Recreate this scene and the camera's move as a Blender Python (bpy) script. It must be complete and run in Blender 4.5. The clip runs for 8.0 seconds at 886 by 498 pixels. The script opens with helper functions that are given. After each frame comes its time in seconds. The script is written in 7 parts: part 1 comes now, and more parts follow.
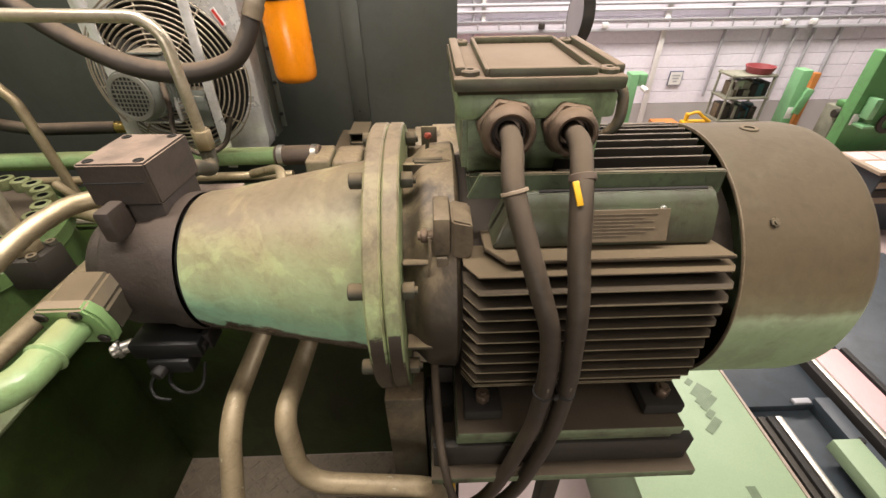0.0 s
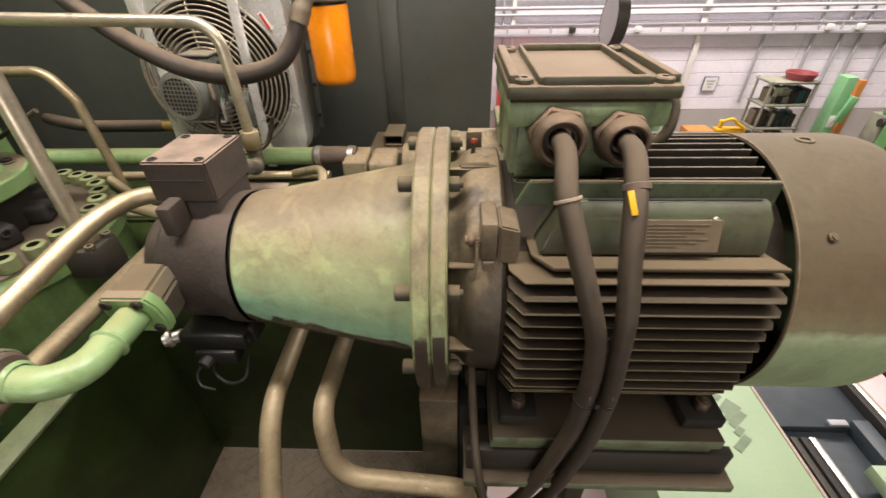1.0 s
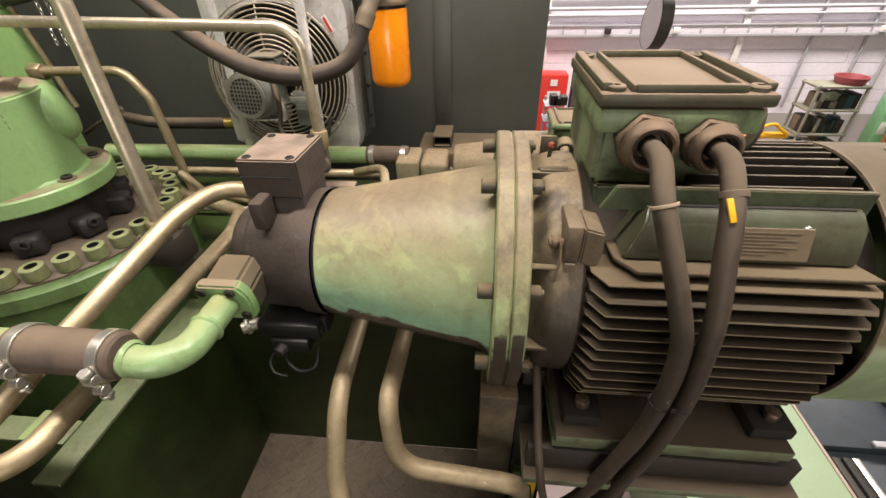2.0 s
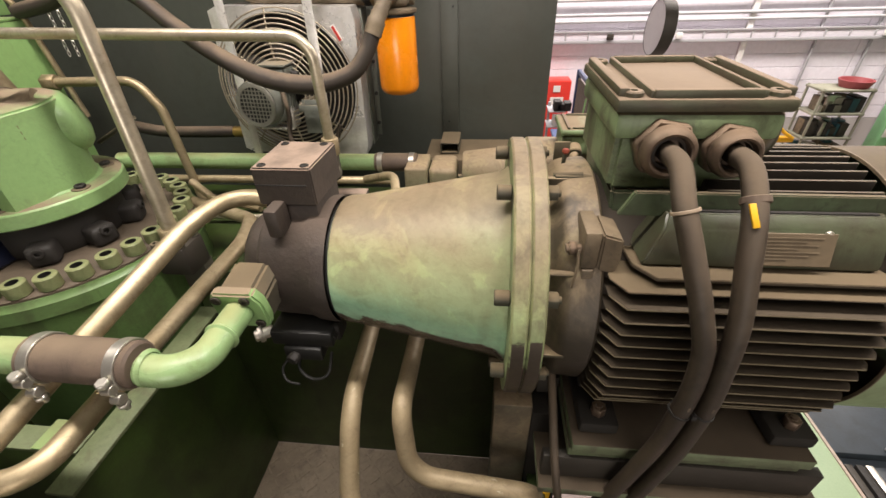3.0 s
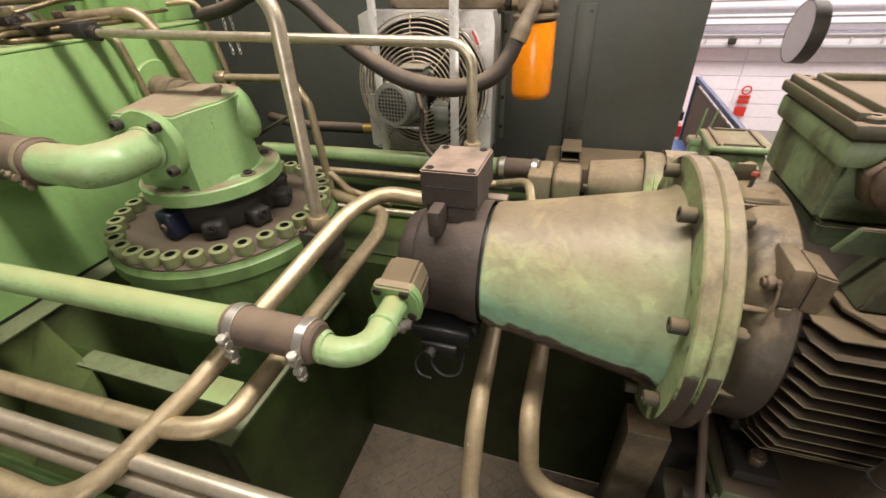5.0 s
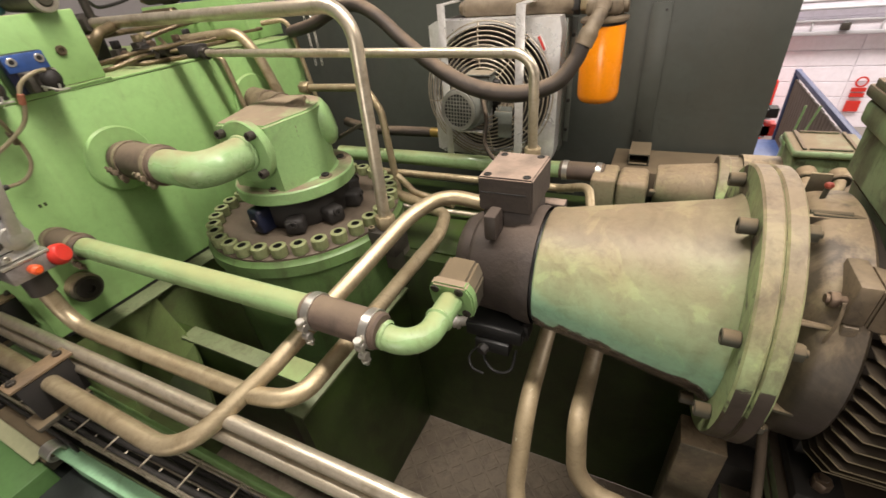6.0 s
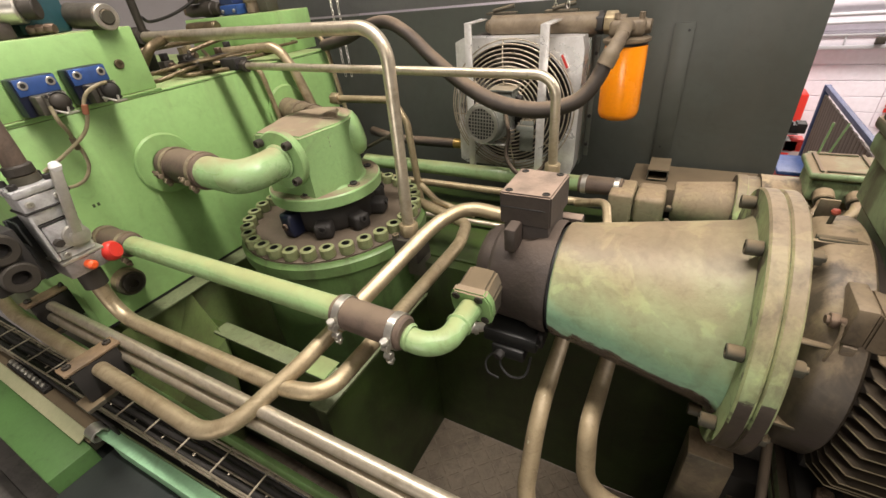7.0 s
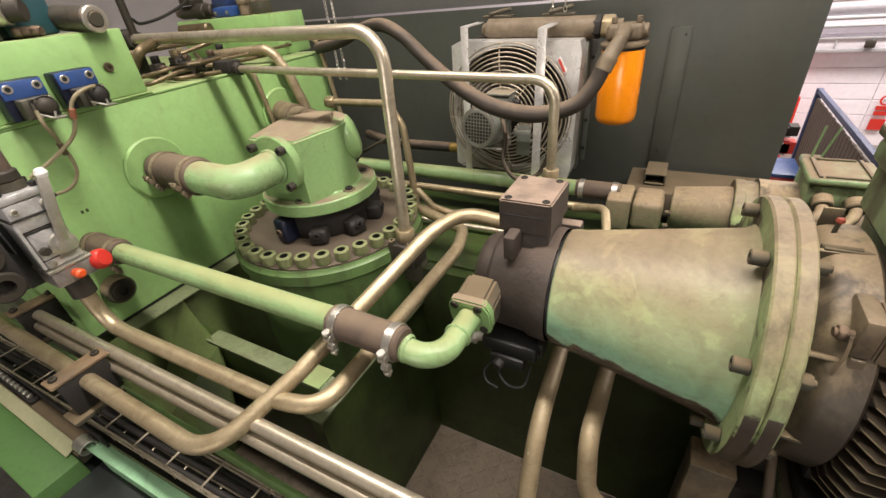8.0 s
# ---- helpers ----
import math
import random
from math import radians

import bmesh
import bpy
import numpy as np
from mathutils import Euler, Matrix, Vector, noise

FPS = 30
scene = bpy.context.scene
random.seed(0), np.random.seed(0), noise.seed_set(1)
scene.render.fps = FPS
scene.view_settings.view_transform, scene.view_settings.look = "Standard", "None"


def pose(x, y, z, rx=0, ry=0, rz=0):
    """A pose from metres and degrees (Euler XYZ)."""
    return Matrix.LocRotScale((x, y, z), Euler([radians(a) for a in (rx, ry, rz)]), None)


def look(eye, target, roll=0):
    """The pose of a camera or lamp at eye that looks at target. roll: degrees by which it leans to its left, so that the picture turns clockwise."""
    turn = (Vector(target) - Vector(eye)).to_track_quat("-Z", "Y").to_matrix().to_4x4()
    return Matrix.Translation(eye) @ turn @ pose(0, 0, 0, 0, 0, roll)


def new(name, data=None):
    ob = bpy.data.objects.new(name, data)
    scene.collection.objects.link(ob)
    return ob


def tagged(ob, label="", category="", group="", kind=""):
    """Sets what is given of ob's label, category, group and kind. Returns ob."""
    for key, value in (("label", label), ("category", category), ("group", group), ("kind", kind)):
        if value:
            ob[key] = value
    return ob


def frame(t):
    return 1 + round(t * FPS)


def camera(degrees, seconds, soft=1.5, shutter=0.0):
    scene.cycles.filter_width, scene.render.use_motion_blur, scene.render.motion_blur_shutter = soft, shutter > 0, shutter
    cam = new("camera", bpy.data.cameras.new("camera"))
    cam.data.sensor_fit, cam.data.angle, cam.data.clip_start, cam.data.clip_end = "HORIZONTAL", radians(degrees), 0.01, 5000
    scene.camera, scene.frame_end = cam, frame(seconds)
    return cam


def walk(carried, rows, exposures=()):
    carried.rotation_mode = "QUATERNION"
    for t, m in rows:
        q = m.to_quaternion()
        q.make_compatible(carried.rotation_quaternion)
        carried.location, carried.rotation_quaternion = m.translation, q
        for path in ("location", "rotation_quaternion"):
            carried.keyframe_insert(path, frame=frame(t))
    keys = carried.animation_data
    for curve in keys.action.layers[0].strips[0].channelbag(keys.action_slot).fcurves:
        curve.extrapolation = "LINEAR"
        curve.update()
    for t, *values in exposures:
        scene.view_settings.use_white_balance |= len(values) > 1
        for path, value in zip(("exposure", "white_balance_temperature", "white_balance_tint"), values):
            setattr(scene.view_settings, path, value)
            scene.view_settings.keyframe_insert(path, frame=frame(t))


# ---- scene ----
cam = camera(93.9, 8.0, shutter=0.4)
PATH = [
    (0, (0.122, 0.032, 2.976), (0.153, 1.651, 1.803), -0.9),
    (0.5, (0.116, 0.03, 2.979), (0.138, 1.652, 1.808), -0.9),
    (1, (0.085, 0.026, 2.984), (0.016, 1.651, 1.82), -1.1),
    (1.5, (0.027, 0.008, 2.993), (-0.127, 1.628, 1.831), -1.3),
    (1.7, (0.004, 0.002, 2.994), (-0.167, 1.621, 1.831), -1.3),
    (2.8, (-0.014, 0.003, 3.009), (-0.196, 1.629, 1.858), -1.7),
    (3, (-0.024, 0.003, 2.998), (-0.217, 1.637, 1.86), -2.1),
    (3.5, (-0.035, 0.006, 2.999), (-0.273, 1.638, 1.868), -2.1),
    (4, (-0.072, -0.002, 3.006), (-0.384, 1.623, 1.883), -2.2),
    (4.5, (-0.123, -0.011, 3.011), (-0.531, 1.596, 1.893), -2.5),
    (5, (-0.17, -0.021, 3.018), (-0.703, 1.545, 1.893), -3.1),
    (5.2, (-0.176, -0.025, 3.019), (-0.744, 1.513, 1.873), -3.5),
    (6.3, (-0.131, -0.074, 3.066), (-1.001, 1.357, 1.973), -7.1),
    (6.5, (-0.131, -0.088, 3.076), (-1.01, 1.34, 1.986), -6.7),
    (7, (-0.128, -0.095, 3.088), (-1.022, 1.335, 2.013), -6.5),
    (7.5, (-0.131, -0.089, 3.089), (-1.015, 1.354, 2.022), -6.4),
    (8, (-0.144, -0.078, 3.091), (-1.018, 1.367, 2.02), -6.2),
]
walk(cam, [(t, look(eye, target, roll)) for t, eye, target, roll in PATH])

# ---- light and exposure ----
scene.view_settings.exposure = -0.16
world = bpy.data.worlds.new("world")
scene.world = world
world.use_nodes = True
wn = world.node_tree.nodes
sky = wn.new("ShaderNodeTexSky")
sky.sky_type, sky.sun_disc = "NISHITA", False
sky.sun_elevation, sky.sun_rotation = radians(48), radians(150)
wn["Background"].inputs[1].default_value = 0.1
world.node_tree.links.new(sky.outputs[0], wn["Background"].inputs[0])


def area_lamp(name, eye, target, sx, sy, watts, colour=(1, 0.905, 0.835)):
    """A slightly warm rectangular lamp at eye that looks at target."""
    data = bpy.data.lights.new(name, "AREA")
    data.shape, data.size, data.size_y, data.energy, data.color = "RECTANGLE", sx, sy, watts, colour
    ob = new(name, data)
    ob.matrix_world = look(eye, target)
    return ob


ROOF = 7.6
# fill lamps added just under the closed roof, which has no openings
ROOF_FILLS = [(1.2, -2.3, 5.0, 3.6, 150), (5.0, 8.6, 14.0, 1.4, 2600)]
for sx_, sy_, lx_, ly_, watts_ in ROOF_FILLS:
    area_lamp("roof_fill", (sx_, sy_, ROOF - 0.06), (sx_ + 0.001, sy_, 0), lx_, ly_, watts_)
# fill lamp added before the solid south wall to brighten the front
area_lamp("front_fill", (0.5, -8.9, 2.4), (0.5, 0.0, 2.4), 4.0, 3.0, 270)
# the row of lamps that hangs over the power unit
area_lamp("work_lamp", (0.3, 0.52, 5.2), (0.3, 0.521, 0), 5.0, 0.2, 275)


# ---- materials ----
def material(name, colour, rough=0.5, metal=0.0, second=None, scale=6.0, amount=0.5, fine=90.0, bump=0.05,
             dust=None, dust_from=0.2, dust_to=0.8, stretch=(1, 1, 1), spots=None, coat=0.0, grime=None, drip=None):
    """Paint or metal with stains at two scales, fine relief and, where named, dust that lies on what faces up."""
    m = bpy.data.materials.new(name)
    m.use_nodes = True
    n, l = m.node_tree.nodes, m.node_tree.links
    b = n["Principled BSDF"]
    b.inputs["Metallic"].default_value = metal
    b.inputs["Coat Weight"].default_value = coat
    co = n.new("ShaderNodeTexCoord")
    mp = n.new("ShaderNodeMapping")
    mp.inputs["Scale"].default_value = stretch
    l.new(co.outputs["Object"], mp.inputs[0])

    def noise_tex(sc, detail=6.0, rough_=0.6, dist=0.0):
        t = n.new("ShaderNodeTexNoise")
        t.inputs["Scale"].default_value, t.inputs["Detail"].default_value = sc, detail
        t.inputs["Roughness"].default_value, t.inputs["Distortion"].default_value = rough_, dist
        l.new(mp.outputs[0], t.inputs["Vector"])
        return t

    def ramp(src, a, b_):
        r = n.new("ShaderNodeMapRange")
        r.inputs["From Min"].default_value, r.inputs["From Max"].default_value = a, b_
        l.new(src, r.inputs["Value"])
        return r.outputs[0]

    def mix(fac, a, c):
        x = n.new("ShaderNodeMix")
        x.data_type = "RGBA"
        if hasattr(fac, "links"):
            l.new(fac, x.inputs[0])
        else:
            x.inputs[0].default_value = fac
        for socket, value in ((x.inputs[6], a), (x.inputs[7], c)):
            if hasattr(value, "links"):
                l.new(value, socket)
            else:
                socket.default_value = (*value, 1)
        return x.outputs[2]

    def times(a, k):
        x = n.new("ShaderNodeMath")
        x.operation = "MULTIPLY"
        l.new(a, x.inputs[0])
        if hasattr(k, "links"):
            l.new(k, x.inputs[1])
        else:
            x.inputs[1].default_value = k
        return x.outputs[0]

    second = second or tuple(c * 0.55 for c in colour)
    big, small = noise_tex(scale, 7, 0.62, 0.4), noise_tex(fine, 4)
    col = mix(times(ramp(big.outputs[0], 0.38, 0.68), amount), colour, second)
    col = mix(times(ramp(small.outputs[0], 0.35, 0.75), 0.22), col, tuple(c * 0.6 for c in second))
    ro = n.new("ShaderNodeMath")
    ro.operation = "ADD"
    l.new(times(big.outputs[0], 0.3), ro.inputs[0])
    ro.inputs[1].default_value = rough - 0.15
    rough_out = ro.outputs[0]
    if spots:
        sp = noise_tex(spots[0], 8, 0.7, 0.8)
        col = mix(ramp(sp.outputs[0], spots[1], spots[1] + 0.04), col, spots[2])
    if grime:
        smear = ramp(noise_tex(grime[0], 10, 0.68, 1.6).outputs[0], 0.5, 0.66)
        col = mix(times(smear, grime[2]), col, grime[1])
        film = ramp(noise_tex(grime[0] * 4.5, 8, 0.7, 2.0).outputs[0], 0.55, 0.7)
        col = mix(times(film, grime[2] * 0.7), col, tuple(c * 0.6 for c in grime[1]))
    if drip:
        dm = n.new("ShaderNodeMapping")
        dm.inputs["Scale"].default_value = (drip[0], drip[0], drip[0] * 0.12)
        l.new(co.outputs["Object"], dm.inputs[0])
        dn = n.new("ShaderNodeTexNoise")
        dn.inputs["Scale"].default_value, dn.inputs["Detail"].default_value, dn.inputs["Roughness"].default_value = 1.0, 5.0, 0.6
        l.new(dm.outputs[0], dn.inputs["Vector"])
        col = mix(times(times(ramp(dn.outputs[0], 0.5, 0.62), ramp(big.outputs[0], 0.35, 0.6)), drip[2]), col, drip[1])
    if dust:
        geo = n.new("ShaderNodeNewGeometry")
        sep = n.new("ShaderNodeSeparateXYZ")
        l.new(geo.outputs["Normal"], sep.inputs[0])
        wob = n.new("ShaderNodeMath")
        wob.operation = "MULTIPLY_ADD"
        l.new(noise_tex(7, 6, 0.6, 0.5).outputs[0], wob.inputs[0])
        wob.inputs[1].default_value = 1.1
        l.new(sep.outputs[2], wob.inputs[2])
        f = ramp(wob.outputs[0], dust_from + 0.55, dust_to + 0.55)
        dcol = mix(times(ramp(noise_tex(14, 6).outputs[0], 0.35, 0.7), 0.6), dust, tuple(c * 0.72 for c in dust))
        col = mix(f, col, dcol)
        mr = n.new("ShaderNodeMix")
        l.new(f, mr.inputs[0])
        l.new(rough_out, mr.inputs[2])
        mr.inputs[3].default_value = 0.9
        rough_out = mr.outputs[0]
    l.new(col, b.inputs["Base Color"])
    l.new(rough_out, b.inputs["Roughness"])
    if bump:
        bp = n.new("ShaderNodeBump")
        bp.inputs["Strength"].default_value, bp.inputs["Distance"].default_value = min(1, bump * 4), 0.002
        l.new(small.outputs[0], bp.inputs["Height"])
        l.new(bp.outputs[0], b.inputs["Normal"])
    return m




def layered(name, stops, rough=0.5, smudge=(5.0, 0.5), fine=70.0, wobble=0.6, grain=None, drip=None):
    """Paint coloured by how far the surface faces up, from underside to dusty top, with smeared edges."""
    m = bpy.data.materials.new(name)
    m.use_nodes = True
    n, l = m.node_tree.nodes, m.node_tree.links
    b = n["Principled BSDF"]
    co, geo, sep = n.new("ShaderNodeTexCoord"), n.new("ShaderNodeNewGeometry"), n.new("ShaderNodeSeparateXYZ")
    l.new(geo.outputs["Normal"], sep.inputs[0])

    def tex(sc, detail, ro, dist):
        t = n.new("ShaderNodeTexNoise")
        for key, value in (("Scale", sc), ("Detail", detail), ("Roughness", ro), ("Distortion", dist)):
            t.inputs[key].default_value = value
        l.new(co.outputs["Object"], t.inputs["Vector"])
        return t.outputs[0]

    def math_(op, a, c, d=None):
        x = n.new("ShaderNodeMath")
        x.operation = op
        for i, v in enumerate((a, c, d)):
            if v is None:
                continue
            if hasattr(v, "links"):
                l.new(v, x.inputs[i])
            else:
                x.inputs[i].default_value = v
        return x.outputs[0]

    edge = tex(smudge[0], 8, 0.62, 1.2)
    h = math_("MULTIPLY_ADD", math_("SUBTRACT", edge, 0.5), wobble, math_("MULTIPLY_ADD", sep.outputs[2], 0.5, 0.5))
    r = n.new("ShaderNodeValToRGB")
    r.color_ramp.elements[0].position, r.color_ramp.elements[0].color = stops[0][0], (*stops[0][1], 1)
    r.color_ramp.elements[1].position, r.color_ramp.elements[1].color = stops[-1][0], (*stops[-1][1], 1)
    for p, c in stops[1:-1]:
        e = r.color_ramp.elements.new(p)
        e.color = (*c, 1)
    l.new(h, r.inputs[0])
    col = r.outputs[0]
    for sc, lo, hi, tint, amount in ((smudge[0] * 2.2, 0.53, 0.58, (1.2, 1.26, 1.17), smudge[1]), (smudge[0] * 5, 0.52, 0.7, (0.55, 0.5, 0.45), grain or 0.5), (fine, 0.45, 0.75, (0.72, 0.68, 0.65), 0.5)):
        rr = n.new("ShaderNodeMapRange")
        rr.inputs["From Min"].default_value, rr.inputs["From Max"].default_value = lo, hi
        l.new(tex(sc, 8, 0.6, 1.4 if sc < fine else 0.5), rr.inputs["Value"])
        x = n.new("ShaderNodeMix")
        x.data_type, x.blend_type = "RGBA", "MULTIPLY"
        l.new(math_("MULTIPLY", rr.outputs[0], amount), x.inputs[0])
        l.new(col, x.inputs[6])
        x.inputs[7].default_value = (*tint, 1)
        col = x.outputs[2]
    if drip:
        dm = n.new("ShaderNodeMapping")
        dm.inputs["Scale"].default_value = (drip[0], drip[0], drip[0] * 0.15)
        l.new(co.outputs["Object"], dm.inputs[0])
        dn = n.new("ShaderNodeTexNoise")
        dn.inputs["Scale"].default_value, dn.inputs["Detail"].default_value, dn.inputs["Roughness"].default_value = 1.0, 6.0, 0.62
        l.new(dm.outputs[0], dn.inputs["Vector"])
        rr = n.new("ShaderNodeMapRange")
        rr.inputs["From Min"].default_value, rr.inputs["From Max"].default_value = 0.5, 0.58
        l.new(dn.outputs[0], rr.inputs["Value"])
        pr = n.new("ShaderNodeMapRange")
        pr.inputs["From Min"].default_value, pr.inputs["From Max"].default_value = 0.42, 0.56
        l.new(edge, pr.inputs["Value"])
        x = n.new("ShaderNodeMix")
        x.data_type = "RGBA"
        l.new(math_("MULTIPLY", math_("MULTIPLY", rr.outputs[0], pr.outputs[0]), drip[2]), x.inputs[0])
        l.new(col, x.inputs[6])
        x.inputs[7].default_value = (*drip[1], 1)
        col = x.outputs[2]
    l.new(col, b.inputs["Base Color"])
    l.new(math_("MULTIPLY_ADD", h, 0.35, rough - 0.15), b.inputs["Roughness"])
    bp = n.new("ShaderNodeBump")
    bp.inputs["Strength"].default_value, bp.inputs["Distance"].default_value = 0.25, 0.002
    l.new(tex(fine, 4, 0.6, 0.2), bp.inputs["Height"])
    l.new(bp.outputs[0], b.inputs["Normal"])
    return m


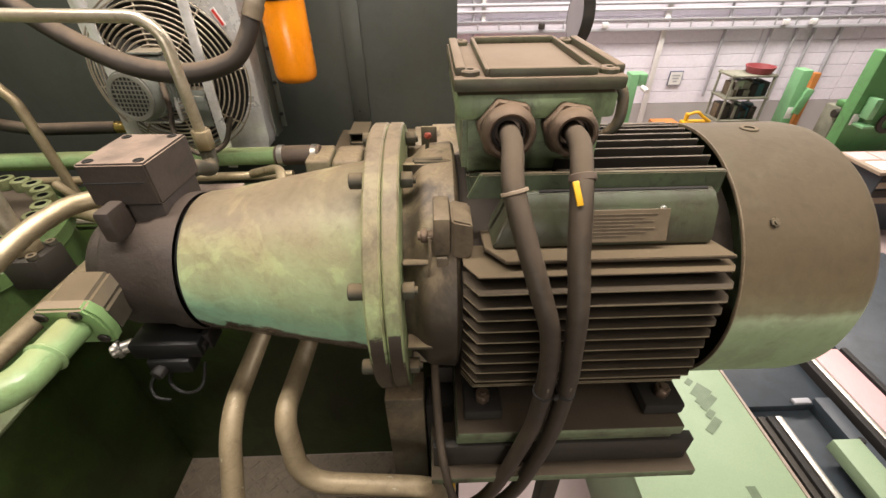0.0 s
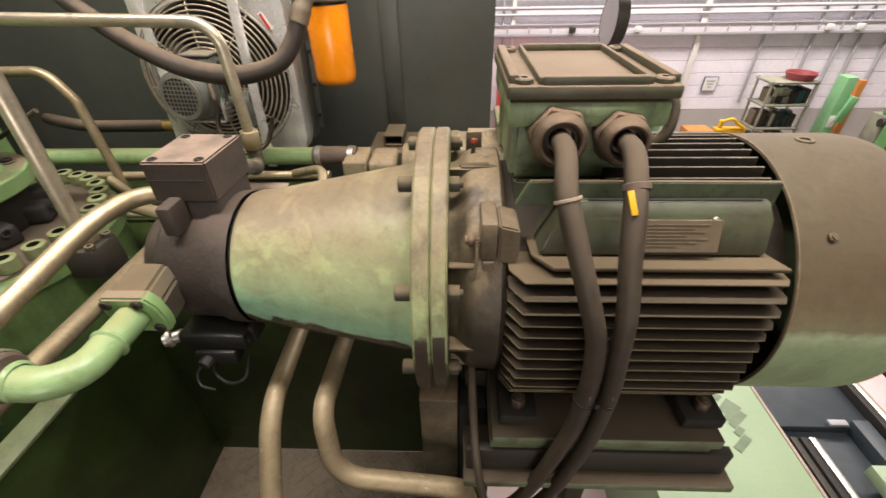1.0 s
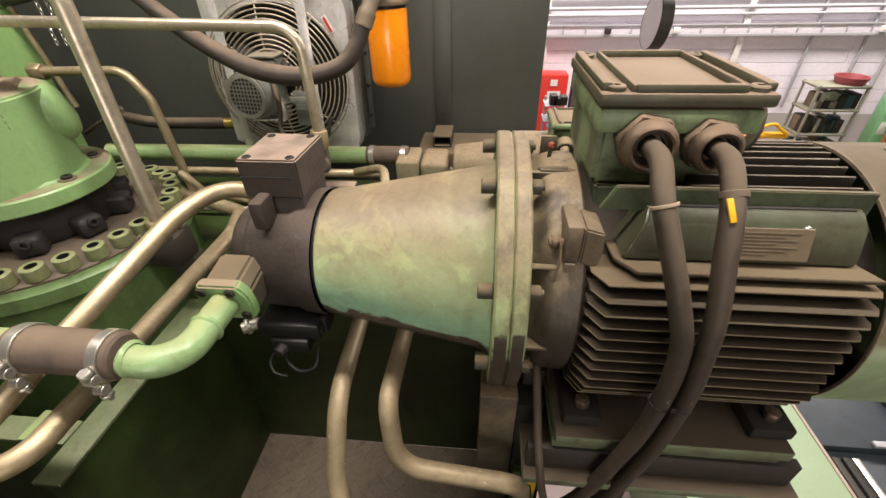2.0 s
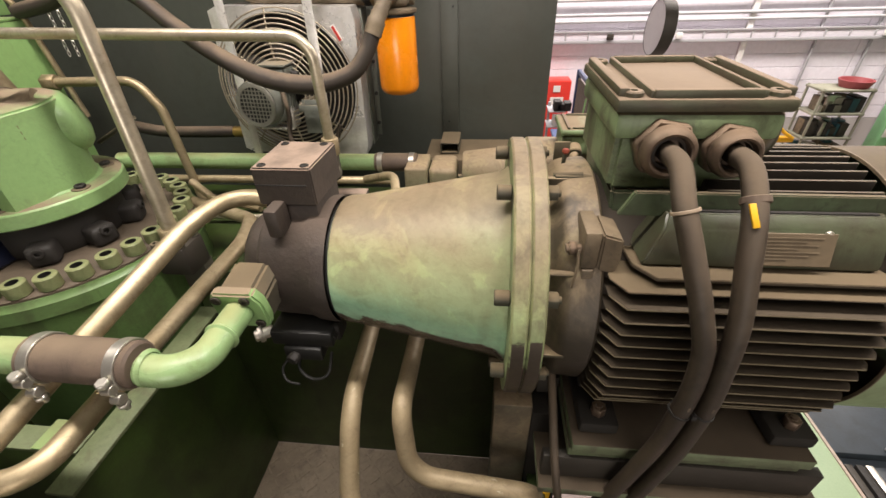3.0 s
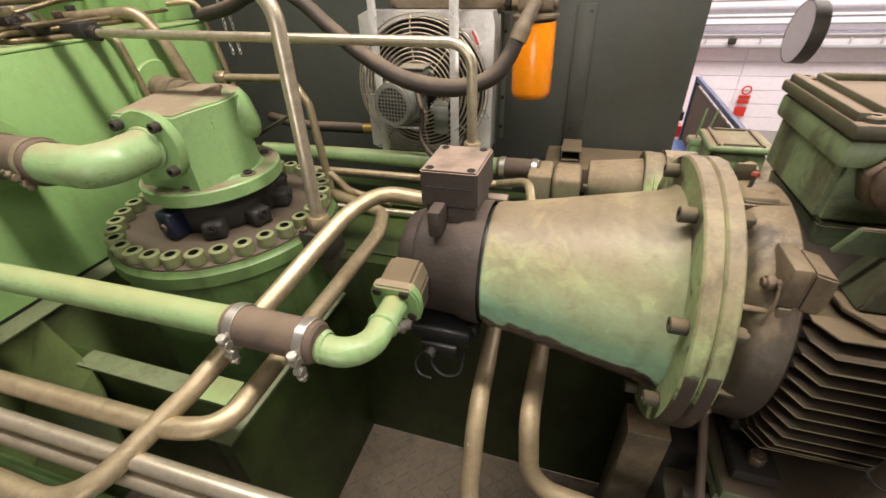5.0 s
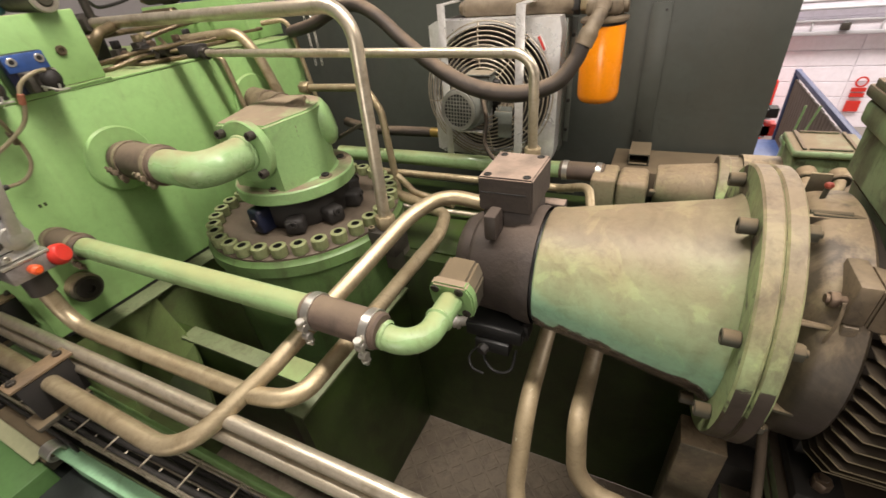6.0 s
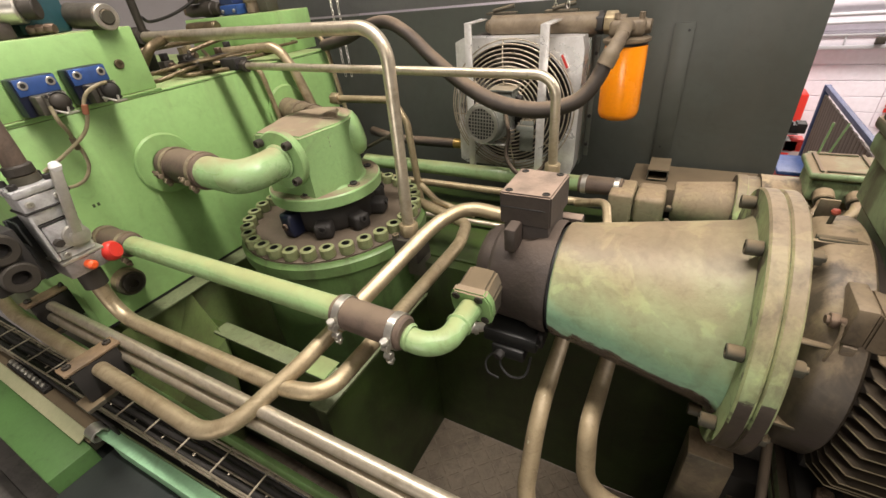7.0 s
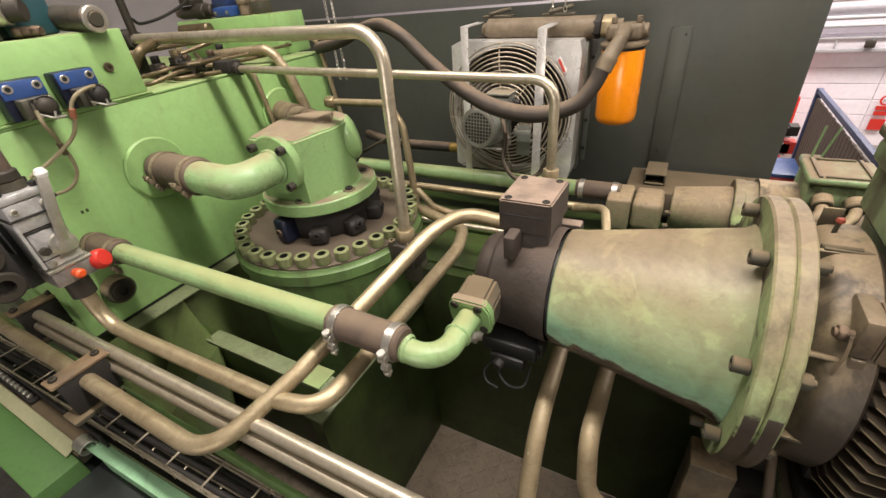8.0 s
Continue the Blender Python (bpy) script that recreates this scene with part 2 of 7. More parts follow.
M = {
    # motor and shield paint: shade put into dark sides and underside, besides grime
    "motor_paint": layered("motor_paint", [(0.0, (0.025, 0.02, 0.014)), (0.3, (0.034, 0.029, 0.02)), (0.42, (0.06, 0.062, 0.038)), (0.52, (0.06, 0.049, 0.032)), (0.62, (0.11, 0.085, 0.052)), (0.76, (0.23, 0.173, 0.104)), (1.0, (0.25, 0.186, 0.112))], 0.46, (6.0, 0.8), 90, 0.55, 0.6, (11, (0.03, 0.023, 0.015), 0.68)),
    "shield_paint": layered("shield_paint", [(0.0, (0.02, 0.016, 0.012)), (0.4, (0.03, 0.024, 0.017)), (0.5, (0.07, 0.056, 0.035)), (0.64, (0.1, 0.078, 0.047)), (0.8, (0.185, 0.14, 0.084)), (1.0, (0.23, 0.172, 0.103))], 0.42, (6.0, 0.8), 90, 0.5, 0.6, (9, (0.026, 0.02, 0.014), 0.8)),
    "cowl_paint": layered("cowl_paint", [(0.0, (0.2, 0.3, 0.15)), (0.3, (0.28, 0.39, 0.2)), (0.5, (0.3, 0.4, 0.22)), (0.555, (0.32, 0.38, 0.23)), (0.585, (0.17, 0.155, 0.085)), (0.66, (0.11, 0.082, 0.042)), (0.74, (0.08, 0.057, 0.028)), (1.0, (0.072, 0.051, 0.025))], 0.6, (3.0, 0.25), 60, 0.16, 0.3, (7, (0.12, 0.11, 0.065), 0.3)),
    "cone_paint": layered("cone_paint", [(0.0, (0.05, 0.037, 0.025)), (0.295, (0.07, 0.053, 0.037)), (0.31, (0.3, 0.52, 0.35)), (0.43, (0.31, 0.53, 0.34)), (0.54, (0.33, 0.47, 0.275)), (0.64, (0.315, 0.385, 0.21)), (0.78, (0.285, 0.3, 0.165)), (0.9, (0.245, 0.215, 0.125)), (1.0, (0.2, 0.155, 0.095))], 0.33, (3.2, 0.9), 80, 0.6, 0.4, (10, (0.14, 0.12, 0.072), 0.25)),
    # dark rib sides: the shade between the ribs is put into the colour
    "fin_shaded": material("fin_shaded", (0.026, 0.02, 0.013), 0.7, second=(0.045, 0.034, 0.021), dust=(0.062, 0.046, 0.028), dust_from=0.2, dust_to=0.9),
    "tank_paint": material("tank_paint", (0.295, 0.5, 0.178), 0.4, second=(0.265, 0.45, 0.158), scale=2.5, amount=0.7, fine=40, bump=0.03, spots=(9, 0.73, (0.17, 0.23, 0.09)), dust=(0.24, 0.28, 0.12), dust_from=0.5, dust_to=1.1, grime=(3.2, (0.2, 0.29, 0.11), 0.3), drip=(16, (0.2, 0.27, 0.11), 0.3)),
    "pipe_green": material("pipe_green", (0.235, 0.365, 0.165), 0.24, second=(0.265, 0.345, 0.165), scale=5, amount=0.6, dust=(0.29, 0.32, 0.14), dust_from=0.6, dust_to=1.1, grime=(9, (0.15, 0.19, 0.08), 0.45)),
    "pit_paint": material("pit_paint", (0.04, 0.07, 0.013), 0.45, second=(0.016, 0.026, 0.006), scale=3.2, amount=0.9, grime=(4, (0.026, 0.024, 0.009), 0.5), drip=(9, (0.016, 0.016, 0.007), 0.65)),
    "valve_green": material("valve_green", (0.25, 0.41, 0.165), 0.34, second=(0.22, 0.35, 0.14), scale=4, amount=0.5, dust=(0.24, 0.185, 0.12), dust_from=0.72, dust_to=1.02, grime=(6, (0.17, 0.2, 0.095), 0.4)),
    "pump_iron": material("pump_iron", (0.038, 0.028, 0.022), 0.6, second=(0.058, 0.043, 0.033), amount=0.85, dust=(0.27, 0.2, 0.15), dust_from=0.75, dust_to=1.02, bump=0.14, grime=(10, (0.022, 0.016, 0.012), 0.7)),
    "dusty_iron": material("dusty_iron", (0.06, 0.05, 0.034), 0.7, second=(0.045, 0.055, 0.03), dust=(0.14, 0.105, 0.06), dust_from=0.3, dust_to=0.9, grime=(12, (0.03, 0.025, 0.017), 0.5)),
    "brass_tube": material("brass_tube", (0.46, 0.38, 0.245), 0.44, 0.62, second=(0.32, 0.25, 0.145), scale=8, amount=0.85, bump=0.02, grime=(12, (0.2, 0.15, 0.08), 0.55)),
    "steel_tube": material("steel_tube", (0.62, 0.56, 0.44), 0.38, 0.75, second=(0.46, 0.39, 0.27), scale=8, amount=0.7, bump=0.02, grime=(12, (0.3, 0.24, 0.15), 0.45)),
    "zinc": material("zinc", (0.6, 0.58, 0.52), 0.35, 0.85, second=(0.4, 0.37, 0.3), scale=25),
    "aluminium": material("aluminium", (0.76, 0.75, 0.73), 0.3, 0.5, second=(0.6, 0.57, 0.53), scale=7, amount=0.6, grime=(5, (0.32, 0.28, 0.22), 0.35), drip=(11, (0.36, 0.32, 0.26), 0.35)),
    "rubber": material("rubber", (0.026, 0.02, 0.016), 0.6, second=(0.05, 0.038, 0.028), scale=10, amount=0.7, dust=(0.17, 0.125, 0.085), dust_from=0.3, dust_to=0.95),
    "cable": material("cable", (0.03, 0.022, 0.015), 0.48, second=(0.06, 0.044, 0.028), scale=9, amount=0.9, bump=0.04, dust=(0.1, 0.073, 0.047), dust_from=0.15, dust_to=0.8, grime=(13, (0.018, 0.014, 0.01), 0.6)),
    "coupling": material("coupling", (0.085, 0.06, 0.045), 0.75, second=(0.13, 0.092, 0.063), scale=12, amount=0.75, dust=(0.16, 0.118, 0.078), dust_from=0.5, dust_to=1.05, grime=(16, (0.045, 0.033, 0.024), 0.55)),
    "cabinet_grey": material("cabinet_grey", (0.056, 0.061, 0.051), 0.45, second=(0.043, 0.046, 0.038), scale=1.8, amount=0.6, fine=30, bump=0.015, grime=(2.2, (0.042, 0.04, 0.031), 0.4), drip=(7, (0.07, 0.066, 0.053), 0.35)),
    "orange": material("orange", (0.92, 0.29, 0.004), 0.26, second=(0.85, 0.25, 0.003), scale=4, amount=0.4, bump=0.0, coat=0.4),
    "black": material("black", (0.012, 0.012, 0.011), 0.5),
    "dark_steel": material("dark_steel", (0.035, 0.03, 0.023), 0.6, 0.3, second=(0.06, 0.05, 0.038), scale=20),
    "blue": material("blue", (0.03, 0.08, 0.26), 0.4, second=(0.02, 0.05, 0.15), scale=18),
    "red": material("red", (0.55, 0.03, 0.02), 0.4, second=(0.45, 0.025, 0.015), scale=6),
    "yellow": material("yellow", (0.75, 0.42, 0.01), 0.45),
    "wall_white": material("wall_white", (0.8, 0.765, 0.835), 0.7, second=(0.74, 0.705, 0.765), scale=0.6, amount=0.6, fine=12, bump=0.02),
    "wall_dado": material("wall_dado", (0.42, 0.40, 0.39), 0.7, scale=1.0, second=(0.36, 0.34, 0.33)),
    "floor_paint": material("floor_paint", (0.36, 0.28, 0.265), 0.5, second=(0.28, 0.22, 0.205), scale=0.8, amount=0.7),
    "checker": material("checker", (0.23, 0.185, 0.13), 0.65, 0.05, second=(0.14, 0.11, 0.075), scale=7, amount=0.8, grime=(9, (0.075, 0.058, 0.037), 0.7)),
    "roof": material("roof", (0.3, 0.3, 0.29), 0.8, scale=0.5),
    "pale_green": material("pale_green", (0.30, 0.40, 0.245), 0.5, second=(0.26, 0.36, 0.22), scale=2, amount=0.5),
    "slate": material("slate", (0.045, 0.058, 0.07), 0.5, second=(0.032, 0.041, 0.05), scale=3, grime=(3, (0.025, 0.028, 0.03), 0.4)),
    "machine_green": material("machine_green", (0.065, 0.14, 0.04), 0.45, second=(0.05, 0.1, 0.03), scale=2, grime=(3, (0.04, 0.06, 0.022), 0.5)),
    "white": material("white", (0.75, 0.74, 0.72), 0.5, scale=10, second=(0.65, 0.63, 0.6)),
    "upper_grey": material("upper_grey", (0.16, 0.16, 0.155), 0.4, 0.3, second=(0.12, 0.12, 0.115), scale=1.5),
    "rim_paint": material("rim_paint", (0.16, 0.19, 0.095), 0.6, second=(0.085, 0.11, 0.048), scale=9, amount=0.8, grime=(12, (0.08, 0.068, 0.036), 0.6)),
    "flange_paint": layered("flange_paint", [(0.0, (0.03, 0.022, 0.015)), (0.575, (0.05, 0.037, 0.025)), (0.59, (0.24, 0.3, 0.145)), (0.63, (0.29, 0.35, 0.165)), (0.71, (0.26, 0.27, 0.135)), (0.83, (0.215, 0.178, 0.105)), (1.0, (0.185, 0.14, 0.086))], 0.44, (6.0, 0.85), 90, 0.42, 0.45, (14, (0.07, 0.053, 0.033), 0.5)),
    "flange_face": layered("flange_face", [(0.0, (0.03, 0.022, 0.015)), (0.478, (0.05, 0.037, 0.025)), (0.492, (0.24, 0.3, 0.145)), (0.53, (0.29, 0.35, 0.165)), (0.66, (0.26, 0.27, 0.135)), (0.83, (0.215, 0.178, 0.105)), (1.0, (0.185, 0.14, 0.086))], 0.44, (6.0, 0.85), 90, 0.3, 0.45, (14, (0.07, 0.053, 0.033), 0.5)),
    "fan_grey": material("fan_grey", (0.165, 0.177, 0.152), 0.5, second=(0.13, 0.137, 0.115), scale=12, amount=0.8, dust=(0.23, 0.19, 0.13), dust_from=0.5, dust_to=1.0, grime=(10, (0.08, 0.07, 0.055), 0.5)),
    "motor_green": material("motor_green", (0.23, 0.32, 0.16), 0.42, second=(0.14, 0.17, 0.09), amount=0.8, scale=3.5, dust=(0.2, 0.15, 0.09), dust_from=0.6, dust_to=1.0, grime=(5, (0.055, 0.044, 0.027), 0.9), drip=(18, (0.045, 0.036, 0.023), 0.7)),
    "lid_paint": material("lid_paint", (0.095, 0.1, 0.055), 0.5, second=(0.055, 0.052, 0.03), amount=0.8, dust=(0.175, 0.128, 0.086), dust_from=0.2, dust_to=0.85, grime=(6, (0.07, 0.054, 0.034), 0.8)),
    "base_paint": material("base_paint", (0.15, 0.19, 0.10), 0.55, second=(0.08, 0.085, 0.048), scale=9, amount=0.8, dust=(0.075, 0.055, 0.034), dust_from=0.3, dust_to=0.7, grime=(7, (0.06, 0.05, 0.03), 0.6), drip=(30, (0.05, 0.037, 0.024), 0.7)),
    "dusty_plate": material("dusty_plate", (0.15, 0.11, 0.065), 0.6, second=(0.1, 0.078, 0.045), scale=30),
    "red_brown": material("red_brown", (0.3, 0.05, 0.025), 0.5),
    "gland_metal": material("gland_metal", (0.17, 0.12, 0.085), 0.4, 0.55, second=(0.085, 0.062, 0.043), scale=22, dust=(0.21, 0.15, 0.1), dust_from=0.4, dust_to=1.0, grime=(16, (0.05, 0.038, 0.027), 0.6)),
    "black_iron": material("black_iron", (0.014, 0.012, 0.01), 0.7, second=(0.026, 0.022, 0.018), scale=20),
    "pink": material("pink", (0.75, 0.45, 0.45), 0.6, second=(0.68, 0.4, 0.4), scale=3),
    "mint": material("mint", (0.32, 0.57, 0.34), 0.4, second=(0.25, 0.46, 0.25), scale=4, grime=(5, (0.15, 0.22, 0.11), 0.4)),
    "fence_blue": material("fence_blue", (0.03, 0.05, 0.14), 0.45, second=(0.02, 0.035, 0.1), scale=5),
    "fence_sheet": material("fence_sheet", (0.12, 0.085, 0.06), 0.7, second=(0.09, 0.065, 0.05), scale=3, stretch=(6, 1, 1)),
    "pole_grey": material("pole_grey", (0.42, 0.42, 0.44), 0.5, second=(0.33, 0.33, 0.35), scale=2),
    "dial_grey": material("dial_grey", (0.58, 0.54, 0.55), 0.5, second=(0.5, 0.46, 0.47), scale=3),
    "bolt_green": material("bolt_green", (0.24, 0.25, 0.12), 0.5, 0.1, second=(0.09, 0.13, 0.05), scale=30, amount=0.8),
    "dark_blue": material("dark_blue", (0.004, 0.006, 0.018), 0.4, second=(0.012, 0.018, 0.05), scale=14),
    "pipe_gloss": material("pipe_gloss", (0.26, 0.42, 0.2), 0.26, second=(0.3, 0.4, 0.18), scale=5, amount=0.6, bump=0.01, dust=(0.3, 0.29, 0.15), dust_from=0.5, dust_to=1.0, grime=(7, (0.2, 0.23, 0.11), 0.55)),
    "coil_grey": material("coil_grey", (0.1, 0.09, 0.07), 0.45, 0.3, second=(0.055, 0.05, 0.04), scale=20, amount=0.8, grime=(14, (0.035, 0.03, 0.023), 0.5)),
    "label_orange": material("label_orange", (0.46, 0.17, 0.035), 0.6, second=(0.34, 0.12, 0.03)),
    "wire_dusty": material("wire_dusty", (0.42, 0.37, 0.28), 0.5, 0.4, second=(0.25, 0.2, 0.14), scale=20, amount=0.7),
    "dusty_tan": material("dusty_tan", (0.17, 0.13, 0.082), 0.65, second=(0.1, 0.075, 0.047), scale=18, amount=0.8, grime=(12, (0.06, 0.045, 0.03), 0.5)),
    "wall_dim": material("wall_dim", (0.3, 0.29, 0.28), 0.8, scale=0.5),
    # near black for the body behind the ribs, shade put into its colour
    "fin_gap_shade": material("fin_gap_shade", (0.03, 0.022, 0.014), 0.8, second=(0.05, 0.036, 0.022), scale=12, amount=0.7),
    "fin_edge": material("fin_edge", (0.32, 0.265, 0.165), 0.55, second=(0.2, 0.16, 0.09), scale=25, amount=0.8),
    "green_bare": material("green_bare", (0.1, 0.145, 0.072), 0.36, second=(0.045, 0.043, 0.025), scale=6, amount=0.9, dust=(0.11, 0.085, 0.05), dust_from=0.6, dust_to=1.0, grime=(6, (0.04, 0.032, 0.02), 0.85)),
    "block_steel": material("block_steel", (0.36, 0.33, 0.31), 0.35, 0.6, second=(0.22, 0.19, 0.17), scale=16, amount=0.8, grime=(12, (0.1, 0.085, 0.07), 0.5)),
    "valve_steel": material("valve_steel", (0.72, 0.72, 0.72), 0.3, 0.55, second=(0.5, 0.49, 0.47), scale=14, amount=0.6, grime=(12, (0.18, 0.16, 0.14), 0.45)),
    "red_orange": material("red_orange", (0.75, 0.1, 0.02), 0.4),
    "rust_plate": material("rust_plate", (0.2, 0.135, 0.075), 0.6, second=(0.11, 0.08, 0.048), scale=16, amount=0.8, grime=(12, (0.06, 0.045, 0.03), 0.5)),
    "letter_green": material("letter_green", (0.14, 0.2, 0.11), 0.5),
    "tub_red": material("tub_red", (0.26, 0.05, 0.055), 0.5, second=(0.2, 0.04, 0.042), scale=5),
    "wood": material("wood", (0.35, 0.28, 0.2), 0.6, second=(0.25, 0.19, 0.13), scale=4, stretch=(1, 8, 1)),
    "cover_brown": material("cover_brown", (0.10, 0.075, 0.05), 0.7, second=(0.06, 0.045, 0.03), scale=7, amount=0.8),
    # tank green made darker, with the cylinder barrel's shade put into it
    "shaded_green": material("shaded_green", (0.14, 0.24, 0.08), 0.42, second=(0.09, 0.15, 0.05), scale=3.5, amount=0.8, spots=(8, 0.7, (0.07, 0.09, 0.035)), grime=(6, (0.07, 0.085, 0.035), 0.5), drip=(14, (0.05, 0.055, 0.025), 0.6)),
    "dark_slate": material("dark_slate", (0.02, 0.024, 0.023), 0.55, second=(0.03, 0.033, 0.03), scale=6, grime=(5, (0.013, 0.014, 0.013), 0.5)),
    "teal": material("teal", (0.02, 0.075, 0.09), 0.45, second=(0.015, 0.05, 0.06), scale=8),
    "base_olive": material("base_olive", (0.13, 0.185, 0.06), 0.45, second=(0.085, 0.11, 0.038), scale=3.5, amount=0.8, grime=(5, (0.08, 0.07, 0.033), 0.5), drip=(12, (0.06, 0.06, 0.025), 0.4)),
    "pale_lid": material("pale_lid", (0.34, 0.33, 0.2), 0.6, second=(0.24, 0.26, 0.14), scale=6, amount=0.7),
    "tan_tie": material("tan_tie", (0.35, 0.27, 0.19), 0.6),
    "print_white": material("print_white", (0.2, 0.16, 0.115), 0.7, second=(0.1, 0.08, 0.055), scale=60, amount=0.9),
    # near black: the shade under the motor is put into this colour
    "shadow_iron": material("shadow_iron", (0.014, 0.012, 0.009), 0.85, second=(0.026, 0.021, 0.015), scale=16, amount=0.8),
    "rack_green": material("rack_green", (0.25, 0.25, 0.19), 0.6, second=(0.14, 0.14, 0.1), scale=3, amount=0.8),
    "platform": material("platform", (0.13, 0.12, 0.11), 0.8, second=(0.2, 0.18, 0.165), scale=9, amount=0.8, grime=(4, (0.06, 0.055, 0.05), 0.6)),
    "pad_paint": material("pad_paint", (0.072, 0.088, 0.048), 0.36, second=(0.05, 0.042, 0.026), scale=6, amount=0.95, grime=(6, (0.05, 0.038, 0.023), 0.85), drip=(20, (0.035, 0.028, 0.017), 0.7)),
    "lug_tan": material("lug_tan", (0.2, 0.15, 0.09), 0.65, second=(0.11, 0.083, 0.052), scale=14, amount=0.9, grime=(10, (0.045, 0.036, 0.025), 0.6)),
    "valve_wire": material("valve_wire", (0.26, 0.22, 0.13), 0.55, second=(0.15, 0.125, 0.07), scale=20),
    "hall_green": material("hall_green", (0.1, 0.27, 0.09), 0.5, second=(0.075, 0.2, 0.065), scale=2, grime=(3, (0.07, 0.12, 0.05), 0.4)),
    "grid_grey": material("grid_grey", (0.27, 0.265, 0.225), 0.45, second=(0.18, 0.17, 0.14), scale=20, amount=0.7),
    "sleeve_rust": material("sleeve_rust", (0.24, 0.085, 0.04), 0.65, second=(0.16, 0.06, 0.03), scale=30),
    "rust_tan": material("rust_tan", (0.3, 0.245, 0.17), 0.55, 0.35, second=(0.15, 0.105, 0.065), scale=30, amount=0.85, grime=(25, (0.08, 0.055, 0.035), 0.6)),
    "hall_mint": material("hall_mint", (0.19, 0.42, 0.2), 0.5, second=(0.14, 0.31, 0.15), scale=2, grime=(3, (0.12, 0.2, 0.11), 0.4)),
    "shelf_fin": material("shelf_fin", (0.045, 0.034, 0.022), 0.7, second=(0.065, 0.05, 0.031), dust=(0.125, 0.092, 0.052), dust_from=-0.2, dust_to=0.5, grime=(7, (0.035, 0.027, 0.018), 0.65)),
    "speckled_tube": material("speckled_tube", (0.36, 0.285, 0.17), 0.5, 0.2, second=(0.22, 0.17, 0.1), scale=9, amount=0.8, bump=0.04, spots=(26, 0.63, (0.55, 0.5, 0.36)), grime=(14, (0.14, 0.1, 0.055), 0.5)),
    "fin_edge_dark": material("fin_edge_dark", (0.12, 0.09, 0.055), 0.6, second=(0.06, 0.046, 0.03), scale=25, amount=0.8),
    "rear_tan": layered("rear_tan", [(0.0, (0.05, 0.04, 0.028)), (0.35, (0.12, 0.13, 0.07)), (0.5, (0.17, 0.155, 0.09)), (0.7, (0.21, 0.165, 0.1)), (1.0, (0.24, 0.18, 0.11))], 0.55, (7.0, 0.7), 90, 0.5, 0.5),
    "edge_pink": material("edge_pink", (0.42, 0.33, 0.27), 0.55, second=(0.3, 0.25, 0.19), scale=6, amount=0.8),
    "pump_body": material("pump_body", (0.032, 0.024, 0.019), 0.6, second=(0.052, 0.038, 0.029), amount=0.85, dust=(0.085, 0.062, 0.046), dust_from=0.6, dust_to=1.1, bump=0.16, grime=(9, (0.02, 0.015, 0.011), 0.7)),
    "pilot_tube": material("pilot_tube", (0.2, 0.15, 0.083), 0.42, 0.5, second=(0.1, 0.078, 0.045), scale=14, amount=0.85, grime=(18, (0.05, 0.04, 0.025), 0.65)),
    "brass": material("brass", (0.6, 0.42, 0.14), 0.35, 0.9, scale=20),
}


# ---- builders ----
def bm_mesh(name, bm, smooth=35):
    bmesh.ops.recalc_face_normals(bm, faces=bm.faces)
    me = bpy.data.meshes.new(name)
    bm.to_mesh(me)
    bm.free()
    if smooth:
        me.polygons.foreach_set("use_smooth", [True] * len(me.polygons))
        me.set_sharp_from_angle(angle=radians(smooth))
    return me


def part(name, bm, mat, parent=None, label="", smooth=35):
    me = bm if isinstance(bm, bpy.types.Mesh) else bm_mesh(name, bm, smooth)
    if not me.materials:
        me.materials.append(M[mat])
    ob = new(name, me)
    if parent is not None:
        ob.parent = parent
    if label:
        ob["label"] = label
    return ob


def thing(name, label, category, group="", kind=""):
    return tagged(new(name), label, category, group, kind)


def join(*bms):
    """Several bmeshes as one."""
    out = bmesh.new()
    for b in bms:
        me = bpy.data.meshes.new("tmp")
        b.to_mesh(me)
        b.free()
        out.from_mesh(me)
        bpy.data.meshes.remove(me)
    return out


def box(x0, x1, y0, y1, z0, z1, bev=0.003, seg=2, m=None):
    bm = bmesh.new()
    bmesh.ops.create_cube(bm, size=1, matrix=Matrix.Translation(((x0 + x1) / 2, (y0 + y1) / 2, (z0 + z1) / 2)) @ Matrix.Diagonal((x1 - x0, y1 - y0, z1 - z0, 1)))
    if bev:
        bmesh.ops.bevel(bm, geom=bm.edges[:], offset=bev, segments=seg, affect="EDGES", profile=0.5)
    if m is not None:
        bmesh.ops.transform(bm, matrix=m, verts=bm.verts)
    return bm


def frame_of(axis):
    return Vector(axis).normalized().to_track_quat("Z", "Y").to_matrix().to_4x4()


def lathe(profile, origin, axis, seg=48, closed=True):
    """A turned body: (distance along the axis, radius) from end to end."""
    bm = bmesh.new()
    m = Matrix.Translation(origin) @ frame_of(axis)
    rings = []
    for h, r in profile:
        if r < 1e-6:
            rings.append([bm.verts.new(m @ Vector((0, 0, h)))])
        else:
            rings.append([bm.verts.new(m @ Vector((r * math.cos(2 * math.pi * i / seg), r * math.sin(2 * math.pi * i / seg), h))) for i in range(seg)])
    for a, b in zip(rings, rings[1:]):
        for i in range(seg):
            j = (i + 1) % seg
            if len(a) == 1 and len(b) == 1:
                continue
            if len(a) == 1:
                bm.faces.new((a[0], b[i], b[j]))
            elif len(b) == 1:
                bm.faces.new((a[i], a[j], b[0]))
            else:
                bm.faces.new((a[i], a[j], b[j], b[i]))
    if closed:
        for ring in (rings[0], rings[-1]):
            if len(ring) > 1:
                bm.faces.new(ring)
    return bm


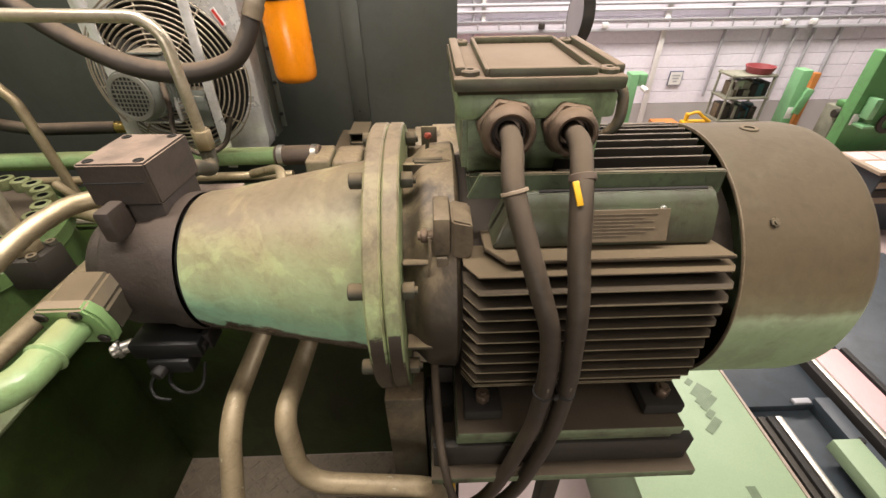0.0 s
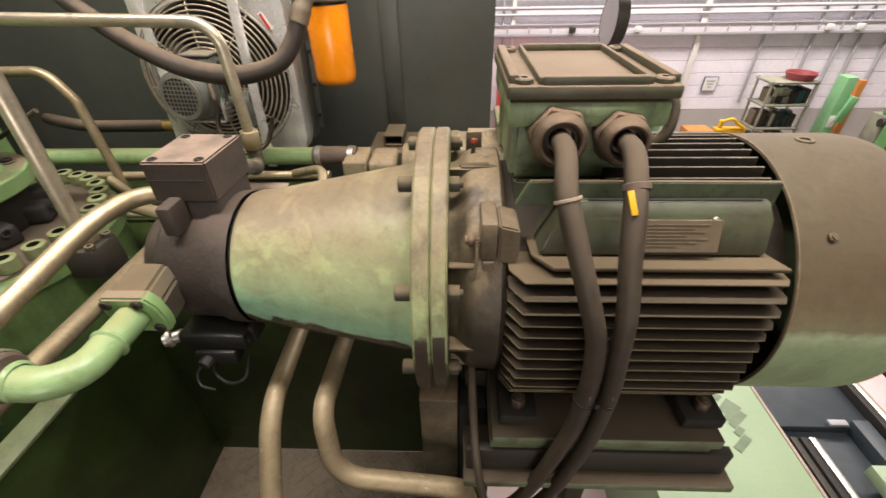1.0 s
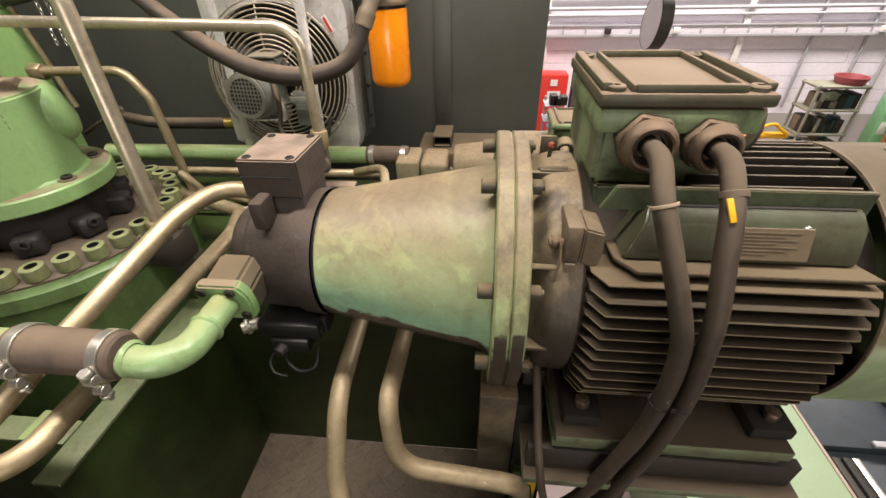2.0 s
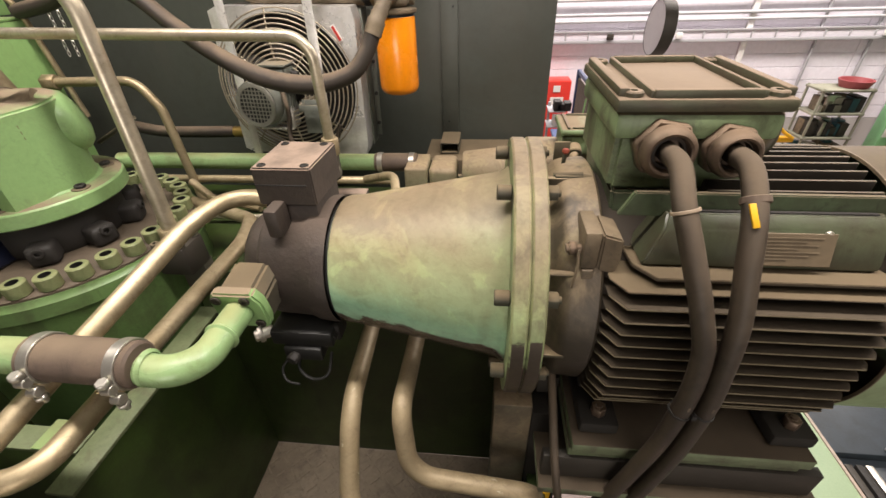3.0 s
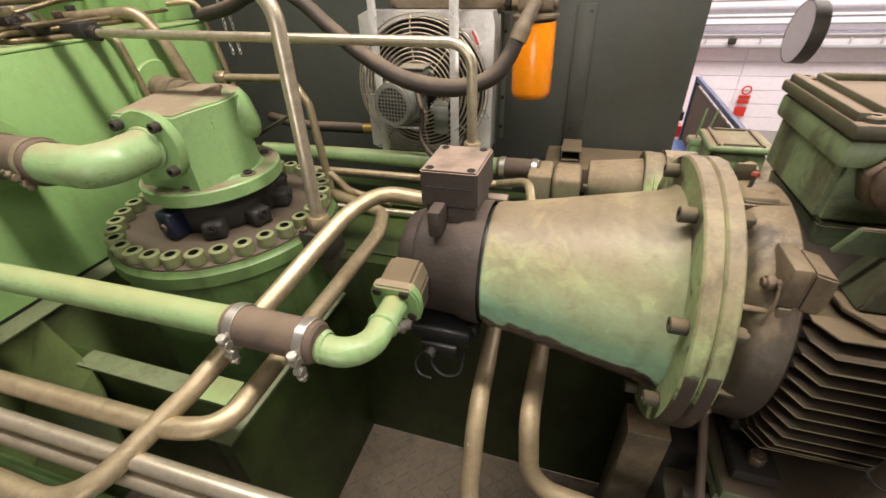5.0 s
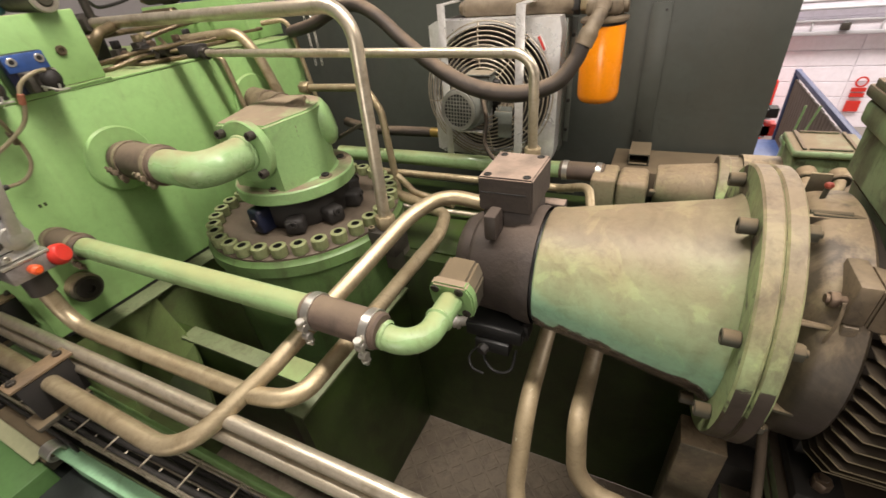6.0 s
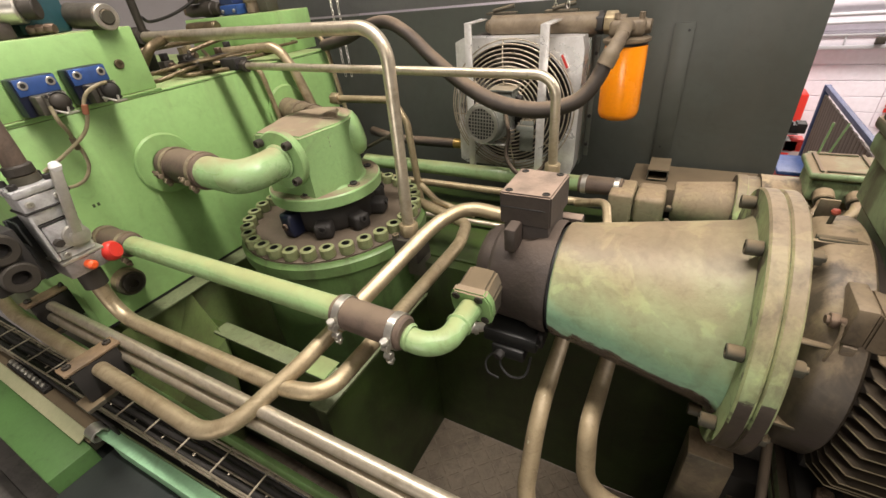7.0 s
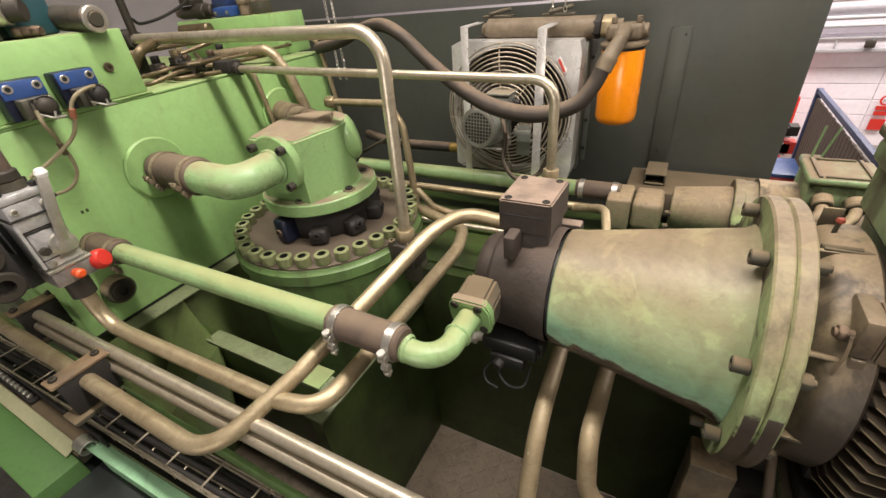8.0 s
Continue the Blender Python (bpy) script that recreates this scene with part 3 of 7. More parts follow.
def rod(a, b, r, seg=24, bev=0.0):
    a, b = Vector(a), Vector(b)
    h = (b - a).length
    prof = [(0, r), (h, r)] if not bev else [(0, r - bev), (bev, r), (h - bev, r), (h, r - bev)]
    return lathe(prof, a, b - a, seg)


def prism(a, b, r, sides=6, bev=0.0015, spin=0.0):
    """A hexagon nut or the like between two places."""
    a, b = Vector(a), Vector(b)
    bm = bmesh.new()
    h = (b - a).length
    m = Matrix.Translation((a + b) / 2) @ frame_of(b - a) @ Matrix.Rotation(radians(spin), 4, "Z")
    bmesh.ops.create_cone(bm, cap_ends=True, segments=sides, radius1=r, radius2=r, depth=h, matrix=m)
    if bev:
        bmesh.ops.bevel(bm, geom=bm.edges[:], offset=bev, segments=1, affect="EDGES")
    return bm


def filleted(points, bend, step=8):
    """The points of a line with its corners rounded to arcs."""
    pts = [Vector(p) for p in points]
    bends = bend if isinstance(bend, (list, tuple)) else [bend] * (len(pts) - 2)
    out = [pts[0]]
    for k in range(1, len(pts) - 1):
        p, a, c = pts[k], pts[k - 1], pts[k + 1]
        u, v = (a - p), (c - p)
        la, lc = u.length, v.length
        u.normalize(), v.normalize()
        ang = u.angle(v)
        if ang > 3.10:
            out.append(p)
            continue
        cut = min(bends[k - 1] / math.tan(ang / 2), 0.49 * la, 0.49 * lc)
        r = cut * math.tan(ang / 2)
        centre = p + (u + v).normalized() * (r / math.sin(ang / 2))
        s, e = p + u * cut - centre, p + v * cut - centre
        sweep_ = math.pi - ang
        n = max(3, int(step * sweep_ / 1.57) + 2)
        for i in range(n + 1):
            f = i / n
            out.append(centre + (s * math.sin((1 - f) * sweep_) + e * math.sin(f * sweep_)) / math.sin(sweep_))
    out.append(pts[-1])
    return out


def spline(points, n=10):
    """A smooth line through the points."""
    p = [Vector(q) for q in points]
    p = [2 * p[0] - p[1]] + p + [2 * p[-1] - p[-2]]
    out = []
    for i in range(1, len(p) - 2):
        for k in range(n):
            t = k / n
            out.append(0.5 * (2 * p[i] + (p[i + 1] - p[i - 1]) * t + (2 * p[i - 1] - 5 * p[i] + 4 * p[i + 1] - p[i + 2]) * t * t + (3 * p[i] - p[i - 1] - 3 * p[i + 1] + p[i + 2]) * t ** 3))
    out.append(p[-2])
    return out


def sweep(line, r, seg=20, caps=True):
    """A round tube along a line; r is one radius or one for each point."""
    bm = bmesh.new()
    line = [Vector(p) for p in line]
    radii = r if isinstance(r, (list, tuple)) else [r] * len(line)
    t0 = (line[1] - line[0]).normalized()
    n = t0.orthogonal().normalized()
    rings = []
    for i, p in enumerate(line):
        t = (line[min(i + 1, len(line) - 1)] - line[max(i - 1, 0)]).normalized()
        n = (n - t * n.dot(t)).normalized()
        b = t.cross(n)
        rings.append([bm.verts.new(p + radii[i] * (n * math.cos(2 * math.pi * k / seg) + b * math.sin(2 * math.pi * k / seg))) for k in range(seg)])
    for a, c in zip(rings, rings[1:]):
        for k in range(seg):
            j = (k + 1) % seg
            bm.faces.new((a[k], a[j], c[j], c[k]))
    if caps:
        bm.faces.new(rings[0])
        bm.faces.new(rings[-1])
    return bm


def tube(points, r, bend, seg=20):
    return sweep(filleted(points, bend), r, seg)


def outline(points, depth, m, bev=0.0):
    """A plate: a flat outline pushed out by its depth, then set by m."""
    bm = bmesh.new()
    f = bm.faces.new([bm.verts.new((x, y, 0)) for x, y in points])
    ext = bmesh.ops.extrude_face_region(bm, geom=[f])
    bmesh.ops.translate(bm, verts=[v for v in ext["geom"] if isinstance(v, bmesh.types.BMVert)], vec=(0, 0, depth))
    if bev:
        bmesh.ops.bevel(bm, geom=bm.edges[:], offset=bev, segments=2, affect="EDGES")
    bmesh.ops.transform(bm, matrix=m, verts=bm.verts)
    return bm


def ring(origin, axis, r_in, r_out, h, seg=48, bev=0.0):
    m = bev
    prof = [(0, r_in), (0, r_out - m), (m, r_out), (h - m, r_out), (h, r_out - m), (h, r_in), (0, r_in)] if bev else [(0, r_in), (0, r_out), (h, r_out), (h, r_in), (0, r_in)]
    return lathe(prof, origin, axis, seg, closed=False)


def structure(name, bm, mat, label, category, smooth=35):
    return tagged(part(name, bm, mat, None, "", smooth), label, category, "", "structure")


def hexbolt(a, axis, r, h, mat, parent, name="bolt", socket=False):
    """A bolt head at a, pointing along the axis: hexagon, or round with a socket."""
    a, axis = Vector(a), Vector(axis).normalized()
    if socket:
        bm = join(ring(a, axis, r * 0.5, r, h, 20, r * 0.12), lathe([(0.0, r * 0.52), (h * 0.4, r * 0.52)], a, axis, 6))
    else:
        bm = join(prism(a, a + axis * h, r, 6, r * 0.08), rod(a + axis * h, a + axis * (h + r * 0.35), r * 0.45, 12))
    return part(name, bm, mat, parent)


# ---- the hall ----
FLOOR = -1.4
structure("floor", box(-9, 16, -9, 11.2, FLOOR - 0.2, FLOOR, 0), "floor_paint", "worn pinkish painted concrete hall floor", "floor")
wall_n = structure("wall_north", box(-9, 16, 10.95, 11.2, FLOOR, ROOF, 0), "wall_white", "white panelled wall of the workshop hall", "wall")
# unseen walls and roof, their grey chosen to hold back bounce light
structure("wall_south", box(-9, 16, -9.3, -9, FLOOR, ROOF, 0), "wall_dim", "unseen grey hall wall", "wall")
structure("wall_west", box(-9.3, -9, -9.3, 11.2, FLOOR, ROOF, 0), "wall_dim", "unseen grey hall wall", "wall")
structure("wall_east", box(16, 16.3, -9.3, 11.2, FLOOR, ROOF, 0), "wall_dim", "unseen grey hall wall", "wall")
structure("ceiling", box(-9.3, 16.3, -9.3, 11.2, ROOF, ROOF + 0.2, 0), "roof", "unseen grey roof that closes the hall", "ceiling")
structure("wall_dado", box(-9, 16, 10.925, 10.95, FLOOR, -0.38, 0), "wall_dado", "grey painted lower band of the wall", "wall")
for zi in range(13):
    for xi in range(6):
        z0, x0 = -0.375 + zi * 0.29, 0.6 + xi * 2.5
        part("panel", box(x0 + 0.006, x0 + 2.494, 10.93, 10.95, z0 + 0.007, z0 + 0.283, 0.004, 1), "wall_white", wall_n)

# ---- dark steel partition behind the power unit ----
cab = thing("steel_partition", "dark grey painted sheet steel partition behind the machine", "partition")
part("panel", box(-2.6, -0.1445, 1.833, 1.86, 1.2, 2.99, 0), "cabinet_grey", cab)
part("panel", box(-0.1445, 0.225, 1.833, 1.86, 1.2, 3.8, 0), "cabinet_grey", cab)
strip = part("cover_strip", box(-0.215, -0.1485, 1.822, 1.832, 2.36, 2.885, 0.001), "cabinet_grey", cab)
part("rivet", rod((-0.166, 1.8218, 2.86), (-0.166, 1.8205, 2.86), 0.0045, 12), "black", strip)
part("rivet", rod((-0.19, 1.8218, 2.42), (-0.19, 1.8205, 2.42), 0.004, 12), "black", strip)
part("upper_panel", box(-2.6, -0.1445, 1.84, 1.86, 3.0, 3.9, 0.002), "upper_grey", cab)
part("backing", box(-0.3, 0.1, 1.862, 1.88, 1.2, 3.8, 0), "black_iron", cab)
part("side_panel", box(0.195, 0.225, 1.882, 3.0, 1.2, 3.8, 0.003), "cabinet_grey", cab)
part("foot_channel", box(-0.21, -0.135, 1.62, 1.76, 2.352, 2.357, 0.001), "dusty_iron", cab)
part("foot_channel", box(-0.21, -0.135, 1.62, 1.76, 2.39, 2.395, 0.001), "dusty_iron", cab)
part("foot_channel", box(-0.21, -0.205, 1.62, 1.76, 2.3575, 2.3895, 0.001), "dusty_iron", cab)
part("foot_channel", box(-0.14, -0.135, 1.62, 1.76, 2.3575, 2.3895, 0.001), "dusty_iron", cab)

# ---- frame round the pit ----
pit_floor = structure("pit_floor", box(-1.62, 0.1, -0.16, 0.86, 1.39, 1.43, 0), "checker", "dusty grey checker plate at the bottom of the pit", "floor")
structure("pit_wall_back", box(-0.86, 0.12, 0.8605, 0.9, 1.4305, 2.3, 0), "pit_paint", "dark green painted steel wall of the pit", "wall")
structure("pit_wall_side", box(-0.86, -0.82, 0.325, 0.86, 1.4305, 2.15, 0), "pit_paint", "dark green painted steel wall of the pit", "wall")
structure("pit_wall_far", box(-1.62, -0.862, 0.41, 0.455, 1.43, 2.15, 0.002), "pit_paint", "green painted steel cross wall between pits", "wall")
# two walls added only to keep light out of the pit
structure("pit_blocker_front", box(-1.28, 0.12, -0.2, -0.16, 1.43, 2.05, 0.002), "pit_paint", "dark green wall added to keep light out of the pit", "wall")
structure("pit_blocker_right", box(0.1, 0.14, -0.16, 0.86, 1.43, 1.95, 0.002), "pit_paint", "dark green wall added beside the motor base to shade the pit", "wall")
structure("rim_side", box(-0.872, -0.81, 0.32, 0.86, 2.152, 2.162, 0.002), "rim_paint", "pale worn green rim of the pit", "trim")
structure("rim_far", box(-1.40, -0.876, 0.4, 0.455, 2.152, 2.162, 0.002), "rim_paint", "pale worn green rim of the pit", "trim")
structure("pit_sheet", box(-0.98, -0.89, 0.40, 0.47, 2.163, 2.167, 0.001), "tank_paint", "small bright green patch on the pit rim", "trim")
slope = bmesh.new()
lower_ = [slope.verts.new(p_) for p_ in ((-1.60, 0.17, 2.222), (-1.60, 0.47, 2.222), (-1.345, 0.41, 2.14), (-1.32, 0.33, 1.80), (-1.60, 0.17, 1.80))]
upper_ = [slope.verts.new(p_) for p_ in ((-1.595, 0.165, 2.236), (-1.595, 0.47, 2.236), (-1.34, 0.40, 2.152), (-1.315, 0.32, 1.80), (-1.595, 0.16, 1.80))]
slope.faces.new(lower_)
slope.faces.new(upper_)
for k in range(5):
    slope.faces.new((lower_[k], lower_[(k + 1) % 5], upper_[(k + 1) % 5], upper_[k]))
structure("pit_ledge", slope, "base_olive", "olive green sloping steel plate beside the oil tank", "plate")
structure("front_plate", box(-1.395, 0.1, -0.159, 0.018, 2.02, 2.045, 0.002), "dark_slate", "dark sheet steel cover in front of the pit", "plate")
structure("platform_edge", box(-5.0, -1.352, -0.2195, -0.136, 1.38, 1.43, 0.002), "platform", "worn grey gritty platform edge", "floor")
structure("platform", box(-5.0, 4.0, -4.0, -0.22, 1.38, 1.43, 0.004), "platform", "worn grey gritty platform beside the machine", "floor")
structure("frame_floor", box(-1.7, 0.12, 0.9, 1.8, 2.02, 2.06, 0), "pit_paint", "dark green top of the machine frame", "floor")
structure("frame_rear_beam", box(-0.27, 0.21, 1.56, 1.8, 2.25, 2.348, 0.004), "shelf_fin", "dusty brown steel beam along the partition", "beam")
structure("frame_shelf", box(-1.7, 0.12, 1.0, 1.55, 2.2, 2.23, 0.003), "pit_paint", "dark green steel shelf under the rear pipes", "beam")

tread_mesh = bm_mesh("tread", box(-0.021, 0.021, -0.0028, 0.0028, -0.001, 0.0022, 0.0012, 1), 0)
for i in range(20):
    for j in range(15):
        ob = part("tread", tread_mesh, "checker", pit_floor)
        ob.matrix_local = Matrix.Translation((-0.80 + 0.045 * i, 0.22 + 0.0435 * j, 1.43)) @ Matrix.Rotation(radians(45 if (i + j) % 2 else -45), 4, "Z")

# ---- the electric motor ----
AY, AZ = 0.678, 2.498
X = Vector((1, 0, 0))


def round_x(profile, seg=72, closed=True):
    return lathe([(x, r) for x, r in profile], (0, AY, AZ), X, seg, closed)


def on_axis(x, r, deg):
    """A place round the shaft; 0 degrees is away over the motor, 90 up, 180 towards the pit's front."""
    return Vector((x, AY + r * math.cos(radians(deg)), AZ + r * math.sin(radians(deg))))


def two_coats(ob):
    """Gives a flange's flat faces their own, cleaner coat of paint."""
    ob.data.materials.append(M["flange_face"])
    for p in ob.data.polygons:
        if abs(p.normal.x) > 0.5:
            p.material_index = 1


motor = thing("electric_motor", "large dusty green electric motor with fins and fan cowl", "motor")
# body painted dark as the shaded ground between the ribs
part("stator_body", round_x([(0.158, 0.18), (0.158, 0.186), (0.57, 0.186), (0.57, 0.18)]), "fin_gap_shade", motor)
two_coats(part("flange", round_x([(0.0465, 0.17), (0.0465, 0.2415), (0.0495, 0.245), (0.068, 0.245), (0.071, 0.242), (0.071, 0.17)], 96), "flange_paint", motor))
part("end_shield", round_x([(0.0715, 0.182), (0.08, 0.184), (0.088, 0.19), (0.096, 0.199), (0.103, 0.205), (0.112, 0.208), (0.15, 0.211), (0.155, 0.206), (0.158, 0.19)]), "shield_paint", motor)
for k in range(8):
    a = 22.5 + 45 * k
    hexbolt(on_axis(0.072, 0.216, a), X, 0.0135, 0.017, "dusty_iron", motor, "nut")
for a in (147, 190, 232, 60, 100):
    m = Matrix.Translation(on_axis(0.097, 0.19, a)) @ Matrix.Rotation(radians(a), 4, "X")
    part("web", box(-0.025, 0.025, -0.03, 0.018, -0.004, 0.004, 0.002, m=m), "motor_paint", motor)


def side_fin(z, near):
    """A horizontal cooling rib with cut-off corners, from the body to its tip."""
    reach = max(AY - math.sqrt(0.248 ** 2 - (z - AZ) ** 2), 0.446)
    root = AY - math.sqrt(max(0.185 ** 2 - (z - AZ) ** 2, 0.0001)) + 0.02
    if not near:
        reach, root = 2 * AY - reach, 2 * AY - root
    c = 0.03 if near else -0.03
    pts = [(0.159, root), (0.159, reach + c), (0.178, reach), (0.527, reach), (0.536, reach + 0.4 * c), (0.536, root)]
    return outline(pts, 0.0026, Matrix.Translation((0, 0, z - 0.0013)), 0.0006)


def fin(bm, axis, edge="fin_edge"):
    """A rib of the motor: shade between ribs put into its dark sides, lighter edge."""
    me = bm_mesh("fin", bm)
    for m_ in ("fin_shaded", edge):
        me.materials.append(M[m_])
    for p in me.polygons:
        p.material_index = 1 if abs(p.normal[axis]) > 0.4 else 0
    return part("fin", me, "fin_gap_shade", motor)


part("top_fin", outline([(0.187, 0.56), (0.19, 0.505), (0.216, 0.472), (0.533, 0.472), (0.518, 0.51), (0.518, 0.56)], 0.006, Matrix.Translation((0, 0, 2.627)), 0.001), "shelf_fin", motor)
part("upper_fin", side_fin(2.615, True), "shelf_fin", motor)
for k in range(12):
    z = 2.6165 - k * 0.0233
    for near in (True, False):
        if k or not near:
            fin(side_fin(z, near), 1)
for k in range(12):
    y = AY - 0.115 + k * 0.021
    top = math.sqrt(0.235 ** 2 - (y - AY) ** 2)
    root = math.sqrt(0.185 ** 2 - (y - AY) ** 2) - 0.015
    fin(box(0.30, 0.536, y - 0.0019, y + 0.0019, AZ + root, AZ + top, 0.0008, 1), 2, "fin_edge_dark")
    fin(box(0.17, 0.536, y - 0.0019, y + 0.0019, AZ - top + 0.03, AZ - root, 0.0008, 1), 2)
part("side_plate", outline([(0.166, 2.692), (0.184, 2.729), (0.522, 2.727), (0.522, 2.692)], 0.009, Matrix(((1, 0, 0, 0), (0, 0, -1, 0.549), (0, 1, 0, 0), (0, 0, 0, 1))), 0.0015), "green_bare", motor)
pad_bm = outline([(0.57, 2.704), (0.532, 2.704), (0.512, 2.688), (0.499, 2.645), (0.50, 2.634), (0.57, 2.634)], 0.295, Matrix(((0, 0, 1, 0.215), (1, 0, 0, 0), (0, 1, 0, 0), (0, 0, 0, 1))), 0.003)
for v in pad_bm.verts:
    if v.co.x < 0.3:
        v.co.x += (v.co.z - 2.66) * 0.45 - 0.004
part("pad", pad_bm, "pad_paint", motor)
PLATE = Matrix.Translation((0.383, 0.5022, 2.667)) @ Matrix.Rotation(radians(-16.8), 4, "X")
part("slot", box(0.265, 0.50, 0.5335, 0.5395, 2.699, 2.7055, 0.001), "black_iron", motor)
plate = part("name_plate", box(-0.056, 0.056, -0.0035, -0.001, -0.023, 0.023, 0.0006, 1, m=PLATE), "dusty_plate", motor, "dusty worn name plate")
for k in range(7):
    part("text_bar", box(-0.05, -0.05 + (0.09, 0.07, 0.085, 0.06, 0.088, 0.075, 0.05)[k], -0.0045, -0.0037, 0.016 - k * 0.005, 0.0172 - k * 0.005, 0, m=PLATE), "lug_tan", plate)
hexbolt((0.43, 0.511, 2.688), (0, -1, 0), 0.005, 0.004, "zinc", motor, "screw")
lug = part("clamp_lug", join(box(0.118, 0.1415, 0.502, 0.57, 2.622, 2.684, 0.004), box(0.121, 0.138, 0.499, 0.53, 2.585, 2.6215, 0.003)), "lug_tan", motor)
part("lug_nut", outline([(0.143, 2.618), (0.168, 2.612), (0.174, 2.632), (0.172, 2.672), (0.143, 2.68)], 0.062, Matrix(((1, 0, 0, 0), (0, 0, -1, 0.566), (0, 1, 0, 0), (0, 0, 0, 1))), 0.003), "lug_tan", lug)
part("stud", join(rod((0.096, 0.515, 2.65), (0.1175, 0.515, 2.65), 0.0065, 14), prism((0.100, 0.515, 2.65), (0.110, 0.515, 2.65), 0.0115)), "gland_metal", lug)
part("lock_wire", sweep(spline([(0.112, 0.503, 2.655), (0.113, 0.497, 2.63), (0.110, 0.495, 2.60), (0.108, 0.497, 2.575)], 6), 0.0022, 8), "lug_tan", lug)
cowl = part("fan_cowl", round_x([(0.552, 0.2295), (0.552, 0.2325), (0.722, 0.2325), (0.744, 0.229), (0.762, 0.217), (0.773, 0.197), (0.776, 0.17), (0.776, 0.0)], 96, False), "cowl_paint", motor)
part("grommet", ring((0.641, 0.685, 2.7285), (0.0, 0.03, 1), 0.008, 0.014, 0.004, 24, 0.001), "dusty_iron", cowl)
for a in (130, 250, 10):
    hexbolt(on_axis(0.596, 0.2325, a + 6), on_axis(0, 1, a + 6) - on_axis(0, 0, 0), 0.007, 0.004, "dusty_iron", cowl, "screw")
part("rim", ring((0.5503, AY, AZ), X, 0.2285, 0.2335, 0.0022, 96, 0.0006), "lug_tan", cowl)
part("terminal_neck", outline([(0.178, 2.62), (0.352, 2.62), (0.352, 2.701), (0.170, 2.701)], 0.2, Matrix(((1, 0, 0, 0), (0, 0, -1, 0.80), (0, 1, 0, 0), (0, 0, 0, 1))), 0.004), "green_bare", motor)
for x0, x1 in ((0.165, 0.235), (0.50, 0.575)):
    # near foot painted near black for the shade below the motor
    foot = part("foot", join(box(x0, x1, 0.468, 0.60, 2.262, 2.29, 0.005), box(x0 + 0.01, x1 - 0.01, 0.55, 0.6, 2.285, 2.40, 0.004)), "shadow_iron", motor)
    hexbolt(((x0 + x1) / 2, 0.495, 2.29), (0, 0, 1), 0.014, 0.02, "gland_metal", foot)
    part("foot", join(box(x0, x1, 0.756, 0.888, 2.262, 2.29, 0.005), box(x0 + 0.01, x1 - 0.01, 0.756, 0.8, 2.285, 2.40, 0.004)), "dusty_iron", motor)
part("lever", join(rod((0.088, 0.65, 2.703), (0.135, 0.648, 2.705), 0.005, 10), box(0.09, 0.15, 0.64, 0.652, 2.70, 2.706, 0.002)), "dusty_iron", motor)
handle = part("pin", rod((0.11, 0.70, 2.695), (0.112, 0.70, 2.722), 0.0035, 10), "dusty_iron", motor)
part("knob", lathe([(0, 0.0), (0.001, 0.004), (0.005, 0.0065), (0.009, 0.005), (0.011, 0)], (0.1125, 0.70, 2.72), (0, 0, 1), 16), "red_brown", handle, "small red brown knob")
part("bracket_tab", box(0.10, 0.128, 0.745, 0.75, 2.68, 2.725, 0.002), "motor_paint", motor)

# terminal box with lid and two glands
tbox = part("terminal_box", join(outline([(0.163, 0.604), (0.362, 0.604), (0.362, 0.822), (0.163, 0.822)], 0.09, Matrix.Translation((0, 0, 2.7)), 0.008), box(0.1535, 0.3725, 0.592, 0.829, 2.784, 2.821, 0.008)), "motor_green", motor)
part("lid", box(0.149, 0.377, 0.586, 0.834, 2.8235, 2.842, 0.005, 2), "lid_paint", tbox)
for rib in (
           box(0.152, 0.166, 0.60, 0.82, 2.840, 2.853, 0.003), box(0.361, 0.375, 0.60, 0.82, 2.840, 2.853, 0.003),
           box(0.195, 0.333, 0.59, 0.60, 2.840, 2.853, 0.003), box(0.195, 0.333, 0.82, 0.83, 2.840, 2.853, 0.003),
           box(0.19, 0.197, 0.592, 0.83, 2.840, 2.852, 0.003), box(0.331, 0.338, 0.592, 0.83, 2.840, 2.852, 0.003)):
    part("lid_rib", rib, "lid_paint", tbox)
for x, y in ((0.172, 0.604), (0.355, 0.604), (0.172, 0.815), (0.355, 0.815)):
    part("screw", ring((x, y, 2.8405), (0, 0, 1), 0.005, 0.013, 0.009, 18, 0.002), "lid_paint", tbox)
part("ear", sweep(spline([(0.355, 0.70, 2.722), (0.385, 0.69, 2.716), (0.412, 0.68, 2.738), (0.419, 0.68, 2.768), (0.41, 0.685, 2.80), (0.36, 0.69, 2.812)], 6), 0.009, 12), "motor_paint", tbox)
SHIFT = -0.008
C1 = [(0.222, 0.592, 2.774), (0.222, 0.56, 2.777), (0.226, 0.51, 2.778), (0.222, 0.462, 2.748), (0.237, 0.43, 2.693), (0.257, 0.41, 2.63), (0.278, 0.403, 2.555), (0.285, 0.406, 2.439), (0.275, 0.42, 2.273), (0.215, 0.44, 2.009), (0.1, 0.5, 1.75)]
C2 = [(0.309, 0.592, 2.772), (0.309, 0.56, 2.775), (0.31, 0.51, 2.776), (0.303, 0.462, 2.742), (0.301, 0.43, 2.683), (0.308, 0.41, 2.609), (0.312, 0.403, 2.531), (0.318, 0.406, 2.438), (0.312, 0.42, 2.253), (0.264, 0.44, 2.005), (0.16, 0.5, 1.75)]
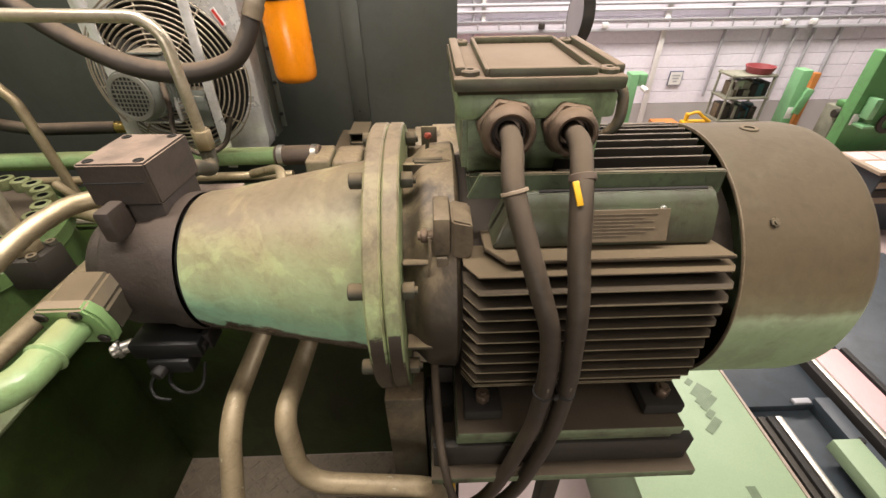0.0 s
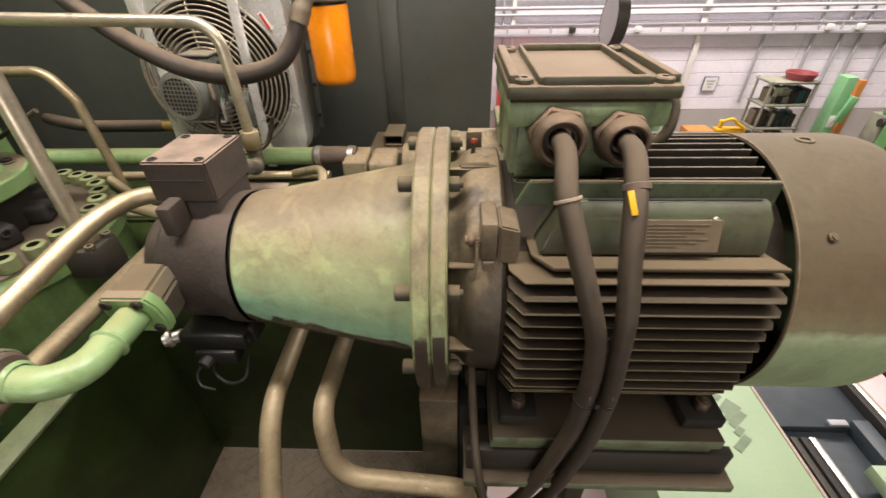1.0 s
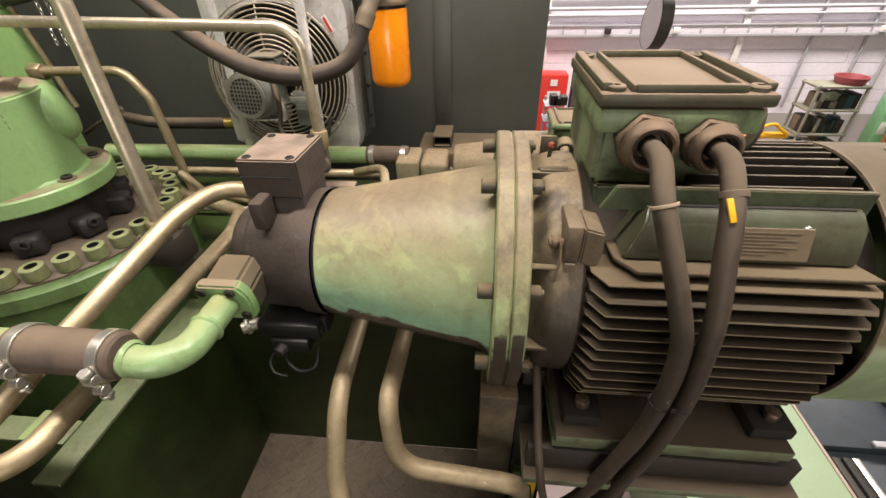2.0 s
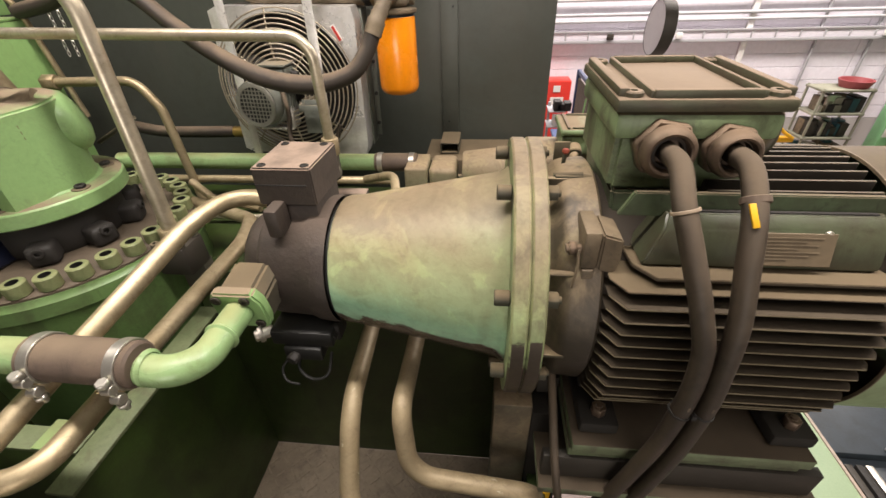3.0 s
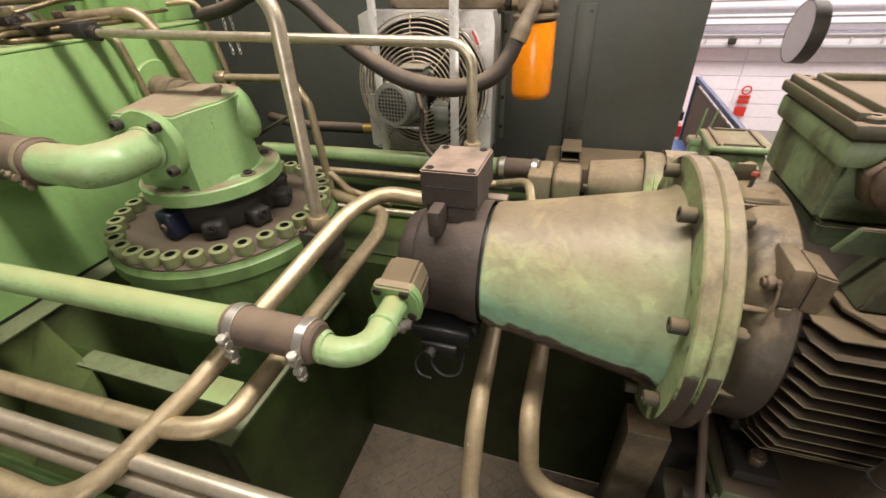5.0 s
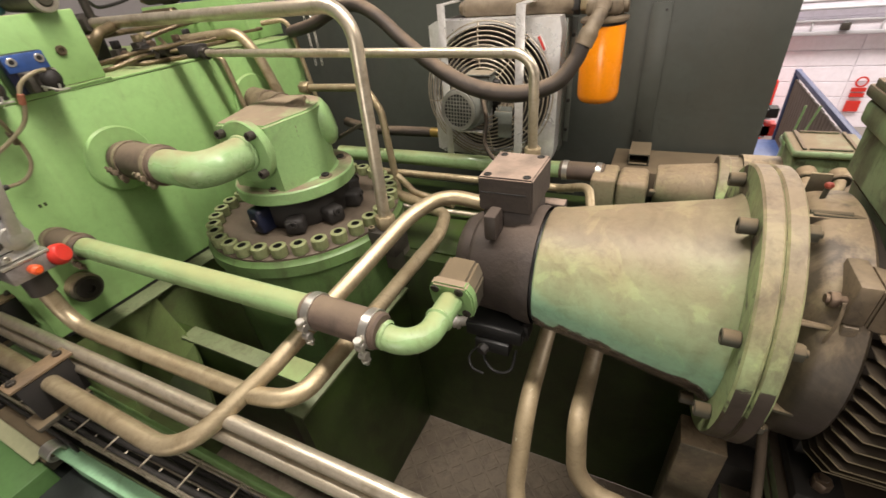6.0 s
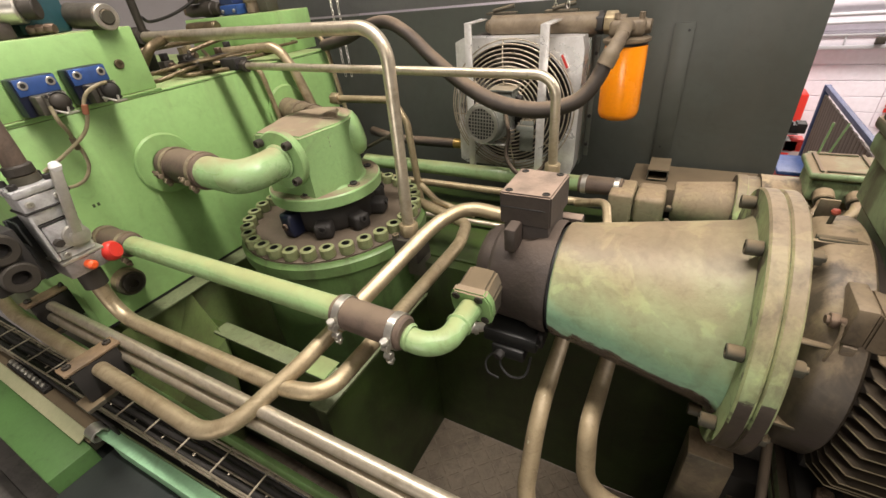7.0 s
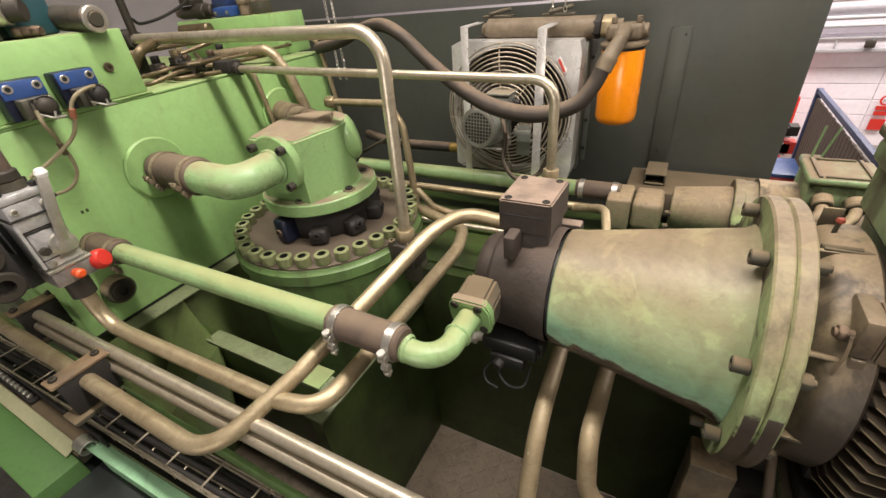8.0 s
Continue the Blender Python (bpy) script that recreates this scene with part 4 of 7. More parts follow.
for c, k in ((C1, 1.0), (C2, 0.9)):
    x, zc = c[0][0], c[0][2]
    gl = part("cable_gland", prism((x, 0.604, zc), (x, 0.577, zc + 0.002), 0.043 * k, 6, 0.003, 20), "gland_metal", tbox, "dusty brass cable gland")
    part("cap", lathe([(-0.004, 0.034 * k), (0.0, 0.0365 * k), (0.006, 0.0372 * k), (0.013, 0.036 * k), (0.018, 0.0325 * k), (0.0205, 0.0285 * k), (0.019, 0.0255 * k), (0.013, 0.0235 * k), (0.006, 0.0225 * k)], (x, 0.574, zc + 0.002), (0, -1, 0.05), 36, False), "gland_metal", gl)
    part("seal", lathe([(0.004, 0.024 * k), (0.010, 0.0225 * k), (0.0115, 0.0185), (0.004, 0.0178)], (x, 0.574, zc + 0.002), (0, -1, 0.05), 28, False), "rubber", gl)
for n_, c in enumerate((C1, C2)):
    cable = thing("motor_cable", "thick dusty black rubber cable hanging from the terminal box", "cable", "motor cables")
    part("sheath", sweep(spline([(x_ + (SHIFT if k_ > 1 else 0), y_, z_) for k_, (x_, y_, z_) in enumerate(c)], 8), 0.0139, 24), "cable", cable)
    if n_ == 0:
        part("cable_tie", ring((0.2145, 0.461, 2.747), (0.25, -0.5, -0.9), 0.0152, 0.0168, 0.0045, 24, 0.0008), "tan_tie", cable, "tan cable tie")
    else:
        part("tape", ring((0.2975, 0.478, 2.757), (0.05, -0.62, -0.78), 0.0148, 0.0165, 0.009, 24, 0.001), "coupling", cable)
        part("tag", box(-0.0038, 0.0038, -0.0018, 0.0018, -0.0145, 0.0145, 0.001, m=Matrix.Translation((0.2855, 0.4482, 2.7475)) @ Matrix.Rotation(radians(-38), 4, "X") @ Matrix.Rotation(radians(-9), 4, "Y")), "yellow", cable, "yellow cable marker")
    mid = C1[7] if n_ == 0 else C2[7]
    for k in range(7):
        part("print_mark", box(mid[0] + SHIFT - 0.0012, mid[0] + SHIFT + 0.0012, 0.3902 + 0.0005 * k, 0.3915 + 0.0005 * k, 2.455 + 0.013 * k, 2.463 + 0.013 * k, 0), "print_white", cable)
tie = thing("cable_tie", "dark cable tie binding the two motor cables", "cable tie")
part("band", join(ring((0.277, 0.407, 2.436), (-0.1, 0.08, -1), 0.0148, 0.0162, 0.005, 24, 0.0005), ring((0.310, 0.407, 2.436), (-0.1, 0.08, -1), 0.0148, 0.0162, 0.005, 24, 0.0005), box(0.289, 0.297, 0.393, 0.399, 2.429, 2.438, 0.002)), "black_iron", tie)
thin = thing("thin_cable", "thin dusty grey cable running down by the motor base", "cable")
part("sheath", sweep(spline([(0.112, 0.60, 2.40), (0.114, 0.5, 2.32), (0.122, 0.43, 2.22), (0.138, 0.405, 2.12), (0.163, 0.40, 2.02), (0.185, 0.40, 1.9), (0.17, 0.45, 1.7)], 8), 0.008, 14), "cable", thin)

# ---- bell housing ----
bell = thing("bell_housing", "conical cast bell housing, green paint under tan dust", "bell housing")
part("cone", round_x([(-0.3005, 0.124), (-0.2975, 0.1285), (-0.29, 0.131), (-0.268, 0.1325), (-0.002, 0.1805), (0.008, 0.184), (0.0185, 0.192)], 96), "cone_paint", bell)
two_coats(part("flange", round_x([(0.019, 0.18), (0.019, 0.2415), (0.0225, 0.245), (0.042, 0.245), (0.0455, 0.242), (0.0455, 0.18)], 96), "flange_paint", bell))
for k in range(8):
    hexbolt(on_axis(0.0185, 0.216, 22.5 + 45 * k), -X, 0.0125, 0.024, "dusty_iron", bell, socket=True)

# ---- hydraulic pump ----
pump = thing("hydraulic_pump", "dark cast iron hydraulic pump, dusty on top", "pump")
part("body", round_x([(-0.484, 0.0), (-0.484, 0.075), (-0.478, 0.088), (-0.462, 0.098), (-0.445, 0.103), (-0.44, 0.112), (-0.43, 0.117), (-0.36, 0.121), (-0.345, 0.128), (-0.315, 0.1315), (-0.306, 0.129)], 72, False), "pump_body", pump)
part("seal_gap", round_x([(-0.3065, 0.1205), (-0.288, 0.1205)], 72), "black", pump)
blk = part("control_block", outline([(-0.43, 0.632), (-0.322, 0.632), (-0.318, 0.76), (-0.43, 0.765)], 0.072, Matrix.Translation((0, 0, 2.645)), 0.003), "pump_iron", pump)
part("block_foot", box(-0.424, -0.326, 0.638, 0.757, 2.585, 2.643, 0.004), "pump_body", pump)
part("joint", box(-0.4285, -0.3335, 0.6305, 0.74, 2.6845, 2.686, 0.0002, 1), "black", blk)
for x, y in ((-0.414, 0.645), (-0.336, 0.645), (-0.414, 0.748), (-0.336, 0.748)):
    part("screw", ring((x, y, 2.7165), (0, 0, 1), 0.0045, 0.008, 0.0022, 16, 0.0006), "shadow_iron", blk)
    part("screw_socket", lathe([(0, 0.0044), (0.0012, 0.0044)], (x, y, 2.7168), (0, 0, 1), 6), "black", blk)
part("knob", join(box(-0.407, -0.381, 0.59, 0.64, 2.60, 2.655, 0.006)), "pump_body", pump)
# side port with its bolted flange
PA = Vector((0.0, -0.985, -0.17)).normalized()
port = part("port_block", outline([(-0.042, -0.04), (0.042, -0.04), (0.045, 0.015), (0.028, 0.038), (-0.03, 0.038), (-0.045, 0.02)], 0.07, Matrix.Translation((-0.445, 0.585, 2.52)) @ frame_of(PA), 0.005), "dusty_iron", pump)
part("port_flange", outline([(-0.04, -0.047), (0.04, -0.047), (0.048, -0.02), (0.048, 0.02), (0.036, 0.043), (-0.036, 0.043), (-0.048, 0.02), (-0.048, -0.02)], 0.022, Matrix.Translation(Vector((-0.447, 0.522, 2.509))) @ frame_of(PA), 0.004), "valve_green", pump)
for dx, dz in ((-0.03, 0.028), (0.022, 0.03), (0.03, -0.03), (-0.03, -0.032)):
    p = Vector((-0.447, 0.4995, 2.5055)) + Vector((dx, -0.17 * dz, dz))
    hexbolt(p, PA, 0.0095, 0.004, "dark_steel", pump, socket=True)
part("bottom_block", join(box(-0.448, -0.318, 0.552, 0.72, 2.362, 2.40, 0.006), box(-0.425, -0.345, 0.545, 0.66, 2.328, 2.362, 0.005)), "black", pump)
part("bottom_cap", join(rod((-0.45, 0.575, 2.383), (-0.482, 0.555, 2.381), 0.012, 20, 0.002), prism((-0.468, 0.565, 2.382), (-0.476, 0.559, 2.3815), 0.018)), "zinc", pump)
part("drain_cap", prism((-0.40, 0.548, 2.343), (-0.405, 0.53, 2.341), 0.013, 6), "black_iron", pump)
part("side_lug", join(box(-0.335, -0.31, 0.575, 0.62, 2.36, 2.40, 0.004), rod((-0.322, 0.575, 2.38), (-0.322, 0.56, 2.38), 0.009, 14, 0.001)), "black_iron", pump)
part("wire_loop", sweep(spline([(-0.40, 0.58, 2.327), (-0.405, 0.55, 2.30), (-0.375, 0.535, 2.283), (-0.34, 0.54, 2.295), (-0.335, 0.57, 2.33)], 8), 0.0033, 10), "black", pump)
part("wire_tail", sweep(spline([(-0.41, 0.575, 2.33), (-0.44, 0.55, 2.30), (-0.43, 0.53, 2.28), (-0.40, 0.525, 2.275)], 8), 0.003, 10), "black", pump)
part("outlet", join(rod((-0.36, 0.76, 2.50), (-0.36, 0.86, 2.50), 0.045, 28, 0.004), box(-0.42, -0.30, 0.845, 0.88, 2.44, 2.56, 0.005)), "pump_iron", pump)

# ---- base under the motor ----
base = thing("support_frame", "dusty green steel base frame under the motor", "machine base")
part("top_plate", box(0.152, 0.572, 0.445, 0.91, 2.232, 2.258, 0.003), "base_paint", base)
part("web_plate", box(0.15, 0.565, 0.455, 0.90, 2.206, 2.23, 0.002), "base_paint", base)
part("channel", box(0.105, 0.61, 0.45, 0.47, 2.135, 2.204, 0.002), "dark_steel", base)
part("channel_lip", box(0.10, 0.625, 0.425, 0.93, 2.112, 2.133, 0.003), "base_paint", base)
part("channel", box(0.105, 0.61, 0.90, 0.92, 2.135, 2.204, 0.002), "dark_steel", base)
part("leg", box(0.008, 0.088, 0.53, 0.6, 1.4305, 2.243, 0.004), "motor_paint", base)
# leg painted near black for the shade under the flange
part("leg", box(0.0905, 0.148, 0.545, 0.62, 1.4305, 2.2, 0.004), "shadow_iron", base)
part("leg", box(0.53, 0.6, 0.83, 0.9, FLOOR, 2.11, 0.004), "dusty_iron", base)
part("side_web", box(0.104, 0.15, 0.60, 0.9, 2.135, 2.25, 0.002), "dark_steel", base)

# ---- press cylinder with its bolted cover and valve ----
CX, CY = -1.2, 0.89
Z = Vector((0, 0, 1))
cyl_ = thing("press_cylinder", "big green hydraulic cylinder with a ring of socket bolts", "cylinder")
part("barrel", lathe([(1.43, 0.325), (2.335, 0.325), (2.345, 0.33), (2.35, 0.338), (2.385, 0.338), (2.392, 0.33), (2.40, 0.328)], (CX, CY, 0), Z, 96), "shaded_green", cyl_)
part("cover_plate", lathe([(2.4005, 0.326), (2.406, 0.326), (2.408, 0.322), (2.409, 0.0)], (CX, CY, 0), Z, 96, False), "cover_brown", cyl_)
bolt_me = bm_mesh("bolt", join(ring((0, 0, 0), Z, 0.0128, 0.0242, 0.034, 24, 0.0025), lathe([(0.0, 0.0131), (0.014, 0.0131)], (0, 0, 0), Z, 6)))
bolt_me.materials.append(M["bolt_green"])
bolt_me.materials.append(M["black"])
for p_ in bolt_me.polygons:
    p_.material_index = 1 if Vector(p_.center[:2]).length < 0.0130 else 0
for k in range(32):
    a = 2 * math.pi * (k + 0.35) / 32
    ob = part("bolt", bolt_me, "bolt_green", cyl_)
    ob.location = (CX + 0.303 * math.cos(a), CY + 0.303 * math.sin(a), 2.408)
# clamps after the first near black: the flange's shade put into their colour
for k in range(5):
    a = radians(-98 + k * 40)
    p = Vector((CX + 0.168 * math.cos(a), CY + 0.168 * math.sin(a), 0))
    block = part("blue_clamp", box(-0.035, 0.035, -0.03, 0.03, 2.41, 2.495 if k == 0 else 2.462, 0.012, 3, m=Matrix.Translation(p) @ Matrix.Rotation(a, 4, "Z")), "dark_blue" if k == 0 else "black_iron", cyl_)
    hexbolt(p + Vector((0.03 * math.cos(a), 0.03 * math.sin(a), 2.45)), (math.cos(a), math.sin(a), 0), 0.013, 0.012, "gland_metal" if k == 0 else "black_iron", block, socket=True)
# dark ring and neck added to stand for the shaded gap below the flange
part("collar", lathe([(2.41, 0.15), (2.425, 0.158), (2.485, 0.158), (2.50, 0.15)], (CX, CY, 0), Z, 48), "black_iron", cyl_)
part("neck", lathe([(2.501, 0.13), (2.511, 0.13)], (CX, CY, 0), Z, 48), "black_iron", cyl_)

hat = thing("prefill_valve", "light green cast valve body on a round flange", "valve")
part("flange", lathe([(2.512, 0.14), (2.512, 0.19), (2.516, 0.194), (2.549, 0.194), (2.553, 0.19), (2.553, 0.1)], (CX, CY, 0), Z, 72), "valve_green", hat)
for a in (-70, -10, 50, 110, 170, 230):
    p = Vector((CX + 0.155 * math.cos(radians(a)), CY + 0.155 * math.sin(radians(a)), 2.553))
    part("washer", ring(p, Z, 0.011, 0.021, 0.003, 28, 0.0006), "dusty_tan", hat)
    hexbolt(p + Z * 0.0035, Z, 0.013, 0.007, "black_iron", hat, socket=True)
# the body: a bent casting whose front face carries the elbow
arc_ = [(0.006 + 0.136 * math.cos(radians(a_)), 0.128 * math.sin(radians(a_))) for a_ in range(-28, 209, 7)]
casting = outline([(0.1, -0.152)] + arc_ + [(-0.098, -0.152)], 0.216, Matrix.Translation((CX, CY, 2.548)), 0.0)
for v_ in casting.verts:
    if v_.co.z > 2.6:
        v_.co.z += 0.05 * (v_.co.y - CY) - 0.006
bmesh.ops.bevel(casting, geom=[e_ for e_ in casting.edges if e_.verts[0].co.z > 2.6 and e_.verts[1].co.z > 2.6], offset=0.006, segments=3, affect="EDGES")
part("body", casting, "valve_green", hat)
part("foot_fillet", lathe([(2.553, 0.147), (2.556, 0.142), (2.562, 0.138), (2.575, 0.1345)], (CX, CY, 0), Z, 56, False), "valve_green", hat)
FA = Vector((0.04, -1.0, 0.02)).normalized()
FC = Vector((CX + 0.022, CY - 0.162, 2.68))
part("front_flange", lathe([(-0.008, 0.05), (-0.008, 0.089), (-0.005, 0.092), (0.014, 0.092), (0.018, 0.088), (0.018, 0.03)], FC, FA, 48), "valve_green", hat)
RA, RC = Vector((0.78, 0.58, 0.22)).normalized(), Vector((CX + 0.075, CY + 0.062, 2.688))
part("rear_flange", lathe([(0.0, 0.05), (0.0, 0.074), (0.008, 0.078), (0.026, 0.077), (0.042, 0.066), (0.051, 0.045), (0.053, 0.0)], RC + RA * 0.012, RA, 44, False), "valve_green", hat)
part("slot", rod(RC + RA * 0.05 + Vector((-0.012, -0.018, 0.036)), RC + RA * 0.063 + Vector((-0.01, -0.018, 0.036)), 0.011, 16), "black_iron", hat)
part("rear_band", lathe([(-0.07, 0.084), (-0.01, 0.09), (0.012, 0.088)], RC, RA, 44), "lug_tan", hat)
rport = part("rear_port", rod((CX - 0.05, CY + 0.13, 2.70), (CX - 0.428, CY + 0.285, 2.697), 0.05, 32, 0.004), "lug_tan", hat)
for f_ in (0.3, 0.55):
    part("clamp_band", ring(Vector((CX - 0.05, CY + 0.13, 2.70)).lerp(Vector((CX - 0.428, CY + 0.285, 2.697)), f_), (-0.925, 0.38, 0), 0.0502, 0.0535, 0.018, 32, 0.0006), "dusty_tan", rport)
side = FA.cross(Z).normalized()
for u, w in ((-0.058, 0.055), (0.056, 0.056), (0.058, -0.055), (-0.058, -0.056)):
    hexbolt(FC + FA * 0.018 + side * u + Z * w, FA, 0.0125, 0.022, "dark_steel", hat, socket=True)
for k in range(3):
    part("stamp_mark", box(-0.008, 0.008, -0.0008, 0.0008, -0.004, 0.004, 0.0005, m=Matrix.Translation((CX + 0.1215, CY - 0.0685, 2.722 - 0.013 * k)) @ Matrix.Rotation(radians(62), 4, "Z")), "lug_tan", hat)

elbow = thing("tank_elbow", "glossy light green pipe elbow from tank to valve", "pipe")
E0 = FC + FA * 0.02
part("bend", tube([E0, E0 + FA * 0.135 + Vector((0, 0, -0.003)), (-1.43, 0.60, 2.668)], 0.049, 0.11, 32), "pipe_gloss", elbow)
part("weld", ring(E0 + FA * 0.0, FA, 0.046, 0.054, 0.01, 32, 0.003), "pipe_gloss", elbow)
part("sleeve", rod((-1.37, 0.597, 2.67), (-1.60, 0.612, 2.668), 0.056, 36, 0.004), "coupling", elbow, "brown rubber sleeve")


def hose_clamp(c, axis, r, parent, bolt_dir=(0, -0.6, -0.8), wide=0.02, finish="zinc"):
    """A worm clamp: band, two ears and the tightening bolt."""
    c, axis, d = Vector(c), Vector(axis).normalized(), Vector(bolt_dir).normalized()
    band = part("clamp_band", ring(c - axis * wide / 2, axis, r, r + 0.003, wide, 36, 0.0006), finish, parent)
    t = axis.cross(d).normalized()
    base_ = c + d * (r + 0.008)
    part("clamp_ear", join(rod(base_ - axis * wide * 0.45, base_ + axis * wide * 0.45, 0.0085, 14, 0.001), rod(base_ - axis * wide * 0.45 + t * 0.024, base_ + axis * wide * 0.45 + t * 0.024, 0.0085, 14, 0.001), box(-wide * 0.4, wide * 0.4, -0.006, 0.006, -0.002, 0.002, 0.0005, m=Matrix.Translation(base_ - d * 0.006) @ frame_of(d))), finish, band)
    part("clamp_bolt", join(rod(base_ - t * 0.018, base_ + t * 0.05, 0.0042, 12), prism(base_ - t * 0.02, base_ - t * 0.009, 0.0095), prism(base_ + t * 0.034, base_ + t * 0.042, 0.0095)), finish, band)


hose_clamp((-1.40, 0.599, 2.67), (-1, 0.06, 0), 0.0565, elbow, (0.0, -0.85, -0.5), 0.018, "rust_tan")
hose_clamp((-1.555, 0.609, 2.669), (-1, 0.06, 0), 0.0565, elbow, (0.0, -0.85, -0.5), 0.018, "rust_tan")

# ---- green oil tank ----
TX = -1.63
tank = thing("oil_tank", "large light green painted steel oil tank", "tank")
part("shell", box(-3.4, TX, 0.21, 1.5, 2.255, 2.88, 0.005), "tank_paint", tank)
part("lid_plate", box(-3.4, TX + 0.001, 0.208, 1.502, 2.8805, 2.888, 0.002), "tank_paint", tank)
part("base", box(-3.4, TX + 0.03, 0.27, 1.5, 1.43, 2.235, 0.004), "base_olive", tank)
part("base_top", box(-3.4, TX + 0.07, 0.265, 1.5, 2.236, 2.243, 0.002), "rim_paint", tank)
part("pipe_ring", ring((TX - 0.002, 0.612, 2.668), (1, 0, 0), 0.05, 0.10, 0.014, 44, 0.005), "tank_paint", tank)
part("pipe_ring", ring((TX - 0.002, 1.178, 2.697), (1, 0, 0), 0.04, 0.10, 0.014, 44, 0.005), "tank_paint", tank)
for k in range(2):
    part("stamp_mark", box(TX + 0.0005, TX + 0.0015, 0.36 + 0.013 * k, 0.367 + 0.013 * k, 2.622, 2.632, 0), "pit_paint", tank)
plug = part("plug_boss", ring((TX - 0.002, 0.33, 2.372), (1, 0, 0), 0.02, 0.044, 0.045, 32, 0.006), "motor_paint", tank)
part("plug", join(ring((TX + 0.041, 0.33, 2.372), (1, 0, 0), 0.014, 0.03, 0.012, 28, 0.002), rod((TX + 0.02, 0.33, 2.372), (TX + 0.045, 0.33, 2.372), 0.015, 6)), "dark_steel", plug)
part("seal_gap", box(TX - 0.2, TX - 0.006, 0.23, 1.48, 2.2435, 2.2545, 0), "black", tank)

man = thing("valve_manifold", "light green steel manifold block on the tank", "manifold")
part("block", box(-1.98, TX - 0.002, 0.15, 0.692, 2.894, 3.072, 0.005), "tank_paint", man)
part("foot_plate", box(-2.0, TX + 0.006, 0.15, 0.70, 2.8885, 2.8935, 0.001), "tank_paint", man)
part("port_plug", join(ring((TX - 0.002, 0.612, 2.979), (1, 0, 0), 0.0055, 0.013, 0.008, 20, 0.002), rod((TX - 0.002, 0.612, 2.979), (TX + 0.001, 0.612, 2.979), 0.006, 6)), "pilot_tube", man)


def solenoid(y, dark):
    v = thing("solenoid_valve", "blue solenoid valve with black coil on the manifold" if dark else "blue solenoid valve with grey plug on the manifold", "valve", "solenoid valves")
    part("body", box(TX, TX + 0.048, y - 0.05, y + 0.045, 2.899, 2.992, 0.004), "dark_blue", v)
    part("face_plate", box(TX + 0.0485, TX + 0.053, y - 0.046, y + 0.044, 2.95, 2.99, 0.001), "blue", v)
    for dy in (-0.03, 0.03):
        sc = part("screw", ring((TX + 0.053, y + dy, 2.974), (1, 0, 0), 0.006, 0.0105, 0.003, 22, 0.001), "zinc", v)
        part("socket", lathe([(0, 0.0059), (0.0012, 0.0059)], (TX + 0.053, y + dy, 2.974), (1, 0, 0), 6), "black", sc)
    coil = part("coil", box(TX + 0.0535, TX + 0.095, y - 0.034, y + 0.034, 2.902, 2.95, 0.005), "coil_grey", v)
    cap = part("cap_plate", box(TX + 0.0955, TX + 0.104, y - 0.021, y + 0.03, 2.902, 2.952, 0.004), "coil_grey" if not dark else "dark_steel", coil)
    part("knob", lathe([(0, 0.021), (0.008, 0.021), (0.014, 0.017), (0.018, 0.008), (0.0185, 0)], (TX + 0.1045, y + 0.006, 2.928), (1, 0, 0), 28, False), "dark_steel" if not dark else "black_iron", cap)
    part("gasket", sweep([(TX + 0.106, y + 0.006 + 0.0235 * math.cos(radians(a)), 2.928 + 0.0235 * math.sin(radians(a))) for a in range(-100, 130, 10)], 0.003, 8), "black", cap)
    for n_, (dy, dz) in enumerate(((-0.015, 0.018), (0.025, 0.018), (0.025, -0.02), (-0.015, -0.02))):
        hexbolt((TX + 0.104, y + dy, 2.928 + dz), (1, 0, 0), 0.0045, 0.003, "zinc" if n_ % 2 else "black_iron", cap, "screw", True)
    part("lead", sweep(spline([(TX + 0.12, y + 0.012, 2.914), (TX + 0.14, y + 0.0, 2.904), (TX + 0.13, y - 0.012, 2.91), (TX + 0.11, y - 0.02, 2.916)], 6), 0.0028, 8), "zinc", cap)
    part("clip", box(TX + 0.107, TX + 0.125, y + 0.0, y + 0.03, 2.898, 2.902, 0.001), "zinc", cap)
    return v


solenoid(0.381, False)
solenoid(0.503, True)
for pts in ([(-1.515, 0.505, 2.951), (-1.50, 0.475, 2.95), (-1.50, 0.445, 2.938), (-1.505, 0.428, 2.915), (-1.51, 0.421, 2.88), (-1.53, 0.40, 2.84), (-1.55, 0.34, 2.80), (-1.56, 0.285, 2.775)],
            [(-1.515, 0.36, 2.925), (-1.51, 0.358, 2.89), (-1.53, 0.372, 2.855), (-1.57, 0.386, 2.822), (-1.585, 0.396, 2.79), (-1.585, 0.392, 2.75), (-1.585, 0.372, 2.722), (-1.58, 0.345, 2.712), (-1.575, 0.31, 2.714)]):
    wire = thing("valve_cable", "thin grey cable looping from the solenoid valves", "cable", "valve cables")
    part("sheath", sweep(spline(pts, 8), 0.0047, 10), "valve_wire", wire)
part("paper_sleeve", rod((-1.555, 0.38, 2.834), (-1.583, 0.389, 2.80), 0.0075, 14, 0.002), "dusty_plate", wire)
part("end_boot", rod((-1.575, 0.318, 2.714), (-1.574, 0.305, 2.7145), 0.007, 12, 0.002), "black_iron", wire)
lw = thing("cable_label", "dull red-brown sleeve on a thin valve cable", "label")
part("sleeve", rod((-1.505, 0.428, 2.913), (-1.51, 0.422, 2.888), 0.0075, 14, 0.002), "sleeve_rust", lw)

